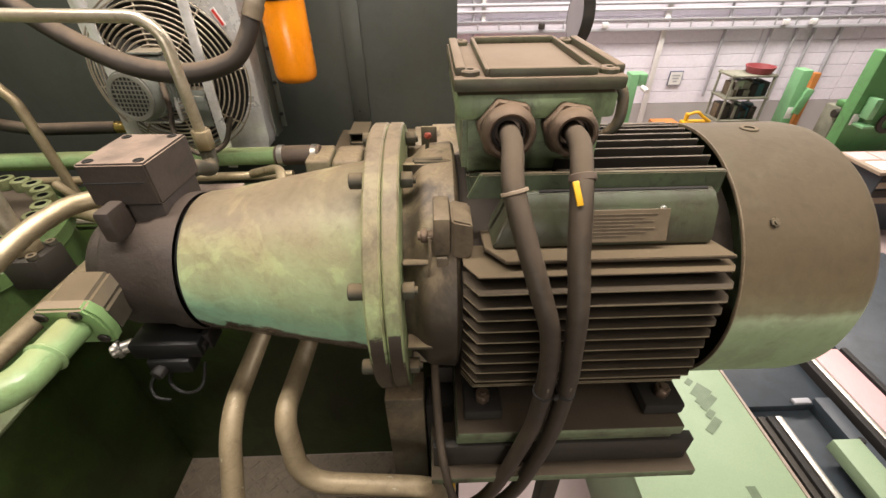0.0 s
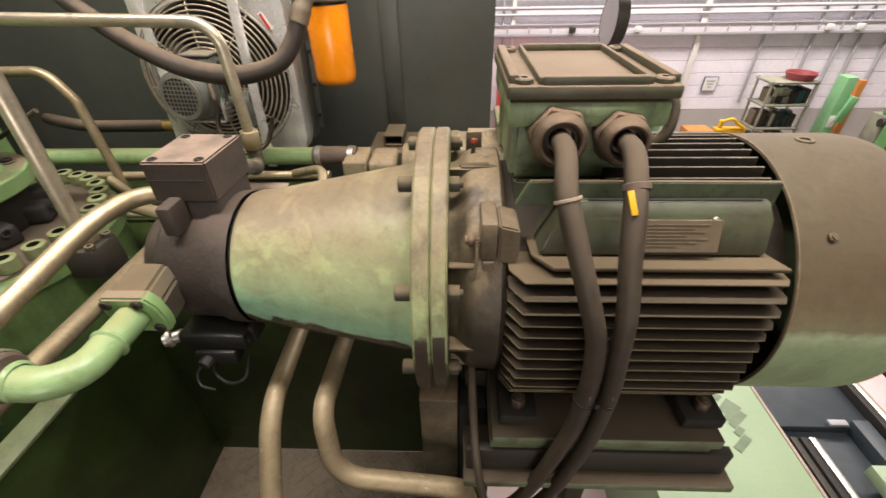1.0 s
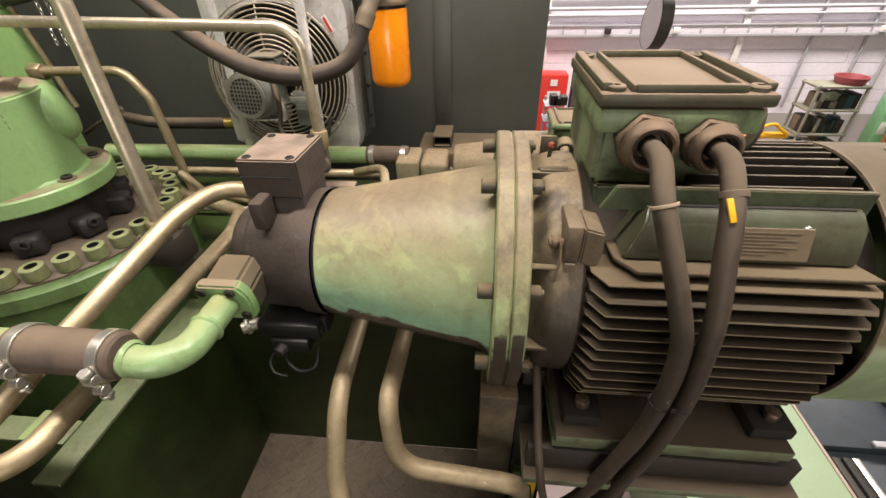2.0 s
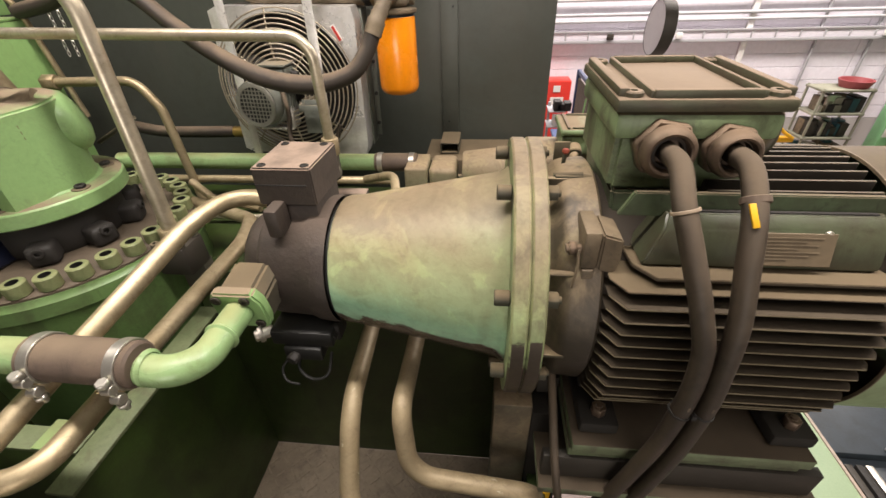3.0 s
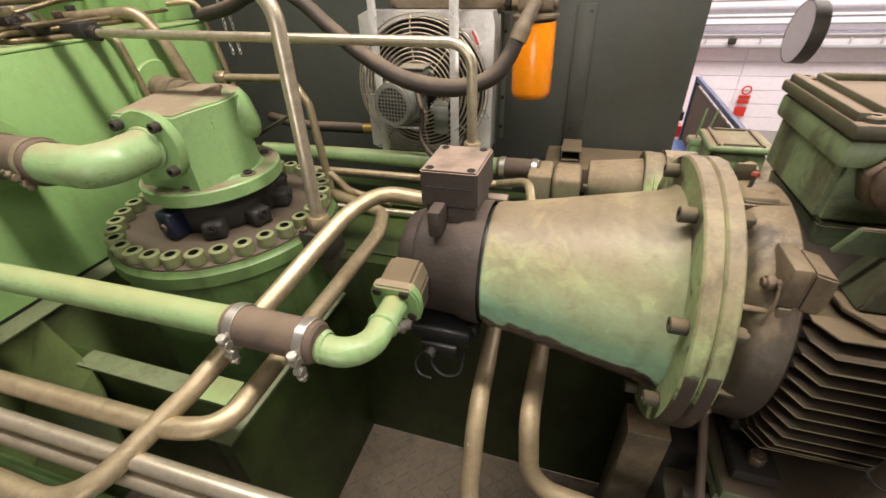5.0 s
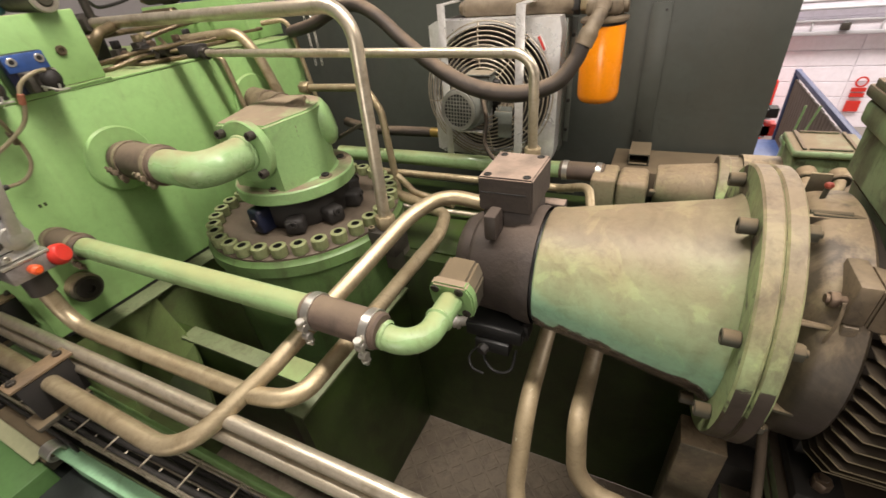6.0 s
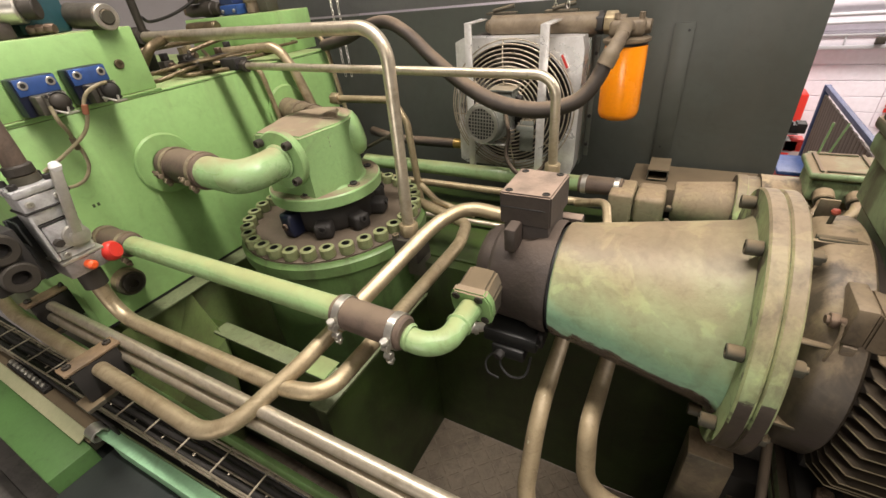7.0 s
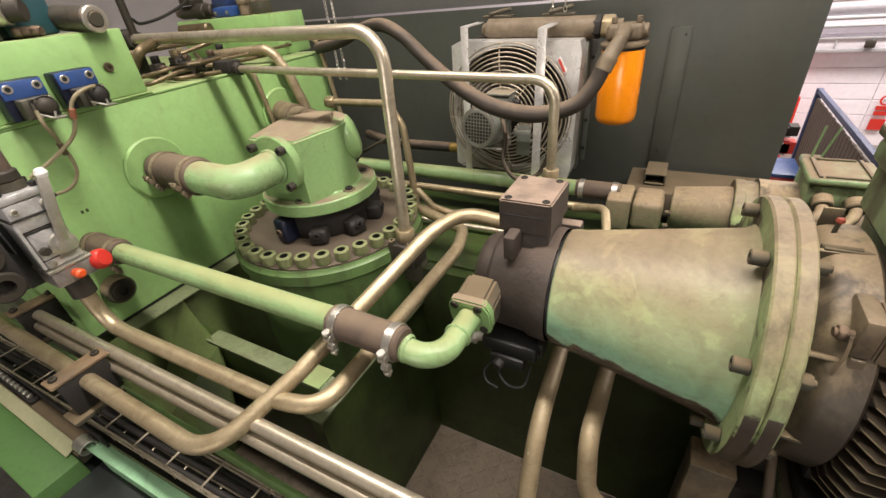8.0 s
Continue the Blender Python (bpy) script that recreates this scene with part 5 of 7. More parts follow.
# motor-driven adjusters on top of the manifold
adj = thing("valve_actuator", "blue and grey actuator with a round end cap", "actuator")
part("housing", box(-1.98, -1.72, 0.46, 0.585, 3.074, 3.26, 0.012), "teal", adj)
part("orange_cap", rod((-1.76, 0.50, 3.19), (-1.70, 0.50, 3.185), 0.035, 24, 0.006), "orange", adj, "orange plastic cap")
part("barrel", rod((-1.74, 0.60, 3.112), (-1.60, 0.62, 3.10), 0.0335, 32, 0.006), "coil_grey", adj)
part("end_cap", ring((-1.601, 0.62, 3.10), (1, 0.1, -0.08), 0.021, 0.034, 0.01, 28, 0.003), "zinc", adj)
part("end_plug", rod((-1.612, 0.619, 3.101), (-1.588, 0.6215, 3.099), 0.0195, 20, 0.003), "dusty_iron", adj)
adj2 = thing("valve_actuator", "bright steel cylinder with dark collar on the manifold", "actuator")
part("barrel", rod((-1.80, 0.36, 3.145), (-1.685, 0.475, 3.137), 0.034, 28, 0.004), "zinc", adj2)
part("collar", rod((-1.685, 0.475, 3.137), (-1.66, 0.50, 3.135), 0.026, 20, 0.003), "dark_steel", adj2)
part("seat", box(-1.9, -1.70, 0.3, 0.44, 3.073, 3.112, 0.004), "pump_iron", adj2)
for k in range(3):
    part("fitting", prism((-1.70 + 0.02 * k, 0.47 + 0.012 * k, 3.088), (-1.68 + 0.02 * k, 0.482 + 0.012 * k, 3.086), 0.013), "gland_metal", adj2)

# second manifold further back on the tank, with its small pipes
man2 = thing("valve_manifold", "light green manifold block with brown pilot valves", "manifold")
part("block", box(-2.45, -1.77, 1.39, 1.58, 2.8885, 3.056, 0.005), "tank_paint", man2)
part("pilot_valve", join(box(-2.30, -2.22, 1.34, 1.389, 2.995, 3.04, 0.01), rod((-2.37, 1.35, 3.02), (-2.15, 1.35, 3.02), 0.024, 20, 0.006)), "pilot_tube", man2)
blue_v = part("pilot_valve", box(-2.16, -2.04, 1.40, 1.5, 3.0575, 3.10, 0.006), "blue", man2)
part("pilot_cap", box(-2.155, -2.06, 1.405, 1.49, 3.1015, 3.17, 0.006), "fence_blue", blue_v)
for x_ in (-2.14, -2.06):
    hexbolt((x_, 1.40, 3.075), (0, -1, 0), 0.008, 0.006, "zinc", blue_v, "screw", True)
coil_v = part("pilot_coil", join(rod((-2.42, 1.42, 3.09), (-2.17, 1.42, 3.09), 0.028, 20, 0.006), rod((-2.30, 1.42, 3.09), (-2.22, 1.42, 3.09), 0.034, 20, 0.004), box(-2.36, -2.28, 1.38, 1.46, 3.12, 3.16, 0.008)), "dark_steel", man2)
part("nut", prism((-2.445, 1.42, 3.09), (-2.421, 1.42, 3.09), 0.024), "gland_metal", coil_v)
part("pilot_stem", join(rod((-1.99, 1.45, 3.0565), (-1.99, 1.45, 3.16), 0.028, 18, 0.004), prism((-1.99, 1.45, 3.10), (-1.99, 1.45, 3.125), 0.036)), "dusty_tan", man2)
part("pilot_stem", join(box(-1.93, -1.87, 1.43, 1.5, 3.0575, 3.11, 0.006), rod((-1.90, 1.46, 3.1105), (-1.90, 1.46, 3.15), 0.018, 16, 0.003)), "dusty_iron", man2)
sag = thing("pilot_cable", "thin dark cable sagging to the pilot valve", "cable")
part("sheath", sweep(spline([(-1.96, 0.915, 3.09), (-2.06, 1.0, 3.072), (-2.14, 1.15, 3.088), (-2.23, 1.32, 3.13), (-2.30, 1.40, 3.17)], 8), 0.006, 10), "black_iron", sag)
for y in (0.93, 0.98, 1.04, 1.1):
    cl = thing("pilot_fitting", "dark dusty hydraulic screw fitting on the tank", "fitting", "pilot fittings")
    part("nut", prism((-1.80, y, 2.915), (-1.755, y + 0.01, 2.915), 0.018), "dark_steel", cl)
    part("body", box(-1.85, -1.80, y - 0.016, y + 0.016, 2.889, 2.935, 0.004), "black_iron", cl)


def pipe(name, label, points, r, bend, mat, seg=24, nuts=()):
    t = thing(name, label, "pipe")
    part("tube", tube(points, r, bend, seg), mat, t)
    for a, b, rn in nuts:
        part("nut", prism(a, b, rn), "brass_tube", t)
    return t


for k, (pts, r) in enumerate([
    ([(-1.755, 0.93, 2.915), (-1.70, 0.85, 2.92), (-1.72, 0.75, 2.90), (-1.9, 0.72, 2.90)], 0.007),
    ([(-1.75, 0.99, 2.915), (-1.68, 1.1, 2.915), (-1.68, 1.28, 2.915), (-1.9, 1.35, 2.915)], 0.007),
    ([(-1.75, 1.05, 2.925), (-1.70, 1.2, 2.93), (-1.72, 1.42, 2.93), (-1.9, 1.46, 2.93)], 0.006),
    ([(-1.9, 0.84, 2.91), (-1.70, 0.84, 2.90), (-1.66, 1.0, 2.895)], 0.008),
    ([(-1.85, 0.75, 2.90), (-1.78, 0.80, 3.0), (-1.84, 0.90, 3.015)], 0.016),
]):
    pipe("pilot_pipe", "small dull brass pilot pipe on the tank", pts, r, 0.03, "pilot_tube", 12)

pipe("riser_pipe", "dark steel pipe rising behind the manifold", [(-1.97, 0.905, 3.045), (-1.955, 0.90, 3.25), (-1.94, 0.89, 3.7)], 0.014, 1.0, "dark_steel", 16)
gend = thing("pipe_union", "dark dusty screw union at the pipe end", "fitting")
part("nut", prism((-2.03, 0.907, 3.026), (-1.972, 0.905, 3.026), 0.034), "dark_steel", gend)
part("body", box(-2.10, -2.032, 0.87, 0.95, 2.889, 3.06, 0.01), "black_iron", gend)
# small pilot pipes and fittings in the corner behind the manifold
for k, (x_, y_, z_) in enumerate(((-1.90, 0.76, 2.93), (-1.86, 0.88, 2.945), (-1.93, 1.0, 2.95), (-1.88, 1.12, 2.93), (-1.95, 1.22, 2.94), (-2.05, 1.1, 2.95))):
    fb = thing("pilot_fitting", "dark dusty hydraulic screw fitting on the tank", "fitting", "pilot fittings")
    part("body", box(x_ - 0.022, x_ + 0.022, y_ - 0.02, y_ + 0.02, 2.889, z_, 0.005), "dark_steel", fb)
    part("nut", prism((x_, y_, z_ + 0.0005), (x_, y_, z_ + 0.025), 0.017), ("gland_metal", "black_iron", "brass_tube")[k % 3], fb)
    part("side_nut", prism((x_ + 0.0225, y_, z_ - 0.02), (x_ + 0.045, y_, z_ - 0.02), 0.014), ("black_iron", "gland_metal")[k % 2], fb)
for pts, r in (([(-1.85, 0.76, 2.91), (-1.78, 0.86, 2.925), (-1.80, 1.02, 2.93), (-1.92, 1.08, 2.95)], 0.007),
               ([(-1.81, 0.88, 2.925), (-1.74, 0.97, 2.93), (-1.76, 1.18, 2.935), (-1.9, 1.24, 2.93)], 0.007),
               ([(-1.88, 1.0, 2.96), (-1.84, 1.12, 2.985), (-1.90, 1.3, 2.99), (-2.0, 1.385, 2.99)], 0.008),
               ([(-1.97, 0.72, 2.93), (-1.93, 0.80, 2.985), (-1.90, 0.95, 2.99), (-1.96, 1.15, 2.985), (-2.1, 1.385, 2.98)], 0.0095)):
    pipe("pilot_pipe", "small dull brass pilot pipe on the tank", pts, r, 0.03, "pilot_tube", 12)

# ---- pipes ----
goose = pipe("gooseneck_pipe", "thick bent steel pipe rising from beside the cylinder", [(-0.834, 0.842, 2.45), (-0.826, 0.862, 3.012), (-1.97, 0.905, 3.025)], 0.0182, [0.085], "steel_tube",
             nuts=[((-0.834, 0.842, 2.415), (-0.834, 0.843, 2.455), 0.031)])
part("block", box(-0.88, -0.79, 0.80, 0.885, 2.33, 2.413, 0.005), "dark_steel", goose)
for dx, dy in ((-0.034, -0.03), (0.034, -0.03), (0.034, 0.03)):
    hexbolt((-0.835 + dx, 0.842 + dy, 2.413), (0, 0, 1), 0.011, 0.012, "dusty_iron", goose, socket=True)
part("bracket", box(-0.90, -0.80, 0.86, 0.90, 2.23, 2.329, 0.004), "dusty_iron", goose)
un = thing("pipe_union", "dark dusty screw union at the pipe end", "fitting")
part("body", box(-1.70, -1.612, 0.985, 1.045, 2.889, 2.93, 0.006), "black_iron", un)
part("nut", prism((-1.611, 1.0135, 2.90), (-1.58, 1.012, 2.8995), 0.022), "dark_steel", un)
drain = pipe("drain_pipe", "thin bent steel pipe running over the pump", [(-0.418, 0.985, 2.62), (-0.412, 0.965, 2.877), (-1.60, 1.013, 2.90)], 0.0125, 0.055, "steel_tube",
             nuts=[((-0.42, 0.987, 2.60), (-0.417, 0.984, 2.645), 0.022)])
part("elbow_fitting", join(prism((-0.42, 0.988, 2.56), (-0.42, 0.987, 2.60), 0.018), sweep(spline([(-0.42, 0.988, 2.575), (-0.412, 0.965, 2.56), (-0.385, 0.9, 2.585), (-0.35, 0.81, 2.63), (-0.345, 0.77, 2.64)], 6), 0.016, 16)), "dusty_iron", drain)
pipe("drain_tail", "short bent brass-coloured pipe behind the pump", [(-0.36, 1.05, 2.50), (-0.27, 1.02, 2.53), (-0.25, 0.94, 2.50), (-0.30, 0.86, 2.44)], 0.012, 0.04, "brass_tube", 14)
pipe("pressure_pipe", "thick yellow-passivated steel pressure pipe", [(-0.38, 0.80, 2.552), (-0.595, 0.80, 2.575), (-0.648, 0.71, 2.558), (-0.757, 0.283, 2.42), (-0.83, 0.085, 2.358), (-1.82, 0.088, 2.352), (-1.94, 0.10, 2.40), (-1.97, 0.11, 2.65), (-1.97, 0.11, 3.3)], 0.019, [0.09, 0.3, 0.1, 0.11, 0.2, 0.12, 0.5], "brass_tube", 28)
pipe("return_pipe", "yellow-passivated steel return pipe", [(-1.05, 1.14, 2.39), (-0.97, 1.09, 2.40), (-0.70, 0.985, 2.40), (-0.664, 0.87, 2.40), (-0.664, 0.25, 2.40), (-0.75, 0.225, 2.395), (-1.41, 0.213, 2.385), (-1.42, 0.21, 2.53)], 0.019, [0.05, 0.05, 0.3, 0.075, 0.3, 0.085], "brass_tube", 28)
pipe("front_pipe", "long straight steel pipe along the frame", [(-0.2, 0.183, 2.375), (-1.72, 0.153, 2.375)], 0.0148, 0.1, "steel_tube")
pipe("front_pipe", "long straight steel pipe along the frame", [(-0.2, 0.169, 2.342), (-1.72, 0.139, 2.342)], 0.0148, 0.1, "steel_tube")
pipe("branch_pipe", "bent brass-coloured pipe behind the valve", [(-1.49, 1.325, 2.708), (-1.175, 1.325, 2.71), (-1.12, 1.325, 2.62), (-1.10, 1.325, 2.232)], 0.015, 0.07, "brass_tube", 20, [((-1.50, 1.325, 2.708), (-1.455, 1.325, 2.708), 0.026)])
pipe("branch_pipe", "bent brass-coloured pipe dropping over the tank edge", [(-1.9, 1.15, 2.93), (-1.62, 1.20, 2.94), (-1.575, 1.22, 2.85), (-1.54, 1.26, 2.62)], 0.02, 0.06, "brass_tube", 20)
pipe("branch_pipe", "thin brass-coloured pipe bent over the tank edge", [(-1.7, 1.40, 2.95), (-1.6, 1.44, 2.955), (-1.585, 1.45, 2.87), (-1.56, 1.47, 2.55)], 0.0095, 0.035, "brass_tube", 16)
pipe("branch_pipe", "thin brass-coloured pipe down the tank face", [(-1.70, 1.05, 2.905), (-1.60, 1.075, 2.875), (-1.595, 1.105, 2.60)], 0.0095, 0.03, "brass_tube", 16)
pipe("branch_pipe", "short slanting pipe behind the cylinder", [(-0.95, 1.12, 2.45), (-0.86, 1.07, 2.42), (-0.70, 1.05, 2.40)], 0.012, 0.05, "brass_tube", 14)
thinrod = thing("tie_rod", "thin rusty rod beside the valve", "rod")
part("rod", rod((-1.14, 1.06, 2.60), (-0.985, 1.05, 2.675), 0.006, 10), "dusty_iron", thinrod)

suction = thing("suction_pipe", "light green suction pipe with rubber sleeve and clamps", "pipe")
part("tube", tube([(-1.545, 0.345, 2.532), (-0.64, 0.36, 2.532)], 0.0275, 0.1, 32), "pipe_green", suction)
part("elbow", tube([(-0.56, 0.36, 2.525), (-0.445, 0.358, 2.507), (-0.445, 0.50, 2.506)], 0.0243, 0.085, 32), "pipe_green", suction)
part("weld", ring((-0.445, 0.435, 2.506), (0, 1, 0), 0.023, 0.0283, 0.01, 32, 0.004), "pipe_green", suction)
part("weld", ring((-0.515, 0.36, 2.520), (1, 0, 0), 0.023, 0.028, 0.01, 32, 0.004), "pipe_green", suction)
part("sleeve", rod((-0.69, 0.36, 2.531), (-0.517, 0.36, 2.527), 0.0343, 36, 0.004), "coupling", suction, "brown rubber sleeve")
part("sleeve", rod((-1.63, 0.343, 2.532), (-1.465, 0.346, 2.532), 0.0345, 32, 0.004), "coupling", suction, "brown rubber sleeve")
hose_clamp((-0.668, 0.36, 2.5305), (1, 0, 0), 0.0348, suction, (0, -1.0, -0.12), 0.017)
hose_clamp((-0.537, 0.36, 2.5275), (1, 0, 0), 0.0348, suction, (0, -1.0, -0.12), 0.017)
hose_clamp((-1.49, 0.345, 2.532), (1, 0, 0), 0.035, suction, (0, -0.9, -0.4), 0.016, "rust_tan")
hose_clamp((-1.60, 0.343, 2.532), (1, 0, 0), 0.035, suction, (0, -0.9, -0.4), 0.016, "rust_tan")
pipe("lower_pipe", "bent steel pipe coming out under the bell housing", [(-0.31, 0.855, 2.225), (-0.29, 0.50, 2.243), (-0.285, 0.40, 2.10), (-0.24, 0.29, 1.95), (-0.1, 0.15, 1.9)], 0.0205, [0.12, 0.08, 0.05], "speckled_tube", 28)
pipe("lower_pipe", "bent steel pipe coming out under the bell housing", [(-0.178, 0.855, 2.235), (-0.182, 0.495, 2.25), (-0.165, 0.445, 2.10), (0.10, 0.44, 2.07), (0.125, 0.5, 1.85)], 0.0205, [0.05, 0.075, 0.05], "speckled_tube", 28)

# rear pipes in front of the partition
rear = thing("rear_suction_pipe", "light green pipe with a black sleeve behind the pump", "pipe")
part("tube", tube([(-1.44, 1.40, 2.402), (-0.40, 1.40, 2.404)], 0.03, 0.1, 28), "pipe_green", rear)
part("sleeve", rod((-0.425, 1.40, 2.404), (-0.27, 1.40, 2.405), 0.033, 28, 0.003), "coupling", rear)
for x in (-0.405, -0.29):
    part("clamp_band", ring((x - 0.009, 1.40, 2.404), (1, 0, 0), 0.0335, 0.036, 0.018, 32, 0.0006), "zinc", rear)
pipe("rear_thin_pipe", "thin brass-coloured pipe behind the pump", [(-1.43, 1.34, 2.355), (-0.36, 1.34, 2.36)], 0.014, 0.1, "brass_tube", 18)
pipe("rear_thin_pipe", "dark thin pipe behind the pump", [(-1.40, 1.30, 2.27), (-0.2, 1.32, 2.265)], 0.012, 0.1, "dusty_iron", 16)
pipe("rear_thin_pipe", "thin dusty pipe under the green one", [(-1.35, 1.22, 2.262), (-0.25, 1.25, 2.256)], 0.010, 0.1, "steel_tube", 16)
rh = thing("rear_hose", "black rubber hose with brass end by the cooler", "hose")
part("hose", sweep(spline([(-1.55, 1.62, 2.47), (-1.35, 1.56, 2.462), (-1.15, 1.53, 2.47), (-1.02, 1.535, 2.47)], 8), 0.022, 20), "rubber", rh)
part("ferrule", join(rod((-1.03, 1.535, 2.47), (-0.975, 1.535, 2.47), 0.021, 20, 0.002), prism((-0.974, 1.535, 2.47), (-0.955, 1.535, 2.47), 0.018)), "brass", rh)

# second pump set behind the first
p2 = thing("rear_pump", "dusty brown second hydraulic pump beside the rear pipe", "pump")
part("body", join(box(-0.305, -0.225, 1.31, 1.45, 2.30, 2.42, 0.01, 3), box(-0.222, -0.125, 1.315, 1.46, 2.31, 2.415, 0.02, 4)), "rear_tan", p2)
for z in (2.335, 2.385):
    hexbolt((-0.118, 1.33, z), (1, -0.2, 0), 0.01, 0.014, "dusty_iron", p2)
m2 = thing("rear_motor", "dusty green second motor standing behind the first", "motor")
part("bell", lathe([(-0.105, 0.066), (-0.10, 0.07), (0.06, 0.088)], (0, 1.40, 2.375), X, 48), "rear_tan", m2)
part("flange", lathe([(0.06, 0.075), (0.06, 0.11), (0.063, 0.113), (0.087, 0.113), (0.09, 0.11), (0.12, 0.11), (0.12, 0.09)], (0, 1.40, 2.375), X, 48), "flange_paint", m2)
part("body", lathe([(0.12, 0.12), (0.45, 0.12), (0.46, 0.1)], (0, 1.40, 2.375), X, 40), "motor_paint", m2)
b2 = part("terminal_box", join(box(0.215, 0.36, 1.30, 1.44, 2.475, 2.54, 0.012, 3), box(0.205, 0.37, 1.29, 1.45, 2.542, 2.563, 0.008, 3)), "motor_green", m2)
part("lid_rim", join(box(0.225, 0.235, 1.295, 1.445, 2.562, 2.569, 0.003), box(0.335, 0.345, 1.295, 1.445, 2.562, 2.569, 0.003), box(0.24, 0.33, 1.297, 1.305, 2.562, 2.569, 0.003), box(0.24, 0.33, 1.435, 1.443, 2.562, 2.569, 0.003)), "lid_paint", b2)
for x in (0.25, 0.32):
    part("gland", join(rod((x, 1.30, 2.502), (x, 1.265, 2.492), 0.024, 20, 0.003), sweep(spline([(x, 1.27, 2.493), (x - 0.01, 1.24, 2.478), (x - 0.04, 1.22, 2.44), (x - 0.05, 1.24, 2.38)], 6), 0.014, 14)), "motor_paint", b2)

# ---- oil cooler ----
FY = 1.5
cooler = thing("oil_cooler", "aluminium oil cooler with a round wire fan guard", "cooler")
part("core", box(-0.90, -0.47, 1.585, 1.70, 2.415, 2.90, 0.003), "dark_steel", cooler)
shroud = bmesh.new()
sx0, sx1, sz0, sz1, fcx, fcz, fr = -0.948, -0.452, 2.398, 2.898, -0.712, 2.648, 0.236
seg = 64
inner = [shroud.verts.new((fcx + fr * math.cos(2 * math.pi * i / seg), FY, fcz + fr * math.sin(2 * math.pi * i / seg))) for i in range(seg)]


def to_edge(dx, dz):
    kx = ((sx1 if dx > 0 else sx0) - fcx) / dx if abs(dx) > 1e-6 else 9
    kz = ((sz1 if dz > 0 else sz0) - fcz) / dz if abs(dz) > 1e-6 else 9
    k = min(kx, kz)
    return fcx + dx * k, fcz + dz * k


outer = []
for i in range(seg):
    ex, ez = to_edge(math.cos(2 * math.pi * i / seg), math.sin(2 * math.pi * i / seg))
    outer.append(shroud.verts.new((ex, FY, ez)))
for i in range(seg):
    shroud.faces.new((inner[i], inner[(i + 1) % seg], outer[(i + 1) % seg], outer[i]))
for ring_, dy in ((inner, 0.05), (outer, 0.08)):
    back = [shroud.verts.new((v.co.x, FY + dy, v.co.z)) for v in ring_]
    for i in range(seg):
        shroud.faces.new((ring_[i], ring_[(i + 1) % seg], back[(i + 1) % seg], back[i]))
part("shroud", shroud, "aluminium", cooler, "", 30)
part("lining", box(sx0 + 0.01, sx1 - 0.01, FY + 0.058, FY + 0.08, sz0 + 0.01, sz1 - 0.01, 0.001), "black_iron", cooler)
for r in [0.075 + 0.0145 * k for k in range(13)]:
    part("guard_ring", sweep([(fcx + r * math.cos(2 * math.pi * i / 56), FY - 0.012 - 0.05 * math.sqrt(max(0, 1 - (r / 0.252) ** 2)), fcz + r * math.sin(2 * math.pi * i / 56)) for i in range(57)], 0.0026, 6, False), "wire_dusty", cooler)
for a in [radians(52 + 45 * k) for k in range(8)]:
    part("guard_spoke", sweep([(fcx + r * math.cos(a), FY - 0.009 - 0.05 * math.sqrt(max(0, 1 - (r / 0.252) ** 2)), fcz + r * math.sin(a)) for r in (0.06, 0.1, 0.14, 0.18, 0.22, 0.249)], 0.003, 6), "wire_dusty", cooler)
part("fan_hub", lathe([(0, 0.05), (0.06, 0.05), (0.07, 0.04)], (fcx, FY + 0.055, fcz), (0, -1, 0), 28), "black_iron", cooler)
for k in range(7):
    a = 2 * math.pi * k / 7
    part("fan_blade", box(0.045, 0.2, -0.002, 0.002, -0.035, 0.035, 0.001, 1, m=Matrix.Translation((fcx, FY + 0.03, fcz)) @ Matrix.Rotation(a, 4, "Y") @ Matrix.Rotation(radians(30), 4, "X")), "dark_steel", cooler)
for x0, x1, zt in ((-0.866, -0.838, 2.958), (-0.584, -0.553, 2.948)):
    part("strap", join(box(x0, x1, FY - 0.085, FY - 0.079, 2.36, zt, 0.001), box(x0, x1, FY - 0.079, FY + 0.06, zt - 0.005, zt, 0.001)), "aluminium", cooler)
flank = part("side_flange", join(box(sx1 - 0.03, sx1 + 0.004, FY + 0.081, FY + 0.15, sz0 + 0.012, sz1 - 0.012, 0.002), box(sx1 + 0.0045, sx1 + 0.024, FY + 0.146, FY + 0.15, sz0 + 0.03, sz1 - 0.02, 0.001)), "fan_grey", cooler, "dull grey side flange with screws")
for k in range(4):
    hexbolt((sx1 + 0.014, FY + 0.146, sz0 + 0.08 + 0.115 * k), (0, -1, 0), 0.007, 0.006, "black_iron", flank, "screw")
fm = part("fan_motor", join(lathe([(0, 0.07), (0.02, 0.078), (0.12, 0.078), (0.14, 0.074)], (-0.763, FY - 0.005, 2.614), (-0.12, -1, 0.06), 40)), "fan_grey", cooler, "grey green ribbed fan motor")
for h_ in (0.03, 0.046, 0.062, 0.078, 0.094):
    part("rib", ring((-0.763 - 0.12 * h_, FY - 0.005 - h_, 2.614 + 0.06 * h_), (-0.12, -1, 0.06), 0.07, 0.083, 0.003, 40, 0.0006), "fan_grey", fm)
fbox = part("connection_box", box(-0.755, -0.665, FY - 0.125, FY - 0.03, 2.685, 2.735, 0.008), "fan_grey", fm)
part("box_lid", box(-0.758, -0.662, FY - 0.128, FY - 0.027, 2.736, 2.744, 0.003), "fan_grey", fbox)
part("box_gland", rod((-0.664, FY - 0.08, 2.71), (-0.64, FY - 0.08, 2.705), 0.012, 16, 0.002), "black_iron", fbox)
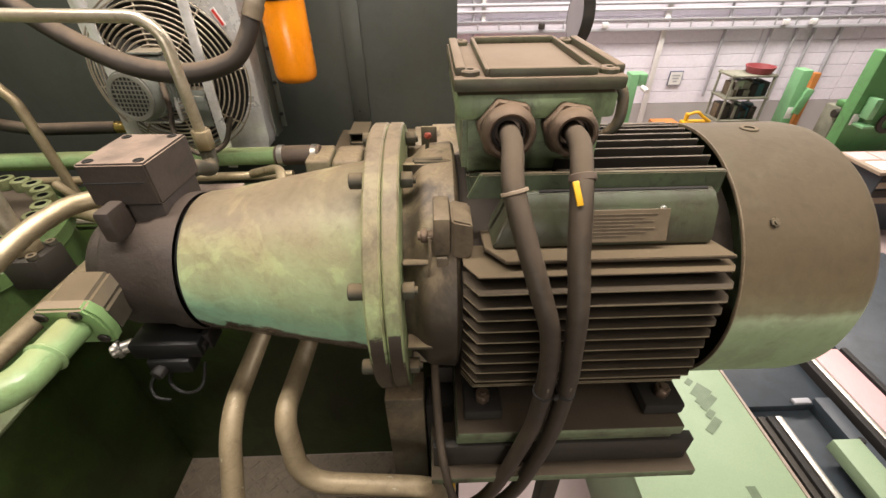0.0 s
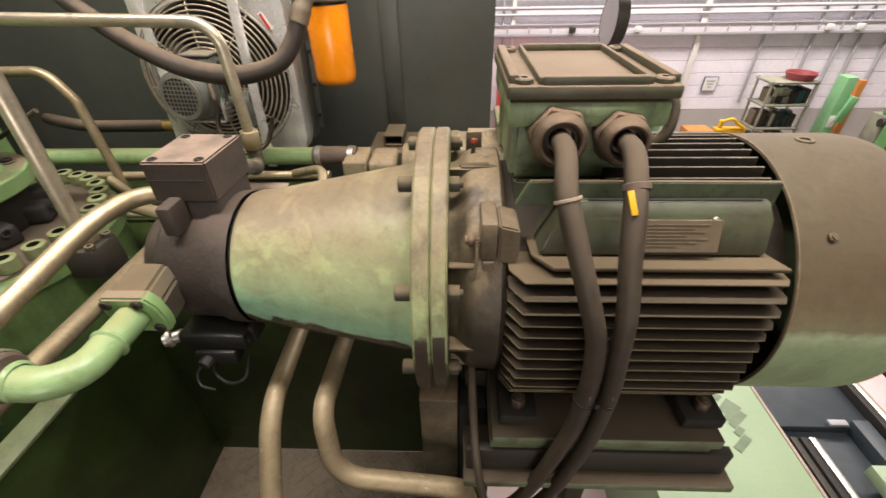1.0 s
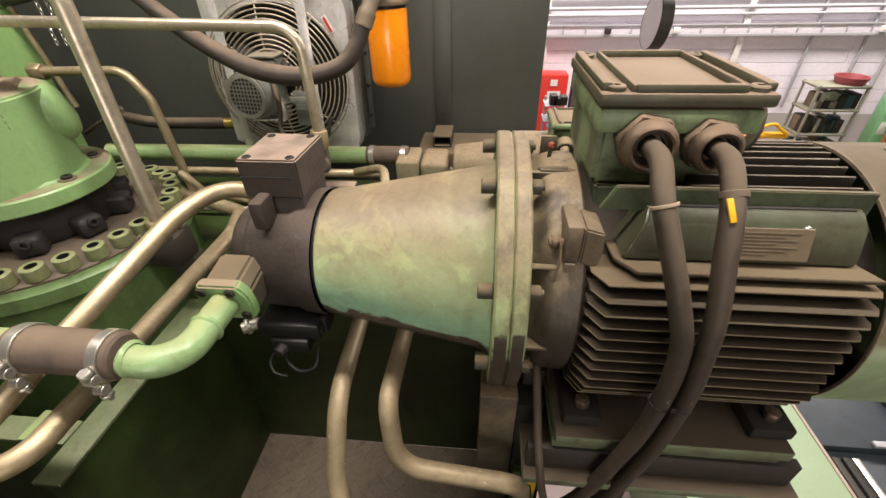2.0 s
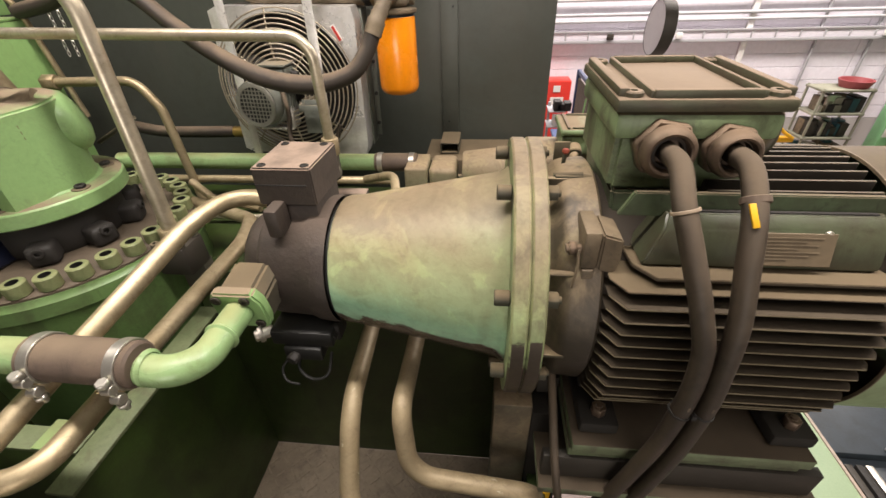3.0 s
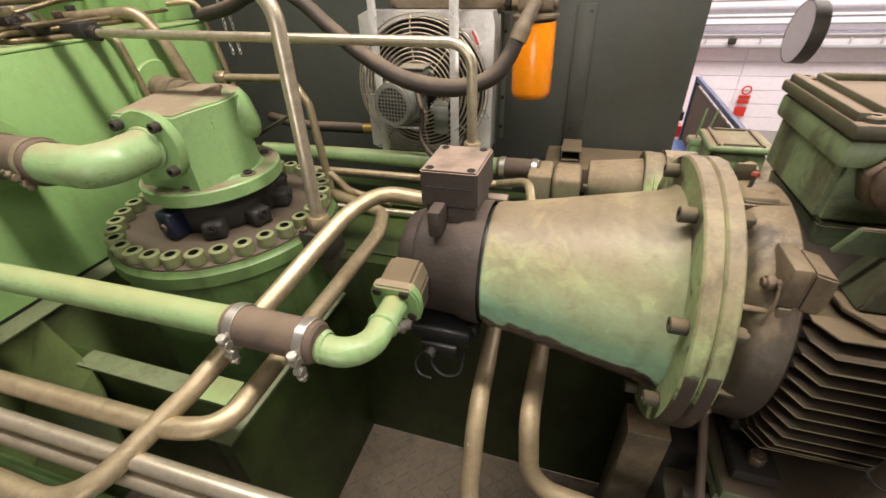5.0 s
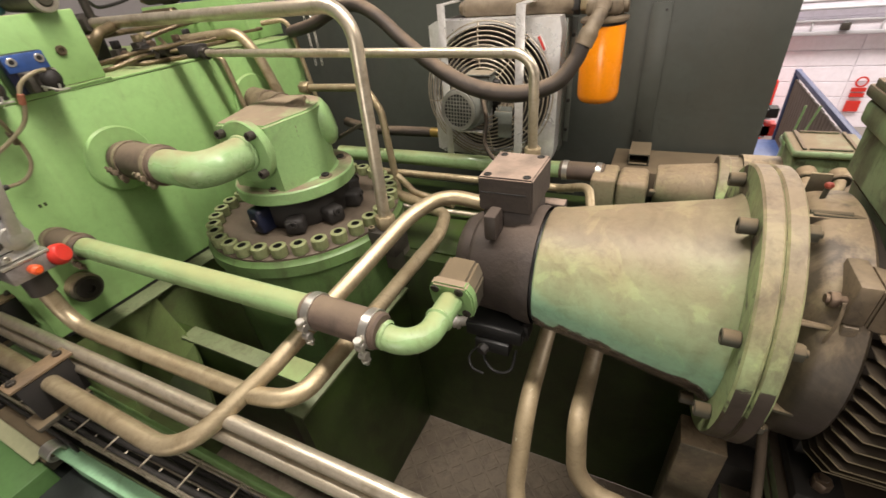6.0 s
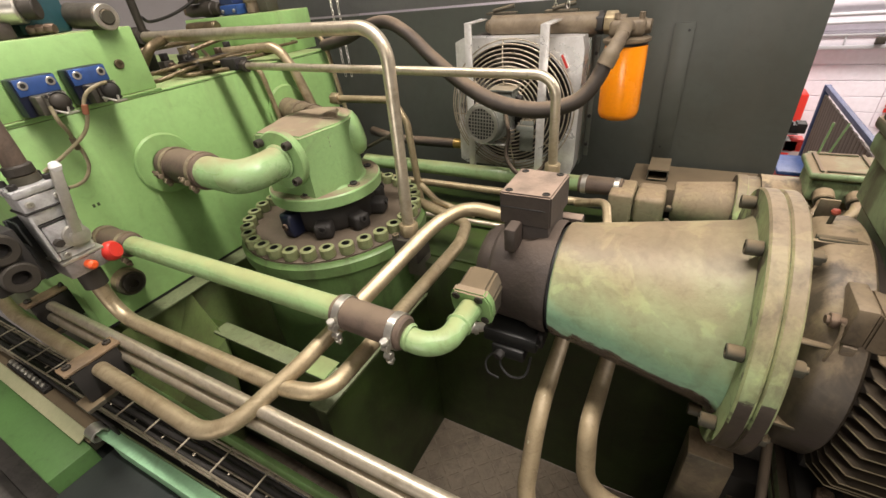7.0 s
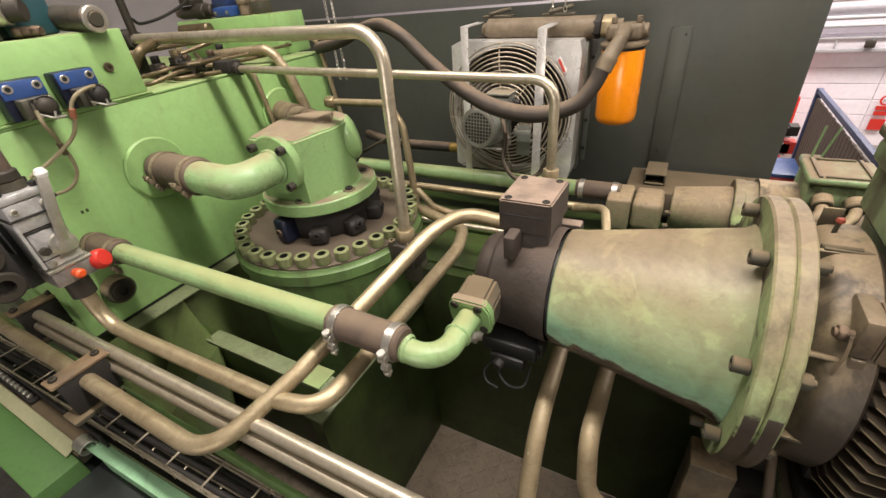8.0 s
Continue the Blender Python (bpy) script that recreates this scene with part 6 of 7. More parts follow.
part("motor_foot", join(box(-0.82, -0.70, FY - 0.075, FY - 0.012, 2.515, 2.522, 0.001), box(-0.70, -0.694, FY - 0.075, FY - 0.012, 2.522, 2.60, 0.001)), "aluminium", fm)
fm_c = Vector((-0.763, FY - 0.005, 2.612)) + Vector((-0.12, -1, 0.06)).normalized() * 0.141
part("end_grille", join(ring(fm_c, (-0.12, -1, 0.06), 0.058, 0.072, 0.005, 36, 0.001),
                        *[box(-0.058 + 0.0128 * k, -0.0545 + 0.0128 * k, -0.0025, 0.0025, -math.sqrt(max(0.0001, 0.06 ** 2 - (0.0128 * k - 0.0562) ** 2)), math.sqrt(max(0.0001, 0.06 ** 2 - (0.0128 * k - 0.0562) ** 2)), 0, m=Matrix.Translation(fm_c) @ Matrix.Rotation(radians(-7), 4, "Z") @ Matrix.Rotation(radians(-3.4), 4, "X")) for k in range(1, 9)],
                        *[box(-math.sqrt(max(0.0001, 0.06 ** 2 - (0.0128 * k - 0.0562) ** 2)), math.sqrt(max(0.0001, 0.06 ** 2 - (0.0128 * k - 0.0562) ** 2)), -0.0025, 0.0025, -0.058 + 0.0128 * k, -0.0545 + 0.0128 * k, 0, m=Matrix.Translation(fm_c) @ Matrix.Rotation(radians(-7), 4, "Z") @ Matrix.Rotation(radians(-3.4), 4, "X")) for k in range(1, 9)]), "grid_grey", fm)
part("grille_back", lathe([(0, 0.06), (0.002, 0.06)], fm_c - Vector((-0.12, -1, 0.06)).normalized() * 0.0008, (-0.12, -1, 0.06), 32), "black", fm)
part("motor_bracket", join(box(-0.655, -0.60, FY - 0.062, FY - 0.058, 2.50, 2.62, 0.001), box(-0.655, -0.60, FY - 0.0575, FY - 0.015, 2.616, 2.62, 0.001), box(-0.66, -0.5925, FY - 0.086, FY - 0.08, 2.585, 2.607, 0.001), box(-0.66, -0.654, FY - 0.079, FY - 0.02, 2.585, 2.607, 0.001)), "fan_grey", cooler)
part("flex", sweep(spline([(-0.70, 1.40, 2.66), (-0.66, 1.33, 2.60), (-0.655, 1.30, 2.52), (-0.60, 1.30, 2.46), (-0.53, 1.33, 2.48), (-0.50, 1.36, 2.56)], 8), 0.008, 12), "cable", cooler)
part("header", lathe([(0, 0.03), (0.004, 0.036), (0.40, 0.036), (0.404, 0.03)], (-0.835, 1.60, 2.928), X, 24), "dusty_tan", cooler)
part("header_top", box(-0.86, -0.47, 1.575, 1.66, 2.902, 2.951, 0.02, 4), "dusty_tan", cooler)
fit_ = part("fitting", join(rod((-0.475, 1.60, 2.928), (-0.44, 1.60, 2.928), 0.027, 20), prism((-0.44, 1.60, 2.928), (-0.415, 1.60, 2.928), 0.038)), "black_iron", cooler)
part("union_nut", prism((-0.412, 1.60, 2.928), (-0.372, 1.60, 2.928), 0.038, 6, 0.003), "brass_tube", fit_)
part("union_tail", rod((-0.371, 1.60, 2.928), (-0.345, 1.60, 2.928), 0.024, 20), "dusty_tan", fit_)
part("warning_label", box(-0.538, -0.522, FY - 0.0025, FY - 0.0005, 2.792, 2.848, 0, m=Matrix.Translation((-0.516, 0, 2.82)) @ Matrix.Rotation(radians(-28), 4, "Y") @ Matrix.Translation((0.53, 0, -2.82))), "white", cooler)
part("warning_stripe", box(-0.534, -0.526, FY - 0.0045, FY - 0.003, 2.796, 2.844, 0, m=Matrix.Translation((-0.516, 0, 2.82)) @ Matrix.Rotation(radians(-28), 4, "Y") @ Matrix.Translation((0.53, 0, -2.82))), "red", cooler)
for x in (-0.80, -0.57):
    part("lifting_bracket", join(box(x - 0.06, x + 0.06, 1.60, 1.63, 2.965, 2.973, 0.002), rod((x - 0.03, 1.6, 2.978), (x + 0.05, 1.615, 2.993), 0.007, 10)), "dusty_iron", cooler)


def chain(name, x, y, z0, z1):
    ch = thing(name, "thin steel hanging chain", "chain")
    link = bm_mesh("link", sweep([(0.0055 * math.cos(a), 0, 0.011 * math.sin(a)) for a in [2 * math.pi * i / 12 for i in range(13)]], 0.0017, 6, False))
    n_ = int((z1 - z0) / 0.017)
    for k in range(n_):
        ob = part("link", link, "zinc", ch)
        ob.matrix_local = Matrix.Translation((x, y, z0 + 0.017 * k)) @ Matrix.Rotation(radians(90 * (k % 2)), 4, "Z")


chain("lifting_chain", -0.60, 1.60, 2.983, 3.5)
chain("lifting_chain", -0.555, 1.60, 2.983, 3.5)
chain("lifting_chain", -1.66, 1.62, 2.75, 3.5)
chain("lifting_chain", -1.62, 1.62, 2.75, 3.5)

cooler.matrix_world = Matrix.Translation((-0.738, FY, 2.65)) @ Matrix.Rotation(radians(1.3), 4, "Y") @ Matrix.Translation((0.72, -FY, -2.65))

# ---- oil filter with its hose ----
FX, FYY = -0.339, 1.54
flt = thing("oil_filter", "bright orange spin-on oil filter canister", "filter")
part("canister", lathe([(2.618, 0.0), (2.618, 0.052), (2.622, 0.060), (2.632, 0.066), (2.645, 0.0685), (2.852, 0.0685), (2.858, 0.066)], (FX, FYY, 0), Z, 56, False), "orange", flt)
part("seal", lathe([(2.859, 0.064), (2.866, 0.064)], (FX, FYY, 0), Z, 48), "black", flt)
part("seam", ring((FX, FYY, 2.742), Z, 0.068, 0.0689, 0.0016, 56), "orange", flt)
part("cap_plate", lathe([(2.867, 0.072), (2.87, 0.075), (2.878, 0.075), (2.884, 0.06)], (FX, FYY, 0), Z, 48), "dusty_tan", flt)
head = part("head", join(box(FX - 0.055, FX + 0.055, FYY - 0.045, FYY + 0.045, 2.885, 2.935, 0.014, 3), rod((FX + 0.05, FYY, 2.91), (FX + 0.07, FYY, 2.91), 0.022, 20, 0.003)), "dusty_tan", flt)
for dx in (-0.035, 0.04):
    part("plug", rod((FX + dx, FYY - 0.02, 2.935), (FX + dx, FYY - 0.02, 2.955), 0.009, 14, 0.002), "dusty_tan", head)
hose = thing("cooler_hose", "thick black rubber hose sagging in front of the cooler", "hose")
HP = [(-0.36, 1.335, 2.85), (-0.385, 1.32, 2.79), (-0.43, 1.30, 2.735), (-0.51, 1.285, 2.708), (-0.60, 1.28, 2.705), (-0.72, 1.285, 2.728), (-0.85, 1.30, 2.79), (-0.97, 1.32, 2.87), (-1.08, 1.35, 2.945), (-1.19, 1.38, 2.985), (-1.32, 1.41, 2.97), (-1.45, 1.43, 2.93), (-1.6, 1.45, 2.905)]
hose_line = spline(HP, 8)
part("hose", sweep(hose_line, [0.0235 + 0.0045 * math.exp(-((i_ - 34) / 16) ** 2) for i_ in range(len(hose_line))], 24), "rubber", hose)
part("ferrule", sweep(spline([(-0.332, 1.38, 2.91), (-0.34, 1.36, 2.89), (-0.352, 1.342, 2.864), (-0.366, 1.33, 2.83)], 5), [0.0205] * 5 + [0.0225] * 5 + [0.0265] * 6, 20), "dusty_tan", hose)
part("elbow", sweep(spline([(-0.335, 1.50, 2.914), (-0.333, 1.44, 2.92), (-0.332, 1.40, 2.92), (-0.333, 1.375, 2.905)], 6), 0.022, 20), "dusty_tan", hose)

# ---- hand valve on the riser ----
VX, VY = -1.42, 0.21
hv = thing("ball_valve", "steel block ball valve with lever on a riser", "valve")
part("riser", rod((VX, VY, 2.50), (VX, VY, 2.56), 0.028, 24), "dark_steel", hv)
part("lower_flange", box(VX - 0.042, VX + 0.042, VY - 0.045, VY + 0.045, 2.556, 2.598, 0.005), "block_steel", hv)
part("middle_block", box(VX - 0.036, VX + 0.036, VY - 0.038, VY + 0.038, 2.608, 2.70, 0.005), "valve_steel", hv)
part("joint", box(VX - 0.038, VX + 0.038, VY - 0.04, VY + 0.04, 2.7015, 2.7065, 0.001), "black_iron", hv)
part("upper_block", box(VX - 0.038, VX + 0.038, VY - 0.045, VY + 0.04, 2.708, 2.775, 0.005), "valve_steel", hv)
part("top_flange", box(VX - 0.043, VX + 0.043, VY - 0.05, VY + 0.046, 2.776, 2.796, 0.006), "valve_steel", hv)
for dx_, dy_ in ((-0.03, -0.036), (0.03, -0.036), (0.03, 0.032), (-0.03, 0.032)):
    hexbolt((VX + dx_, VY + dy_, 2.796), Z, 0.009, 0.012, "black_iron", hv, socket=True)
part("neck", lathe([(2.7965, 0.03), (2.815, 0.028)], (VX, VY, 0), Z, 28), "dusty_iron", hv)
part("joint", box(VX - 0.037, VX + 0.037, VY - 0.039, VY + 0.039, 2.63, 2.6325, 0.0005), "black_iron", hv)
part("side_plate", box(VX - 0.02, VX + 0.038, VY - 0.047, VY - 0.0395, 2.612, 2.735, 0.002), "valve_steel", hv)
part("layer_plate", box(VX - 0.042, VX + 0.043, VY - 0.049, VY + 0.044, 2.737, 2.742, 0.001), "black_iron", hv)
part("layer_plate", box(VX - 0.044, VX + 0.045, VY - 0.047, VY + 0.047, 2.5985, 2.607, 0.002), "zinc", hv)
part("side_plug", prism((VX + 0.036, VY - 0.026, 2.655), (VX + 0.05, VY - 0.026, 2.655), 0.011), "dark_steel", hv)
part("spindle", lathe([(0, 0.028), (0.012, 0.028), (0.014, 0.018), (0.026, 0.018), (0.028, 0.0)], (VX + 0.036, VY + 0.012, 2.655), X, 28, False), "zinc", hv)
lever = part("lever", box(-0.006, 0.006, -0.011, 0.011, 0.0, 0.155, 0.003, m=Matrix.Translation((VX + 0.057, VY + 0.012, 2.665)) @ Matrix.Rotation(radians(-12), 4, "X")), "zinc", hv)
part("lever_knob", lathe([(0, 0), (0.002, 0.009), (0.012, 0.013), (0.022, 0.009), (0.025, 0)], (VX + 0.057, VY + 0.047, 2.81), Z, 20), "white", lever)
for y_, z_ in ((VY - 0.03, 2.758), (VY + 0.026, 2.758), (VY - 0.026, 2.62), (VY + 0.028, 2.685)):
    hexbolt((VX + 0.038, y_, z_), X, 0.008, 0.008, "zinc", hv, socket=True)
part("red_knob", lathe([(0, 0.018), (0.004, 0.024), (0.012, 0.0265), (0.024, 0.0255), (0.031, 0.02), (0.033, 0.0)], (VX + 0.022, VY + 0.052, 2.575), (0.85, 0.45, 0.25), 28, False), "red", hv, "bright red knob")
part("orange_knob", lathe([(0, 0.011), (0.02, 0.012), (0.026, 0.007), (0.026, 0)], (VX + 0.042, VY, 2.578), (1, 0.1, 0), 22, False), "red_orange", hv, "orange knob")
hose2 = thing("riser_hose", "brown dusty hose rising from the ball valve", "hose")
part("hose", sweep(spline([(VX, VY, 2.82), (VX, VY + 0.001, 2.9), (VX - 0.02, VY, 3.0), (VX - 0.12, VY - 0.02, 3.12)], 8), 0.022, 24), "coupling", hose2)
part("collar", rod((VX, VY, 2.815), (VX, VY, 2.84), 0.028, 28, 0.004), "dark_steel", hose2)
gb = thing("valve_block", "dark oily valve block with round ports", "valve")
part("block", box(VX - 0.09, VX + 0.02, 0.04, 0.135, 2.58, 2.72, 0.008), "black_iron", gb)
for z_ in (2.615, 2.688):
    part("port", ring((VX + 0.021, 0.09, z_), X, 0.018, 0.036, 0.02, 28, 0.004), "dark_steel", gb)
side_rail = thing("valve_bracket", "grey steel angle behind the ball valve", "bracket")
part("angle", join(box(VX - 0.06, VX - 0.052, 0.14, 0.24, 2.55, 2.72, 0.002), box(VX - 0.05, VX + 0.0, 0.145, 0.149, 2.66, 2.72, 0.001)), "dark_slate", side_rail)

# ---- pipe clamps, cable tray and side frame ----
def pipe_clamp(x, y0, y1, z, label):
    c = thing("pipe_clamp", label, "clamp", "pipe clamps")
    part("top_plate", box(x - 0.028, x + 0.022, y0, y1, z, z + 0.008, 0.002), "rust_plate", c)
    part("cheek", box(x + 0.006, x + 0.02, y0 + 0.01, y1 - 0.01, z - 0.10, z - 0.0015, 0.003), "black_iron", c)
    part("foot", box(x - 0.03, x + 0.035, y0 - 0.01, y1 - 0.02, z - 0.115, z - 0.1015, 0.003), "dusty_iron", c)
    for y_ in (y0 + 0.018, y1 - 0.018):
        hexbolt((x - 0.004, y_, z + 0.008), Z, 0.010, 0.008, "dark_steel", c)


pipe_clamp(-1.315, 0.022, 0.15, 2.385, "rusty steel pipe clamp with two bolts")
pipe_clamp(-1.73, 0.10, 0.225, 2.40, "dark steel pipe clamp at the pipe ends")
rail = thing("clamp_rail", "dark green steel rail carrying the pipe clamps", "beam")
part("rail", box(-2.4, 0.05, 0.145, 0.157, 2.15, 2.2, 0.003), "shaded_green", rail)

SKEW = Matrix.Translation((-1.0, 0.08, 0)) @ Matrix.Rotation(radians(2.0), 4, "Z")
tray = thing("cable_tray", "grey wire mesh cable tray", "cable tray")
tray.matrix_world = SKEW
for y_, z_ in ((-0.008, 2.15), (-0.008, 2.12), (0.012, 2.10), (0.028, 2.10), (0.045, 2.10), (0.06, 2.12), (0.06, 2.15)):
    part("wire", rod((-1.5, y_, z_), (0.55, y_, z_), 0.0029, 8), "wire_dusty", tray)
for k in range(15):
    x_ = -1.45 + 0.135 * k
    part("cross_wire", sweep([(x_, -0.008, 2.155), (x_, -0.008, 2.0975), (x_, 0.06, 2.0975), (x_, 0.06, 2.155)], 0.0029, 6), "wire_dusty", tray)
    part("top_wire", rod((x_, -0.012, 2.154), (x_, 0.064, 2.154), 0.0026, 6), "wire_dusty", tray)
for k, (y_, r_) in enumerate(((0.008, 0.0075), (0.034, 0.009), (0.05, 0.007))):
    cb = thing("tray_cable", "black cable lying in the wire tray", "cable", "tray cables")
    cb.matrix_world = SKEW
    pts = [(-1.5 + 0.2 * i, y_ + 0.003 * math.sin(i * 1.7 + k), 2.1035 + r_) for i in range(11)]
    part("sheath", sweep(spline(pts, 6), r_, 12), "black_iron", cb)
beam = thing("side_beam", "mint green painted steel beam below the tray", "beam")
beam.matrix_world = SKEW
part("web", box(-0.35, 1.02, -0.058, -0.05, 1.98, 2.091, 0.003), "mint", beam)
part("top_flange", box(-0.44, 1.02, -0.058, -0.024, 2.092, 2.10, 0.002), "mint", beam)
part("lip", box(-0.44, 1.02, -0.0235, -0.02, 2.08, 2.106, 0.001), "rim_paint", beam)
part("floor_plate", box(-1.6, 1.02, -0.024, 0.08, 2.03, 2.04, 0.002), "black_iron", beam)
sbox = thing("side_box", "green sheet steel box with a pale folded lid", "box")
part("body", box(-2.7, -1.40, -0.128, -0.018, 1.4305, 2.095, 0.005), "machine_green", sbox)
part("skirt", box(-2.7, -1.402, -0.0175, 0.14, 1.4305, 2.01, 0.003), "dark_slate", sbox)
part("lid", box(-2.7, -1.44, -0.03, 0.006, 2.103, 2.108, 0.002, m=Matrix.Translation((0, -0.02, 2.1)) @ Matrix.Rotation(radians(20), 4, "X") @ Matrix.Translation((0, 0.02, -2.1))), "pale_lid", sbox)
part("channel", box(-2.7, -1.42, -0.016, 0.048, 2.06, 2.098, 0.003), "dusty_iron", sbox)
part("duct", ring((-1.44, 0.012, 2.115), (1, 0, -0.2), 0.018, 0.023, 0.04, 24, 0.002), "zinc", sbox)
edge_ = thing("box_rail", "grey steel rail beside the wire tray", "rail")
part("rail", box(-2.7, -1.36, 0.036, 0.044, 2.098, 2.14, 0.002), "black_iron", edge_)
tstrip = thing("terminal_strip", "black terminal strip with a row of screws", "terminal strip")
part("rail", box(-2.05, -1.76, 0.008, 0.034, 2.0985, 2.112, 0.003), "black_iron", tstrip)
for k in range(9):
    hexbolt((-2.03 + 0.031 * k, 0.022, 2.112), Z, 0.008, 0.012, "zinc", tstrip, "screw")

# ---- low machine beside the motor base ----
mc = thing("machine_cover", "pale green flat machine cover with lettering", "machine cover")
part("sheet", box(1.55, 2.72, 0.4, 3.0, -0.26, -0.23, 0.006), "pale_green", mc)
part("edge", box(2.7205, 2.745, 0.4, 3.0, -0.30, -0.222, 0.004), "edge_pink", mc)
part("front_panel", box(1.57, 2.70, 0.42, 2.98, FLOOR, -0.262, 0.004), "pale_green", mc)
for k, (a_, b_, w_) in enumerate((((2.342, 2.275), (2.402, 2.323), 0.05), ((2.353, 2.153), (2.472, 2.257), 0.085), ((2.342, 2.083), (2.509, 2.213), 0.055), ((2.357, 2.026), (2.518, 2.144), 0.055), ((2.294, 1.821), (2.435, 1.931), 0.06), ((2.358, 1.95), (2.428, 2.007), 0.05))):
    p_, d_ = Vector((*a_, -0.2295 + 0.0008 * k)), Vector((b_[0] - a_[0], b_[1] - a_[1], 0))
    part("letter_bar", box(0, d_.length, -w_ / 2, w_ / 2, 0, 0.002, 0, m=Matrix.Translation(p_) @ Matrix.Rotation(math.atan2(d_.y, d_.x), 4, "Z")), "letter_green", mc)
part("letter_bar", box(2.33, 2.40, 1.30, 1.40, -0.2295, -0.2275, 0), "letter_green", mc)
lm = thing("slide_machine", "slate grey machine bed with steel guide rails", "machine")
part("bed", box(2.76, 6.6, 0.2, 4.7, FLOOR, -0.75, 0.01), "slate", lm)
part("table", box(2.77, 4.02, 2.3, 4.65, -0.748, -0.66, 0.01), "slate", lm)
part("table", box(4.5, 6.55, 0.8, 4.65, -0.748, -0.64, 0.01), "slate", lm)
part("wall_block", box(3.75, 3.9, 0.3, 2.34, -0.748, -0.6, 0.006), "slate", lm)
for x_, m_ in ((3.02, "black_iron"), (3.13, "dark_steel"), (3.22, "black_iron"), (3.3, "zinc"), (3.95, "black_iron"), (4.02, "zinc"), (4.45, "black_iron")):
    part("rail", box(x_, x_ + 0.06, 0.25, 2.2 if x_ < 3.5 else 2.9, -0.748, -0.66 if x_ < 3.5 else -0.56, 0.006), m_, lm)
part("pad", box(3.5, 3.74, 0.3, 1.87, -0.62, -0.50, 0.008), "pale_green", lm)
part("strip", box(4.1, 4.42, 0.3, 2.9, -0.60, -0.575, 0.004), "pink", lm)
part("handle", box(3.55, 3.72, 2.3, 2.36, -0.658, -0.62, 0.01), "pole_grey", lm)
part("knob", rod((3.84, 1.9, -0.6), (3.84, 1.9, -0.58), 0.03, 20, 0.004), "black_iron", lm)
ylw = thing("floor_marking", "yellow and black strip by the motor base", "marking")
part("strip", box(0.125, 0.152, 0.50, 0.506, 1.80, 1.956, 0.002), "yellow", ylw)
part("edge", box(0.1525, 0.16, 0.50, 0.506, 1.80, 1.956, 0.002), "black", ylw)
part("stem", box(0.13, 0.15, 0.5065, 0.544, 1.85, 1.9, 0.002), "dark_steel", ylw)

# ---- far side of the hall ----
YW = 10.9
def wall_run(name, label, z, r, mat):
    t = thing(name, label, "conduit", "wall conduits")
    part("run", rod((-2, YW - 0.06, z), (15.5, YW - 0.06, z), r, 12), mat, t)


wall_run("wall_pipe", "grey pipe running along the hall wall", 1.80, 0.03, "pole_grey")
wall_run("wall_pipe", "grey pipe running along the hall wall", 1.93, 0.035, "pole_grey")
wall_run("wall_pipe", "grey pipe running high along the hall wall", 2.22, 0.03, "pole_grey")
wall_run("wall_pipe", "pale pipe running high along the hall wall", 2.6, 0.05, "pole_grey")
duct = thing("cable_duct", "grey wall mounted cable duct with brackets", "cable duct")
part("trough", box(-2, 15.5, YW - 0.10, YW, 1.42, 1.60, 0.006), "wall_white", duct)
part("lip", box(-2, 15.5, YW - 0.125, YW - 0.102, 1.36, 1.425, 0.004), "pole_grey", duct)
part("lip", box(-2, 15.5, YW - 0.125, YW - 0.102, 1.585, 1.62, 0.004), "pole_grey", duct)
for k in range(34):
    part("bracket", box(-1.8 + 0.5 * k, -1.775 + 0.5 * k, YW - 0.12, YW - 0.101, 1.43, 1.585, 0.002), "pole_grey", duct)
for x_ in (2.62, 4.1, 8.35, 9.0):
    sb = thing("socket_box", "small dark box on the cable duct", "socket", "wall sockets")
    part("case", box(x_, x_ + 0.14, YW - 0.2, YW - 0.126, 1.44, 1.56, 0.01), "dark_steel" if x_ < 3 else "white", sb)
for x_, w_, m_ in ((5.66, 0.12, "white"), (7.14, 0.03, "pole_grey"), (8.27, 0.03, "pole_grey"), (8.89, 0.04, "pole_grey"), (9.31, 0.04, "pole_grey"), (9.96, 0.05, "pole_grey"), (1.35, 0.09, "white"), (1.12, 0.04, "pole_grey"), (12.0, 0.05, "pole_grey")):
    dp = thing("wall_post" if w_ > 0.06 else "down_pipe", "white painted upright on the hall wall" if w_ > 0.06 else "thin grey conduit going down the hall wall", "post" if w_ > 0.06 else "conduit")
    part("run", box(x_ - w_ / 2, x_ + w_ / 2, YW - 0.05, YW + 0.025, FLOOR if w_ > 0.035 else -0.2, 4.2, 0.004), m_, dp)
sign = thing("notice", "small white notice with a blue border on the wall", "notice")
part("board", box(6.12, 6.46, YW - 0.005, YW + 0.02, 0.08, 0.42, 0.002), "fence_blue", sign)
part("sheet", box(6.135, 6.445, YW - 0.009, YW - 0.006, 0.095, 0.405, 0), "white", sign)
for k, w_ in enumerate((0.2, 0.16, 0.1)):
    part("text_bar", box(6.29 - w_ / 2, 6.29 + w_ / 2, YW - 0.012, YW - 0.0095, 0.3 - 0.07 * k, 0.335 - 0.07 * k, 0), "pole_grey", sign)
ex = thing("fire_sign", "red and white fire point sign on the wall", "sign")
part("ring", ring((3.31, YW, 0.5), (0, -1, 0), 0.07, 0.1, 0.006, 28, 0), "red", ex)
for z_ in (0.22, 0.32):
    part("mark", box(3.2, 3.42, YW - 0.006, YW + 0.02, z_, z_ + 0.07, 0), "red", ex)
part("square", box(3.2, 3.42, YW - 0.006, YW + 0.02, -0.06, 0.14, 0), "red", ex)

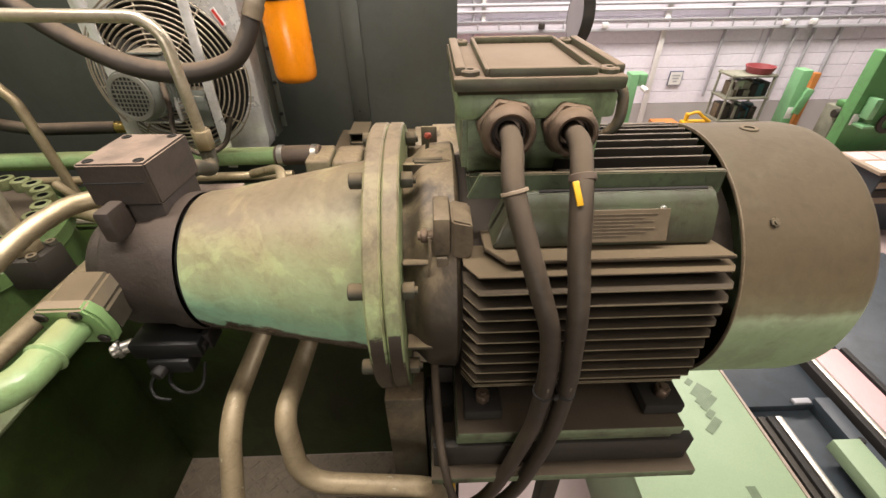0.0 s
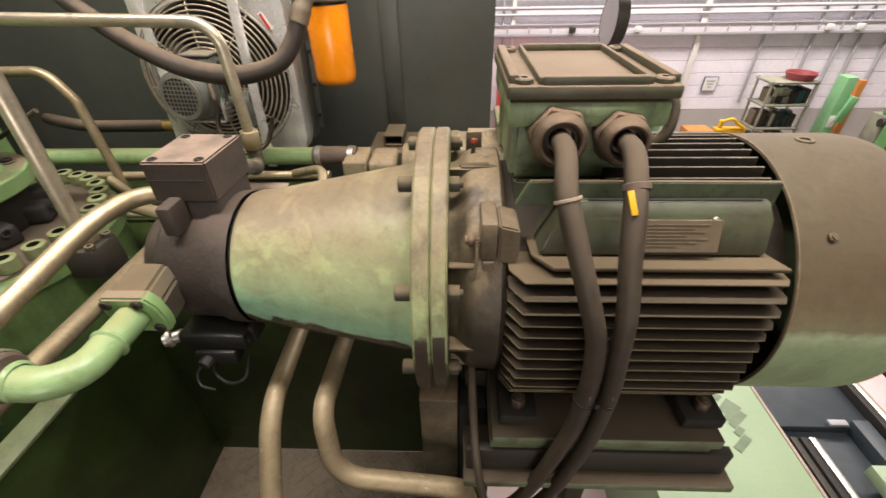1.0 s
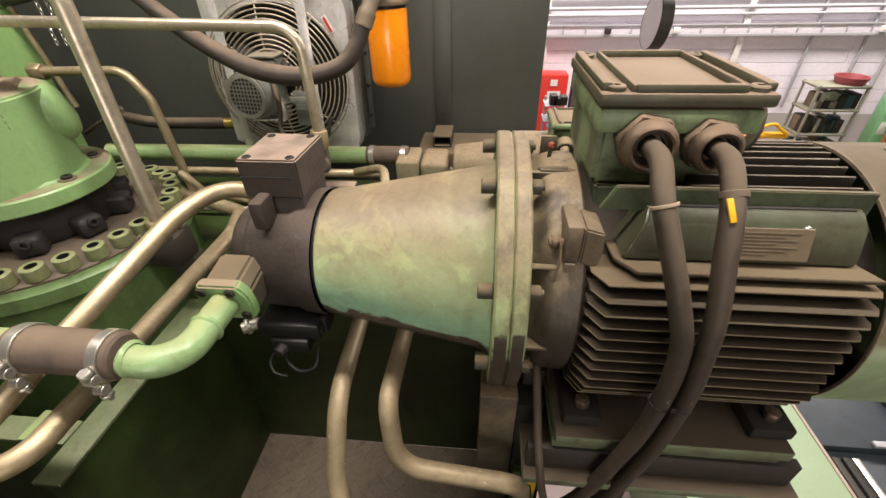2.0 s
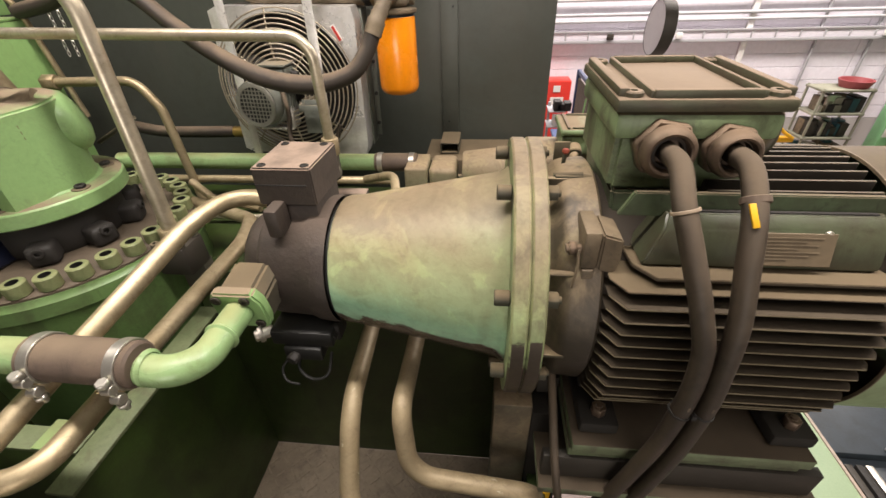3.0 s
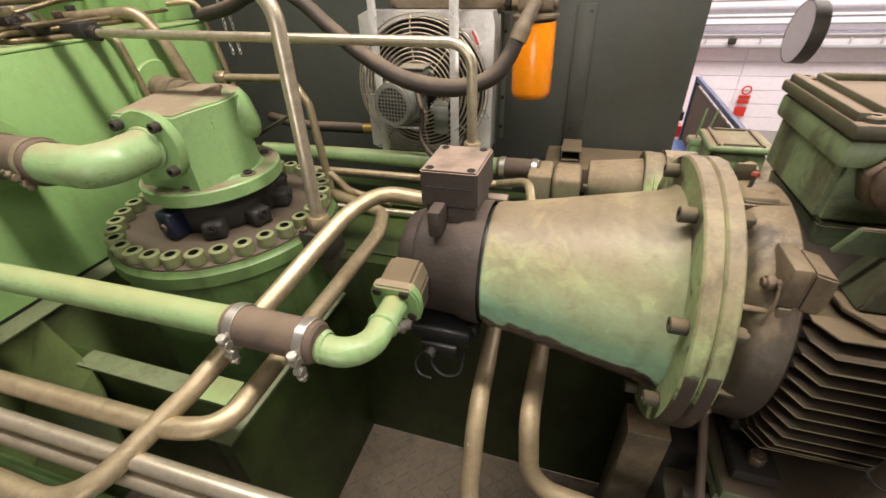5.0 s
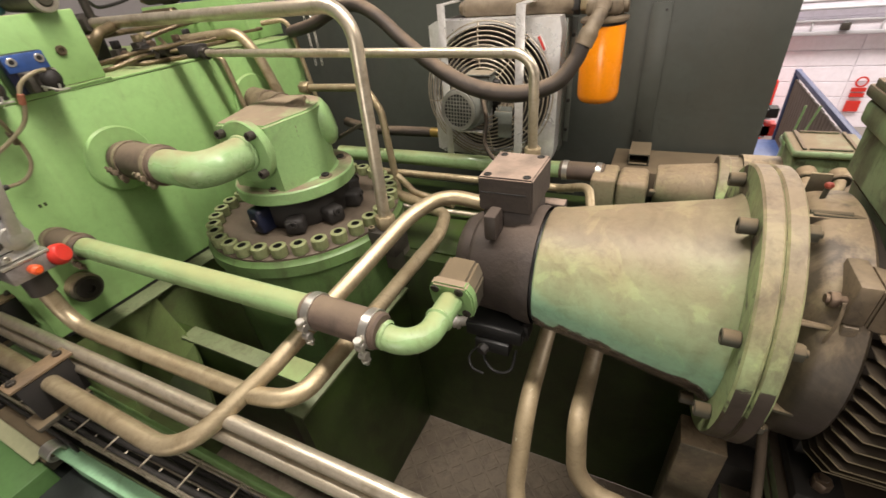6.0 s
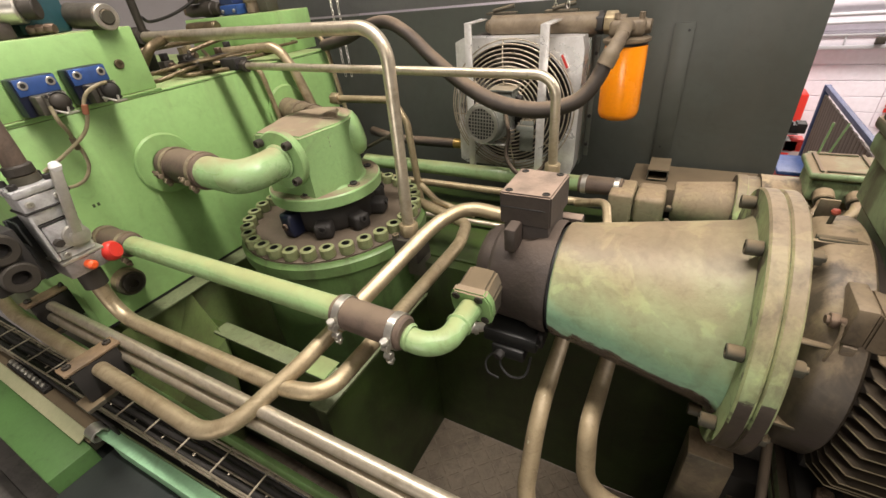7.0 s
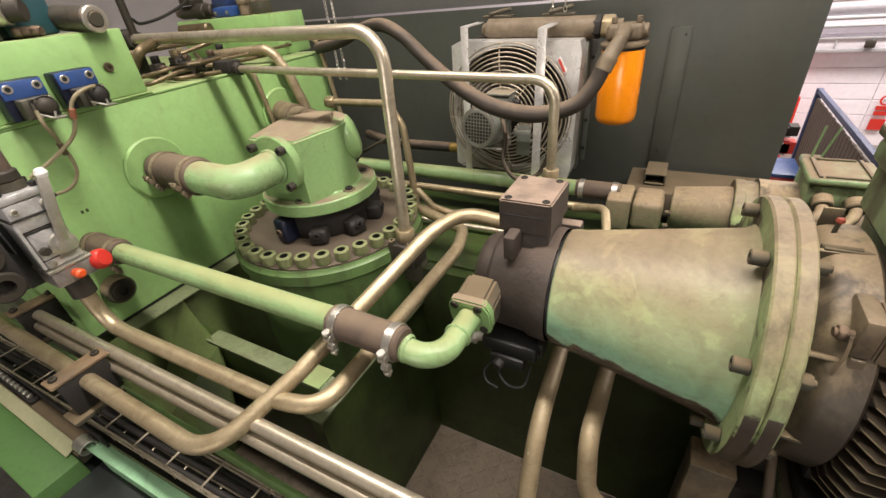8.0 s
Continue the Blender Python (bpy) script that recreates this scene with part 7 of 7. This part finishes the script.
rack = thing("shelf_rack", "green shelf rack full of parts with a red tub", "shelf")
for x_ in (6.60, 7.5):
    for y_ in (9.2, 9.7):
        part("post", box(x_ - 0.02, x_ + 0.02, y_ - 0.02, y_ + 0.02, FLOOR, 0.72, 0.004), "rack_green", rack)
for z_ in (-1.2, -0.75, -0.3, 0.2, 0.66):
    part("shelf", box(6.56, 7.54, 9.17, 9.73, z_, z_ + 0.04, 0.004), "rack_green", rack)
tub = thing("red_tub", "dark red plastic tub on the rack", "tub")
part("tub", lathe([(0.70, 0.24), (0.83, 0.29), (0.84, 0.29), (0.84, 0.26), (0.72, 0.21)], (7.28, 9.45, 0), Z, 32), "tub_red", tub)
rnd = random.Random(4)
for k in range(90):
    x_, z_ = 6.66 + rnd.random() * 0.78, rnd.choice((-0.71, -0.26, 0.24))
    h_, w_ = 0.08 + rnd.random() * 0.25, 0.03 + rnd.random() * 0.07
    pp = thing("machine_part", "small dark steel part lying on the rack", "part", "rack parts")
    part("piece", box(x_ - w_, x_ + w_, 9.25 + rnd.random() * 0.2, 9.55 + rnd.random() * 0.1, z_ + 0.001, z_ + h_, 0.01), rnd.choice(("black_iron", "dark_steel", "zinc", "rack_green", "teal", "dusty_tan")), pp)
frame_g = thing("green_machine", "light green upright machine by the wall", "machine")
part("column", box(8.08, 8.3, 9.2, 9.5, FLOOR, 0.78, 0.02), "hall_mint", frame_g)
part("head", box(8.27, 8.45, 9.15, 9.45, -0.15, 0.4, 0.02, m=Matrix.Translation((8.35, 0, 0.2)) @ Matrix.Rotation(radians(12), 4, "Y") @ Matrix.Translation((-8.35, 0, -0.2))), "hall_mint", frame_g)
part("plate", box(8.1, 8.25, 9.19, 9.198, -0.25, 0.0, 0.002), "white", frame_g)
cylr = thing("orange_post", "orange painted steel post by the wall", "post")
part("post", box(8.72, 8.86, 9.6, 9.72, FLOOR, 0.62, 0.01), "label_orange", cylr)
bigm = thing("green_press", "large green machine housing in the hall", "machine")
part("housing", box(7.88, 9.9, 7.5, 7.75, FLOOR, 1.47, 0.03), "hall_green", bigm)
part("arm", box(8.02, 8.14, 7.3, 7.498, 0.35, 0.72, 0.02), "hall_mint", bigm)
part("bracket", box(7.98, 8.2, 7.25, 7.498, 0.2, 0.25, 0.01), "hall_mint", bigm)
part("plate", box(7.93, 8.07, 7.488, 7.498, 0.2, 0.4, 0.002), "white", bigm)
part("wheel", ring((8.6, 7.45, 0.25), (0, -1, 0), 0.12, 0.2, 0.05, 32, 0.01), "dark_steel", bigm)
lathe_m = thing("small_machine", "small green bench machine with dark guard", "machine")
part("body", box(9.02, 9.4, 8.9, 9.3, FLOOR, 0.06, 0.02), "rack_green", lathe_m)
part("head", box(9.04, 9.34, 8.85, 9.1, 0.062, 0.2, 0.03), "hall_green", lathe_m)
part("chuck", rod((9.02, 8.88, -0.05), (8.9, 8.88, -0.05), 0.09, 20, 0.01), "dark_steel", lathe_m)
part("guard", box(9.35, 9.7, 8.6, 8.9, FLOOR, 0.15, 0.02), "black_iron", lathe_m)
ylift = thing("pallet_truck", "yellow painted hand pallet truck", "truck")
part("mast", join(box(5.90, 5.98, 9.3, 9.38, -1.3, -0.12, 0.02), box(5.85, 6.50, 9.25, 9.45, -0.4, -0.3, 0.03), sweep(spline([(5.93, 9.3, -0.15), (6.10, 9.25, -0.08), (6.25, 9.25, -0.18), (6.45, 9.25, -0.3)], 6), 0.035, 10)), "yellow", ylift)
part("wheel", rod((5.94, 9.2, -1.3), (5.94, 9.4, -1.3), 0.1, 20, 0.01), "black_iron", ylift)
orng = thing("orange_crate", "orange plastic crate on the hall floor", "crate")
part("crate", box(5.10, 5.65, 9.0, 9.4, FLOOR, -0.25, 0.02), "label_orange", orng)
gpost = thing("green_machine", "light green machine column with a round opening", "machine")
part("column", join(box(4.42, 4.6, 9.3, 9.6, FLOOR, 0.75, 0.02), box(4.6, 4.78, 9.3, 9.6, 0.5, 0.75, 0.02)), "hall_mint", gpost)
part("lamp", rod((4.70, 9.295, 0.48), (4.72, 9.05, 0.46), 0.05, 20, 0.01), "white", gpost)
bench = thing("workbench", "workbench with white paper sheets on top", "bench")
part("top", box(7.62, 9.6, 6.2, 7.1, -0.22, -0.16, 0.01), "wood", bench)
part("cabinet", box(7.8, 9.5, 6.3, 7.05, FLOOR, -0.222, 0.01), "slate", bench)
for k in range(4):
    part("drawer", box(7.82, 9.48, 6.28, 6.298, -0.36 - 0.15 * k, -0.24 - 0.15 * k, 0.006), ("dark_steel", "wood")[k % 2], bench)
for k, (x_, y_) in enumerate(((7.68, 6.72), (7.72, 6.3), (8.14, 6.3), (8.12, 6.7), (8.58, 6.3), (8.56, 6.72), (9.02, 6.5))):
    sh = thing("paper_sheet", "white printed paper sheet on the workbench", "paper", "papers")
    part("sheet", box(x_, x_ + 0.4, y_, y_ + 0.34, -0.159, -0.155, 0), "pink" if k % 3 == 0 else "white", sh)

# blue framed screen and red cupboard beyond the partition
fence = thing("welding_screen", "blue framed screen with brown slatted curtain", "screen")
part("post", box(1.015, 1.065, 5.28, 5.335, FLOOR, 1.92, 0.006), "fence_blue", fence)
part("post", box(1.0, 1.08, 2.7, 2.78, FLOOR, 1.92, 0.006), "fence_blue", fence)
part("top_rail", box(1.02, 1.06, 2.781, 5.279, 1.875, 1.92, 0.006), "fence_blue", fence)
for k in range(30):
    part("slat", box(1.03, 1.045 + 0.006 * (k % 2), 2.79 + 0.083 * k, 2.865 + 0.083 * k, -1.0, 1.838, 0.002), "fence_sheet", fence)
gripper = thing("tool_arm", "pale green tool hanging before the screen", "tool")
part("arm", join(box(0.80, 0.88, 3.9, 4.0, 1.35, 1.66, 0.02), box(0.78, 0.92, 3.88, 4.02, 1.65, 1.71, 0.02), rod((0.84, 3.95, 1.7), (0.86, 3.95, 1.95), 0.008, 10), rod((0.9, 3.95, 1.7), (0.95, 3.95, 1.95), 0.008, 10)), "valve_green", gripper)
part("stand", rod((0.84, 3.95, FLOOR), (0.84, 3.95, 1.36), 0.05, 16), "dark_steel", gripper)
redc = thing("red_cupboard", "red metal cupboard with a white label", "cupboard")
part("body", box(1.05, 1.9, 10.3, 10.8, FLOOR, 0.66, 0.02), "red", redc)
part("label", box(1.45, 1.75, 10.29, 10.299, 0.0, 0.3, 0), "white", redc)
part("triangle", box(1.5, 1.66, 10.29, 10.299, 0.42, 0.56, 0), "white", redc)
redb = thing("red_bin", "red plastic bin with a blue lid", "bin")
part("bin", box(0.70, 0.9, 4.3, 4.7, FLOOR, 1.38, 0.02), "red", redb)
part("lid", box(0.69, 0.92, 4.28, 4.72, 1.382, 1.42, 0.015), "blue", redb)
for k in range(6):
    clt = thing("stored_item", "small stored item on a rack beyond the partition", "item", "stored items")
    x_ = 0.82 + rnd.random() * 0.18
    z_ = (1.15, 1.35)[k % 2]
    part("piece", box(x_, x_ + 0.08 + rnd.random() * 0.05, 5.6, 5.75, z_, z_ + 0.08 + rnd.random() * 0.08, 0.01), rnd.choice(("black_iron", "red", "white", "hall_mint", "dark_steel")), clt)
srack = thing("store_rack", "grey rack beyond the partition", "rack")
for z_ in (1.14, 1.34):
    part("shelf", box(0.78, 1.0, 5.58, 5.9, z_, z_ + 0.009, 0.002), "pole_grey", srack)
part("post", box(0.80, 0.83, 5.86, 5.89, FLOOR, 1.4, 0.003), "pole_grey", srack)

# hanging round disc
disc = thing("hanging_disc", "round grey disc with dark rim hanging in the hall", "disc")
DC, DA = Vector((1.575, 4.75, 2.41)), Vector((-0.999, -0.02, 0.05)).normalized()
part("rim", lathe([(-0.12, 0.0), (-0.12, 0.235), (-0.115, 0.245), (-0.005, 0.245), (0.0, 0.2435), (0.0, 0.2395), (-0.006, 0.2385), (-0.006, 0.0)], DC, DA, 56, False), "dark_steel", disc)
part("face", lathe([(-0.0055, 0.238), (-0.003, 0.238), (-0.003, 0)], DC, DA, 56, False), "dial_grey", disc)
part("hanger", rod(DC + Vector((0.04, 0.02, 0.235)), DC + Vector((0.04, 0.02, ROOF - 2.41)), 0.012, 10), "fence_blue", disc)
